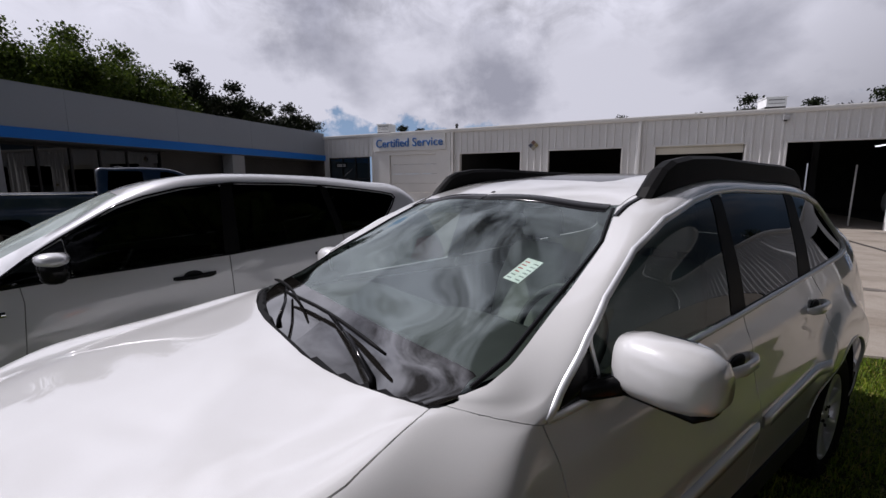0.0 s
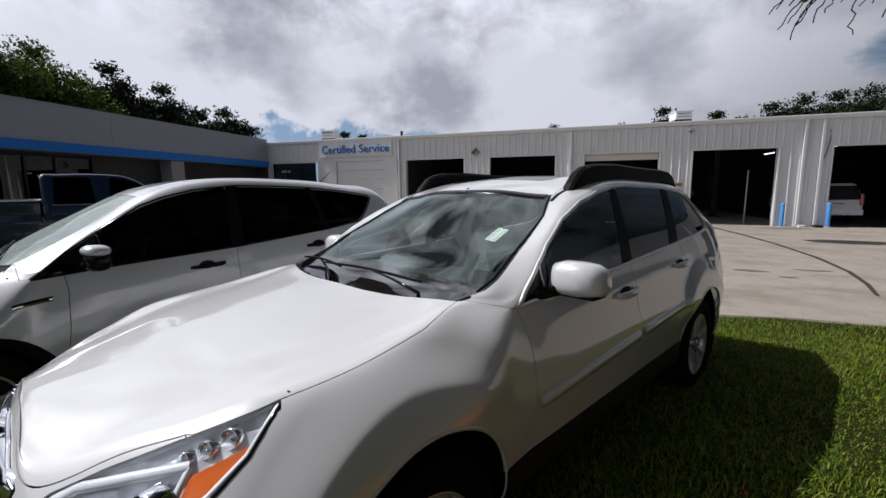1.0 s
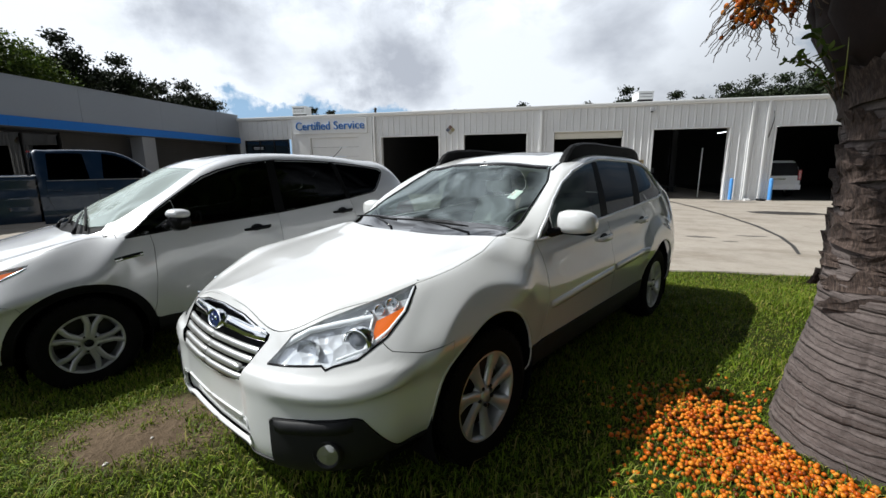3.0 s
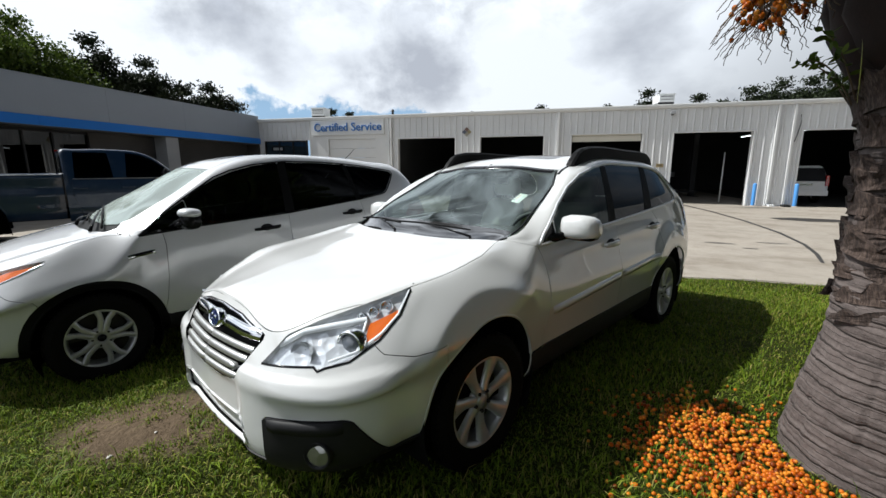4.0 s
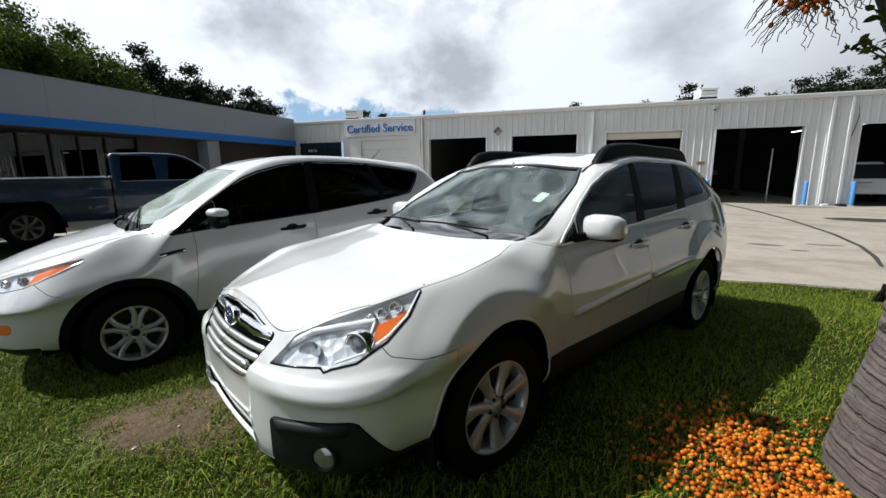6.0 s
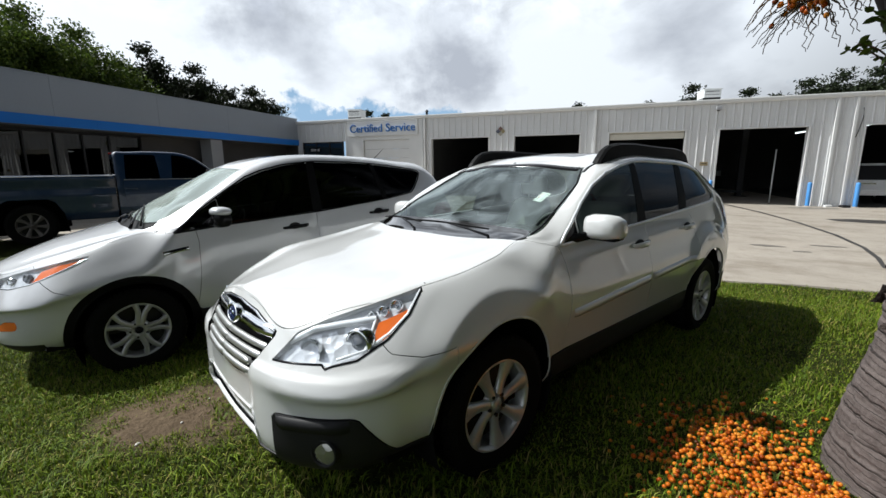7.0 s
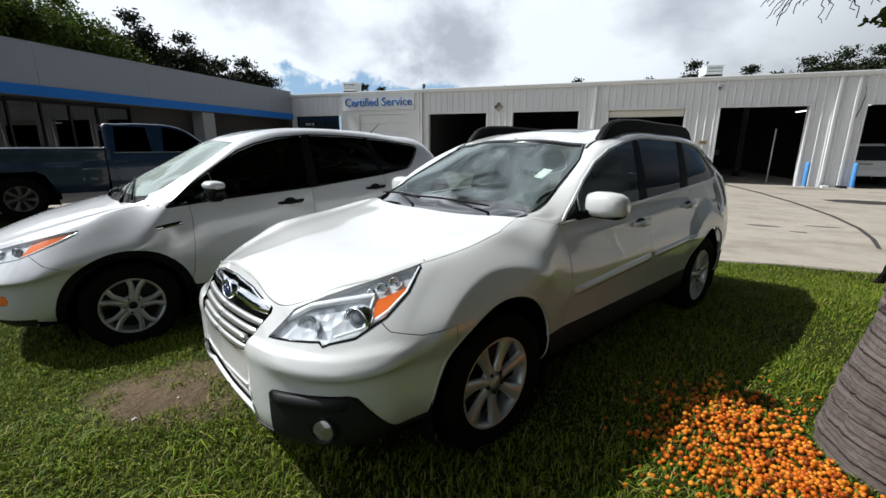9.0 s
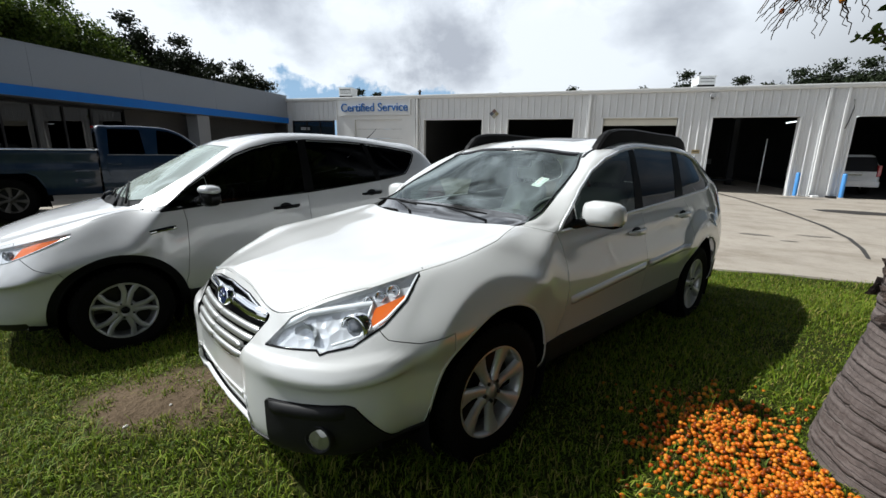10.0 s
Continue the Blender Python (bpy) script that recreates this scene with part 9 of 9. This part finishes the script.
            tube_along(bm, line, [0.0032 - 0.0014 * s / n2 for s in range(n2 + 1)], 4)
            if rng.random() < keep:
                for _ in range(rng.randint(4, 9)):
                    s = rng.randint(1, 10)
                    b0 = len(fv)
                    o = line[s] + Vector((rng.uniform(-1, 1), rng.uniform(-1, 1), rng.uniform(-1, 0.3))) * 0.012
                    r = rng.uniform(0.0095, 0.0125)
                    fv += [tuple(o + Vector((x.x, x.y, x.z * 1.12)) * r) for x in iv]
                    ff += [tuple(b0 + k for k in q) for q in jf]
        part("strand_spray", bm, M["strand"], st, "thin brown wavy strands", smooth=True)["kind"] = "stuff"
        fr = raw("hanging_fruit", fv, ff, M["fruit"], st, "small round orange fruits", smooth=True)
        fr["kind"] = "stuff"
    # a small vine rooted among the leaf bases, and one narrow pale blade
    vine = thing("vine", "small leafy vine growing on the palm trunk", "vine", Matrix.Translation((0, 0, 0)))
    bm = bmesh.new()
    starts = [(Vector((0.50, -1.46, 1.74)), Vector((0.28, -1.20, 1.98))), (Vector((0.52, -1.46, 1.72)), Vector((0.50, -1.26, 1.92))), (Vector((0.54, -1.45, 1.74)), Vector((0.66, -1.30, 1.93)))]
    lv, lf = [], []
    for a, b in starts:
        line = [a + (b - a) * (i / 8) + Vector((0, 0, 0.05 * math.sin(math.pi * i / 8))) for i in range(9)]
        tube_along(bm, line, 0.0035, 5)
        for i in range(2, 9):
            for sg in (-1, 1):
                for _ in range(2):
                    dr = Vector((rng.uniform(-0.6, 0.6) + 0.3 * sg, rng.uniform(-0.6, 0.6), rng.uniform(-0.6, 0.5))).normalized()
                    L, w = rng.uniform(0.035, 0.065), rng.uniform(0.008, 0.014)
                    sd = dr.cross(Vector((rng.uniform(-1, 1), rng.uniform(-1, 1), 1))).normalized() * w
                    c = line[i]
                    k = len(lv)
                    lv += [c, c + dr * L * 0.35 + sd, c + dr * L * 0.35 - sd, c + dr * L * 0.7 + sd * 0.8, c + dr * L * 0.7 - sd * 0.8, c + dr * L]
                    lf += [(k, k + 1, k + 3, k + 4), (k, k + 4, k + 2), (k + 3, k + 5, k + 4)]
    part("stem", bm, M["strand"], vine, smooth=True)
    raw("leaves", lv, lf, M["tree_light"], vine)
    v, f = [], []
    for i in range(9):
        t = i / 8
        c = Vector((0.52, -1.48, 1.72)) + Vector((-0.34 * t, 0.20 * t, 0.20 * math.sin(1.7 * t)))
        w = 0.007 * math.sin(math.pi * (0.1 + 0.9 * t) * 0.98) + 0.0006
        v += [c + Vector((0, 0.3, 1)).normalized() * w, c - Vector((0, 0.3, 1)).normalized() * w]
        if i:
            f.append((2 * i - 2, 2 * i - 1, 2 * i + 1, 2 * i))
    raw("blade", v, f, principled("pale_blade", (0.35, 0.38, 0.06), 0.5), vine, "narrow yellow-green blade")


build_palm()

# ---- trees behind the buildings ----
def build_tree(x, y, top, width, dark, seed, name, label, quads=5200, low=0.35):
    """Trunk, limbs, and a crown of leaf clumps with gaps between them."""
    rng = np.random.default_rng(seed)
    r = random.Random(seed)
    tree = thing(name, label, "tree", Matrix.Translation((x, y, 0.0)), group="trees behind the buildings")
    bm = bmesh.new()
    h = top * 0.82
    line = [(0.25 * math.sin(i * 0.9 + seed) * i / 8, 0.2 * math.cos(i * 0.7 + seed) * i / 8, -0.3 + h * i / 8) for i in range(9)]
    tube_along(bm, line, [0.26 - 0.022 * i for i in range(9)], 10)
    clumps = []
    n = 24 if dark else 34
    for k in range(n):
        a = k * 2.39996 + r.uniform(-0.3, 0.3)
        t = low + (1 - low) * ((k + 0.5) / n)
        z0 = h * min(0.98, t)
        rad = width / 2 * (math.sin(math.pi * min(1, 0.22 + 0.78 * (1 - ((t - low) / (1 - low)) ** 1.6))) * 0.55 + 0.42) * r.uniform(0.6, 1.05)
        if t > 0.9:
            rad *= 0.55
        j = min(7, int(z0 / h * 8))
        p0 = Vector(line[j])
        p1 = Vector((math.cos(a) * rad, math.sin(a) * rad, min(top - 0.7, z0 * 0.97 + rad * 0.28 + r.uniform(-0.2, 0.3))))
        mid = (p0 + p1) / 2 + Vector((0, 0, -0.12 * rad))
        tube_along(bm, [p0, mid, p1], [0.085, 0.06, 0.02], 6)
        clumps.append((p1, r.uniform(0.65, 1.05) * (0.22 * width + 0.48)))
        if r.random() < 0.7:
            clumps.append((mid + Vector((0, 0, 0.25)), r.uniform(0.5, 0.9) * (0.20 * width + 0.35)))
    clumps.append((Vector((line[8][0], line[8][1], top - 0.7)), 0.16 * width + 0.45))
    part("trunk", bm, M["bark"], tree, smooth=True)
    c = np.array([tuple(p) for p, _ in clumps])
    s = np.array([q for _, q in clumps])
    pick = rng.choice(len(c), quads, p=s ** 2 / (s ** 2).sum())
    d = rng.normal(size=(quads, 3))
    d /= np.linalg.norm(d, axis=1, keepdims=True)
    rr = rng.random(quads) ** 0.5
    flat = np.array([1.0, 1.0, 0.62 if dark else 0.8])
    # every clump keeps an uneven rim of its own
    bump = 0.75 + 0.5 * np.sin(d[:, 0] * 5 + pick) * np.sin(d[:, 1] * 6 + pick * 2) 
    pos = c[pick] + d * flat * (rr * bump)[:, None] * s[pick][:, None]
    over = np.maximum(pos[:, 2] - top, 0)
    pos[:, 2] -= over * 1.6
    size = rng.uniform(0.07, 0.16, quads) * (1.25 if dark else 0.85)
    n1 = rng.normal(size=(quads, 3)); n1 /= np.linalg.norm(n1, axis=1, keepdims=True)
    n2 = np.cross(n1, rng.normal(size=(quads, 3))); n2 /= np.linalg.norm(n2, axis=1, keepdims=True)
    asp = 0.45 if dark else 0.6
    v = np.stack([pos - n1 * size[:, None], pos + n2 * (size * asp)[:, None], pos + n1 * size[:, None], pos - n2 * (size * asp)[:, None]], axis=1).reshape(-1, 3)
    me = bpy.data.meshes.new("crown")
    quads_mesh(me, v)
    me.materials.append(M["tree_dark"] if dark else M["tree_light"])
    ob = new("crown", me)
    ob.parent = tree
    return tree


def quads_mesh(me, v):
    n = len(v) // 4
    me.vertices.add(len(v))
    me.vertices.foreach_set("co", np.ascontiguousarray(v, dtype=np.float32).ravel())
    me.loops.add(4 * n)
    me.loops.foreach_set("vertex_index", np.arange(4 * n, dtype=np.int32))
    me.polygons.add(n)
    me.polygons.foreach_set("loop_start", np.arange(0, 4 * n, 4, dtype=np.int32))
    me.update(calc_edges=True)
    me.validate()


for i, (x, y, top, w) in enumerate(((13.6, 38.5, 12.2, 4.4), (23.9, 34, 11.4, 4.6), (28.3, 34, 10.8, 5.4), (32.2, 34.5, 9.3, 3.6), (35.2, 34, 9.9, 5.4), (39.2, 34.5, 7.5, 1.8), (26.0, 35.5, 8.6, 3.0), (10.6, 39, 11.8, 5.0), (30.2, 36, 8.4, 3.4), (33.6, 36.5, 8.2, 3.0), (37.2, 36, 7.9, 2.6))):
    build_tree(x, y, top, w, True, 11 + i, "pine_tree", "dark pine rising behind the grey showroom", 19000, 0.42)
for i, (x, y, top, w) in enumerate(((15.2, 32.2, 11.2, 6.0), (18.2, 32.6, 11.0, 6.0), (21.0, 33.0, 9.8, 5.0), (12.2, 33.4, 11.0, 6.0), (16.8, 35.6, 11.2, 5.6), (20.0, 35.8, 10.2, 5.0))):
    build_tree(x, y, top, w, False, 31 + i, "broadleaf_tree", "bright green leafy tree behind the grey showroom", 42000, 0.30)
for i, (x, y, top, w) in enumerate(((48, 27.6, 9.0, 2.6), (48.5, 25.4, 8.6, 1.8), (48, 2.2, 8.4, 2.2), (48, -4.6, 8.2, 1.6), (48, -8.5, 9.5, 3.2), (48, -13.5, 8.9, 2.9), (48, -15.9, 8.3, 1.6), (48, -18.2, 9.4, 5.0), (49, -20.8, 10.0, 5.8), (48.2, -22.8, 10.0, 5.4), (48.5, -25.4, 10.3, 6.4), (48.2, -28.0, 10.2, 5.6), (49, -30.5, 10.5, 6.4), (50, -35, 9.8, 6), (50, -42, 10.2, 6.5), (50, -50, 10, 6.5))):
    build_tree(x, y, top, w, True, 51 + i, "tree", "dark tree whose crown shows above the workshop roof", 13000, 0.50)
# unseen trees added behind the lawn, away from the sun, to block sky light
for i, (x, y, top, w) in enumerate(((-14, -8.5, 9.5, 7.0), (-9.6, -10.2, 10.5, 7.0), (-5.2, -10.6, 10.2, 7.0), (-0.8, -11.0, 10.6, 7.0), (3.2, -12.6, 9.6, 6.5), (-17, -3, 9.0, 6.5))):
    build_tree(x, y, top, w, True, 81 + i, "roadside_tree", "dense dark tree out of view behind the lawn, added to block sky light", 20000, 0.08)

# ---- lawn, fallen fruits ----
def bare(x, y):
    """0 where grass grows, towards 1 on the trodden soil between the cars."""
    a = (x + 0.16 + 0.10 * (y - 2.03)) / 0.26
    b = (y - 2.03) / 0.40
    rag = 0.5 * np.sin(x * 9 + 2 * np.sin(y * 7)) * np.sin(y * 8 + 1) + 0.3 * np.sin(x * 23 + 3 * np.sin(y * 17)) * np.sin(y * 21)
    k = np.maximum(1.45 - (a * a + b * b), 0.75 - ((x - 0.16) ** 2 / 0.12 + (y - 2.08) ** 2 / 0.16)) + rag
    for tx, ty, tr in ((-0.14, 2.18, 0.05), (-0.10, 2.06, 0.045), (-0.03, 1.80, 0.07), (-0.36, 1.84, 0.08), (-0.22, 1.70, 0.05), (-0.34, 2.30, 0.07)):
        k = k - 2.0 * np.exp(-((x - tx) ** 2 + (y - ty) ** 2) / (tr * tr))
    return np.clip(k, 0, 1)


def height_at(p):
    gx, gy = np.linspace(-6, 6, 61), np.linspace(-8, 8, 81)
    z = np.array([[ground_z(x, y) + 0.018 * noise.noise((x * 1.7, y * 1.7, 0)) + 0.007 * noise.noise((x * 6, y * 6, 3)) for y in gy] for x in gx])
    fx = np.clip((p[:, 0] + 6) / 12 * 60, 0, 59.999)
    fy = np.clip((p[:, 1] + 8) / 16 * 80, 0, 79.999)
    i, j = fx.astype(int), fy.astype(int)
    a, b = fx - i, fy - j
    return z[i, j] * (1 - a) * (1 - b) + z[i + 1, j] * a * (1 - b) + z[i, j + 1] * (1 - a) * b + z[i + 1, j + 1] * a * b


def build_lawn():
    rng = np.random.default_rng(4)
    near = rng.normal((0.3, 0.1), (1.7, 2.2), (125000, 2))
    mid = rng.normal((3.3, -1.7), (1.35, 1.9), (80000, 2))
    side = rng.normal((-0.5, 3.3), (1.2, 1.4), (40000, 2))
    rest = rng.uniform((-5.9, -7.9), (4.9, 7.9), (45000, 2))
    p = np.concatenate([near, mid, side, rest])
    p = p[(p[:, 0] > -5.9) & (np.abs(p[:, 1]) < 7.9)]
    edge = np.array([lawn_edge(y) for y in np.linspace(-8, 8, 161)])
    e = np.interp(p[:, 1], np.linspace(-8, 8, 161), edge)
    ok = p[:, 0] < e + rng.normal(0, 0.035, len(p))
    ok &= rng.random(len(p)) > bare(p[:, 0], p[:, 1]) * 1.02
    # thin under the cars, none inside the palm's foot
    c = (p[:, 0] - 0.444) * 0.482 + (p[:, 1] - 0.839) * 0.876
    al = (p[:, 0] - 0.444) * 0.876 - (p[:, 1] - 0.839) * 0.482
    ok &= ~((np.abs(c) < 0.6) & (al > -0.6) & (al < 3.4) & (rng.random(len(p)) < 0.8))
    ok &= np.hypot(p[:, 0] - PALM.x, p[:, 1] - PALM.y) > 0.43
    p = p[ok]
    n = len(p)
    z = height_at(p)
    big = np.array([noise.noise((x * 1.3, y * 1.3, 9.0)) for x, y in p])
    L = (0.024 + 0.034 * rng.random(n) ** 1.5) * (1 + 0.6 * big) + (rng.random(n) < 0.012) * rng.uniform(0.02, 0.08, n)
    L *= np.where(bare(p[:, 0], p[:, 1]) > 0.1, 0.7, 1)
    # tufts of longer blades that have fallen over, all one way within a tuft
    tuft = np.array([noise.noise((x * 3.1, y * 3.1, 21.0)) for x, y in p])
    long = (tuft > 0.16) & (rng.random(n) < 0.11)
    L = np.where(long, L + rng.uniform(0.008, 0.04, n), L)
    a = rng.uniform(0, 2 * np.pi, n)
    comb = np.array([noise.noise((x * 1.6, y * 1.6, 33.0)) for x, y in p]) * 6
    a = np.where(long, comb + rng.normal(0, 0.5, n), a)
    lean = rng.uniform(0.15, 1.1, n)
    lean = np.where(long, rng.uniform(0.9, 1.7, n), lean)
    d = np.stack([np.cos(a), np.sin(a)], 1)
    w = rng.uniform(0.0016, 0.0040, n)
    sd = np.stack([-np.sin(a), np.cos(a)], 1) * w[:, None]
    b = np.column_stack([p, z - 0.008])
    m = b + np.column_stack([d * (L * lean * 0.35)[:, None], L * 0.62])
    t = b + np.column_stack([d * (L * lean)[:, None], L * np.maximum(1.08 - 0.45 * lean, 0.28)])
    s3 = np.column_stack([sd, np.zeros(n)])
    v = np.stack([b - s3, b + s3, m + s3 * 0.8, t, m - s3 * 0.8], axis=1).reshape(-1, 3)
    me = bpy.data.meshes.new("grass")
    me.vertices.add(5 * n)
    me.vertices.foreach_set("co", v.astype(np.float32).ravel())
    k = np.arange(n, dtype=np.int32)[:, None] * 5
    me.loops.add(7 * n)
    me.loops.foreach_set("vertex_index", (k + np.array([0, 1, 2, 4, 4, 2, 3], dtype=np.int32)).ravel())
    me.polygons.add(2 * n)
    me.polygons.foreach_set("loop_start", (np.arange(n, dtype=np.int32)[:, None] * 7 + np.array([0, 4], dtype=np.int32)).ravel())
    me.update(calc_edges=True)
    me.materials.append(M["grass"])
    tagged(new("grass", me), "short patchy green lawn grass with bare spots", "grass", kind="stuff")


build_lawn()


def build_weeds():
    rng = random.Random(8)
    for x, y, h in ((0.95, -0.62, 0.24), (2.3, -1.55, 0.30), (-0.55, 2.75, 0.16), (0.55, -0.95, 0.15), (-1.0, 2.9, 0.14)):
        bm = bmesh.new()
        z = ground_z(x, y)
        dx, dy = rng.uniform(-0.12, 0.12), rng.uniform(-0.12, 0.12)
        line = [(x + dx * (i / 6) ** 2, y + dy * (i / 6) ** 2, z - 0.01 + h * i / 6) for i in range(7)]
        tube_along(bm, line, [0.0022 - 0.0002 * i for i in range(7)], 5)
        for s in (-1, 1):
            tube_along(bm, [line[5], (line[5][0] + s * 0.03, line[5][1] + 0.01, line[5][2] + 0.03), (line[5][0] + s * 0.05, line[5][1] + 0.02, line[5][2] + 0.045)], [0.0015, 0.0012, 0.0006], 4)
        ob = part("weed_stem", bm, M["grass"], None, smooth=True)
        tagged(ob, "tall thin seed stem standing out of the lawn", "weed", group="weed stems")


build_weeds()


def build_fruits():
    rng = np.random.default_rng(12)
    ico = bmesh.new()
    bmesh.ops.create_icosphere(ico, subdivisions=2, radius=1)
    iv = np.array([tuple(x.co) for x in ico.verts])
    jf = np.array([[q.index for q in x.verts] for x in ico.faces])
    ico.free()
    c = np.concatenate([rng.normal((0.28, -1.18), (0.30, 0.25), (950, 2)), rng.normal((0.0, -1.34), (0.23, 0.30), (900, 2)), rng.normal((0.62, -1.02), (0.17, 0.17), (230, 2)), rng.normal((0.1, -0.75), (0.4, 0.25), (130, 2)), rng.normal((-0.2, -1.75), (0.2, 0.25), (260, 2))])
    c = c[np.hypot(c[:, 0] - PALM.x, c[:, 1] - PALM.y) > 0.49]
    c = c[c[:, 1] < -0.42]
    n = len(c)
    z = height_at(c)
    r = rng.uniform(0.0082, 0.0135, n)
    # heap up where many lie together
    order = np.zeros(n)
    for i in range(n):
        d = np.hypot(c[:i, 0] - c[i, 0], c[:i, 1] - c[i, 1])
        order[i] = min(2, np.count_nonzero(d < 0.012))
    z = z + r * 0.45 + order * 0.008 + rng.uniform(-0.006, 0.012, n)
    v = (np.column_stack([c, z])[:, None, :] + iv[None] * r[:, None, None] * np.array([1, 1, 0.92])).reshape(-1, 3)
    f = (jf[None] + (np.arange(n) * len(iv))[:, None, None]).reshape(-1, 3)
    me = bpy.data.meshes.new("fallen_fruits")
    me.from_pydata(v.tolist(), [], f.tolist())
    me.polygons.foreach_set("use_smooth", [True] * len(me.polygons))
    me.materials.append(M["fruit"])
    tagged(new("fallen_fruits", me), "small round orange palm fruits scattered on the grass", "fruit", kind="stuff")


build_fruits()

for k, (x, y, r) in enumerate(((-0.43, 1.96, 0.012), (-0.20, 1.92, 0.007), (0.06, 2.0, 0.006))):
    bm = bmesh.new()
    bmesh.ops.create_icosphere(bm, subdivisions=2, radius=r, matrix=Matrix.Translation((x, y, ground_z(x, y) + r * 0.4)) @ Matrix.Diagonal((1.3, 1, 0.7, 1)))
    for q in bm.verts:
        q.co += Vector((1, 1, 1)) * 0.25 * r * noise.noise(q.co * 60)
    tagged(part("pebble", bm, principled("pale_stone", (0.55, 0.53, 0.5), 0.8), smooth=True), "small pale stone on the bare soil", "stone", group="stones on the soil")
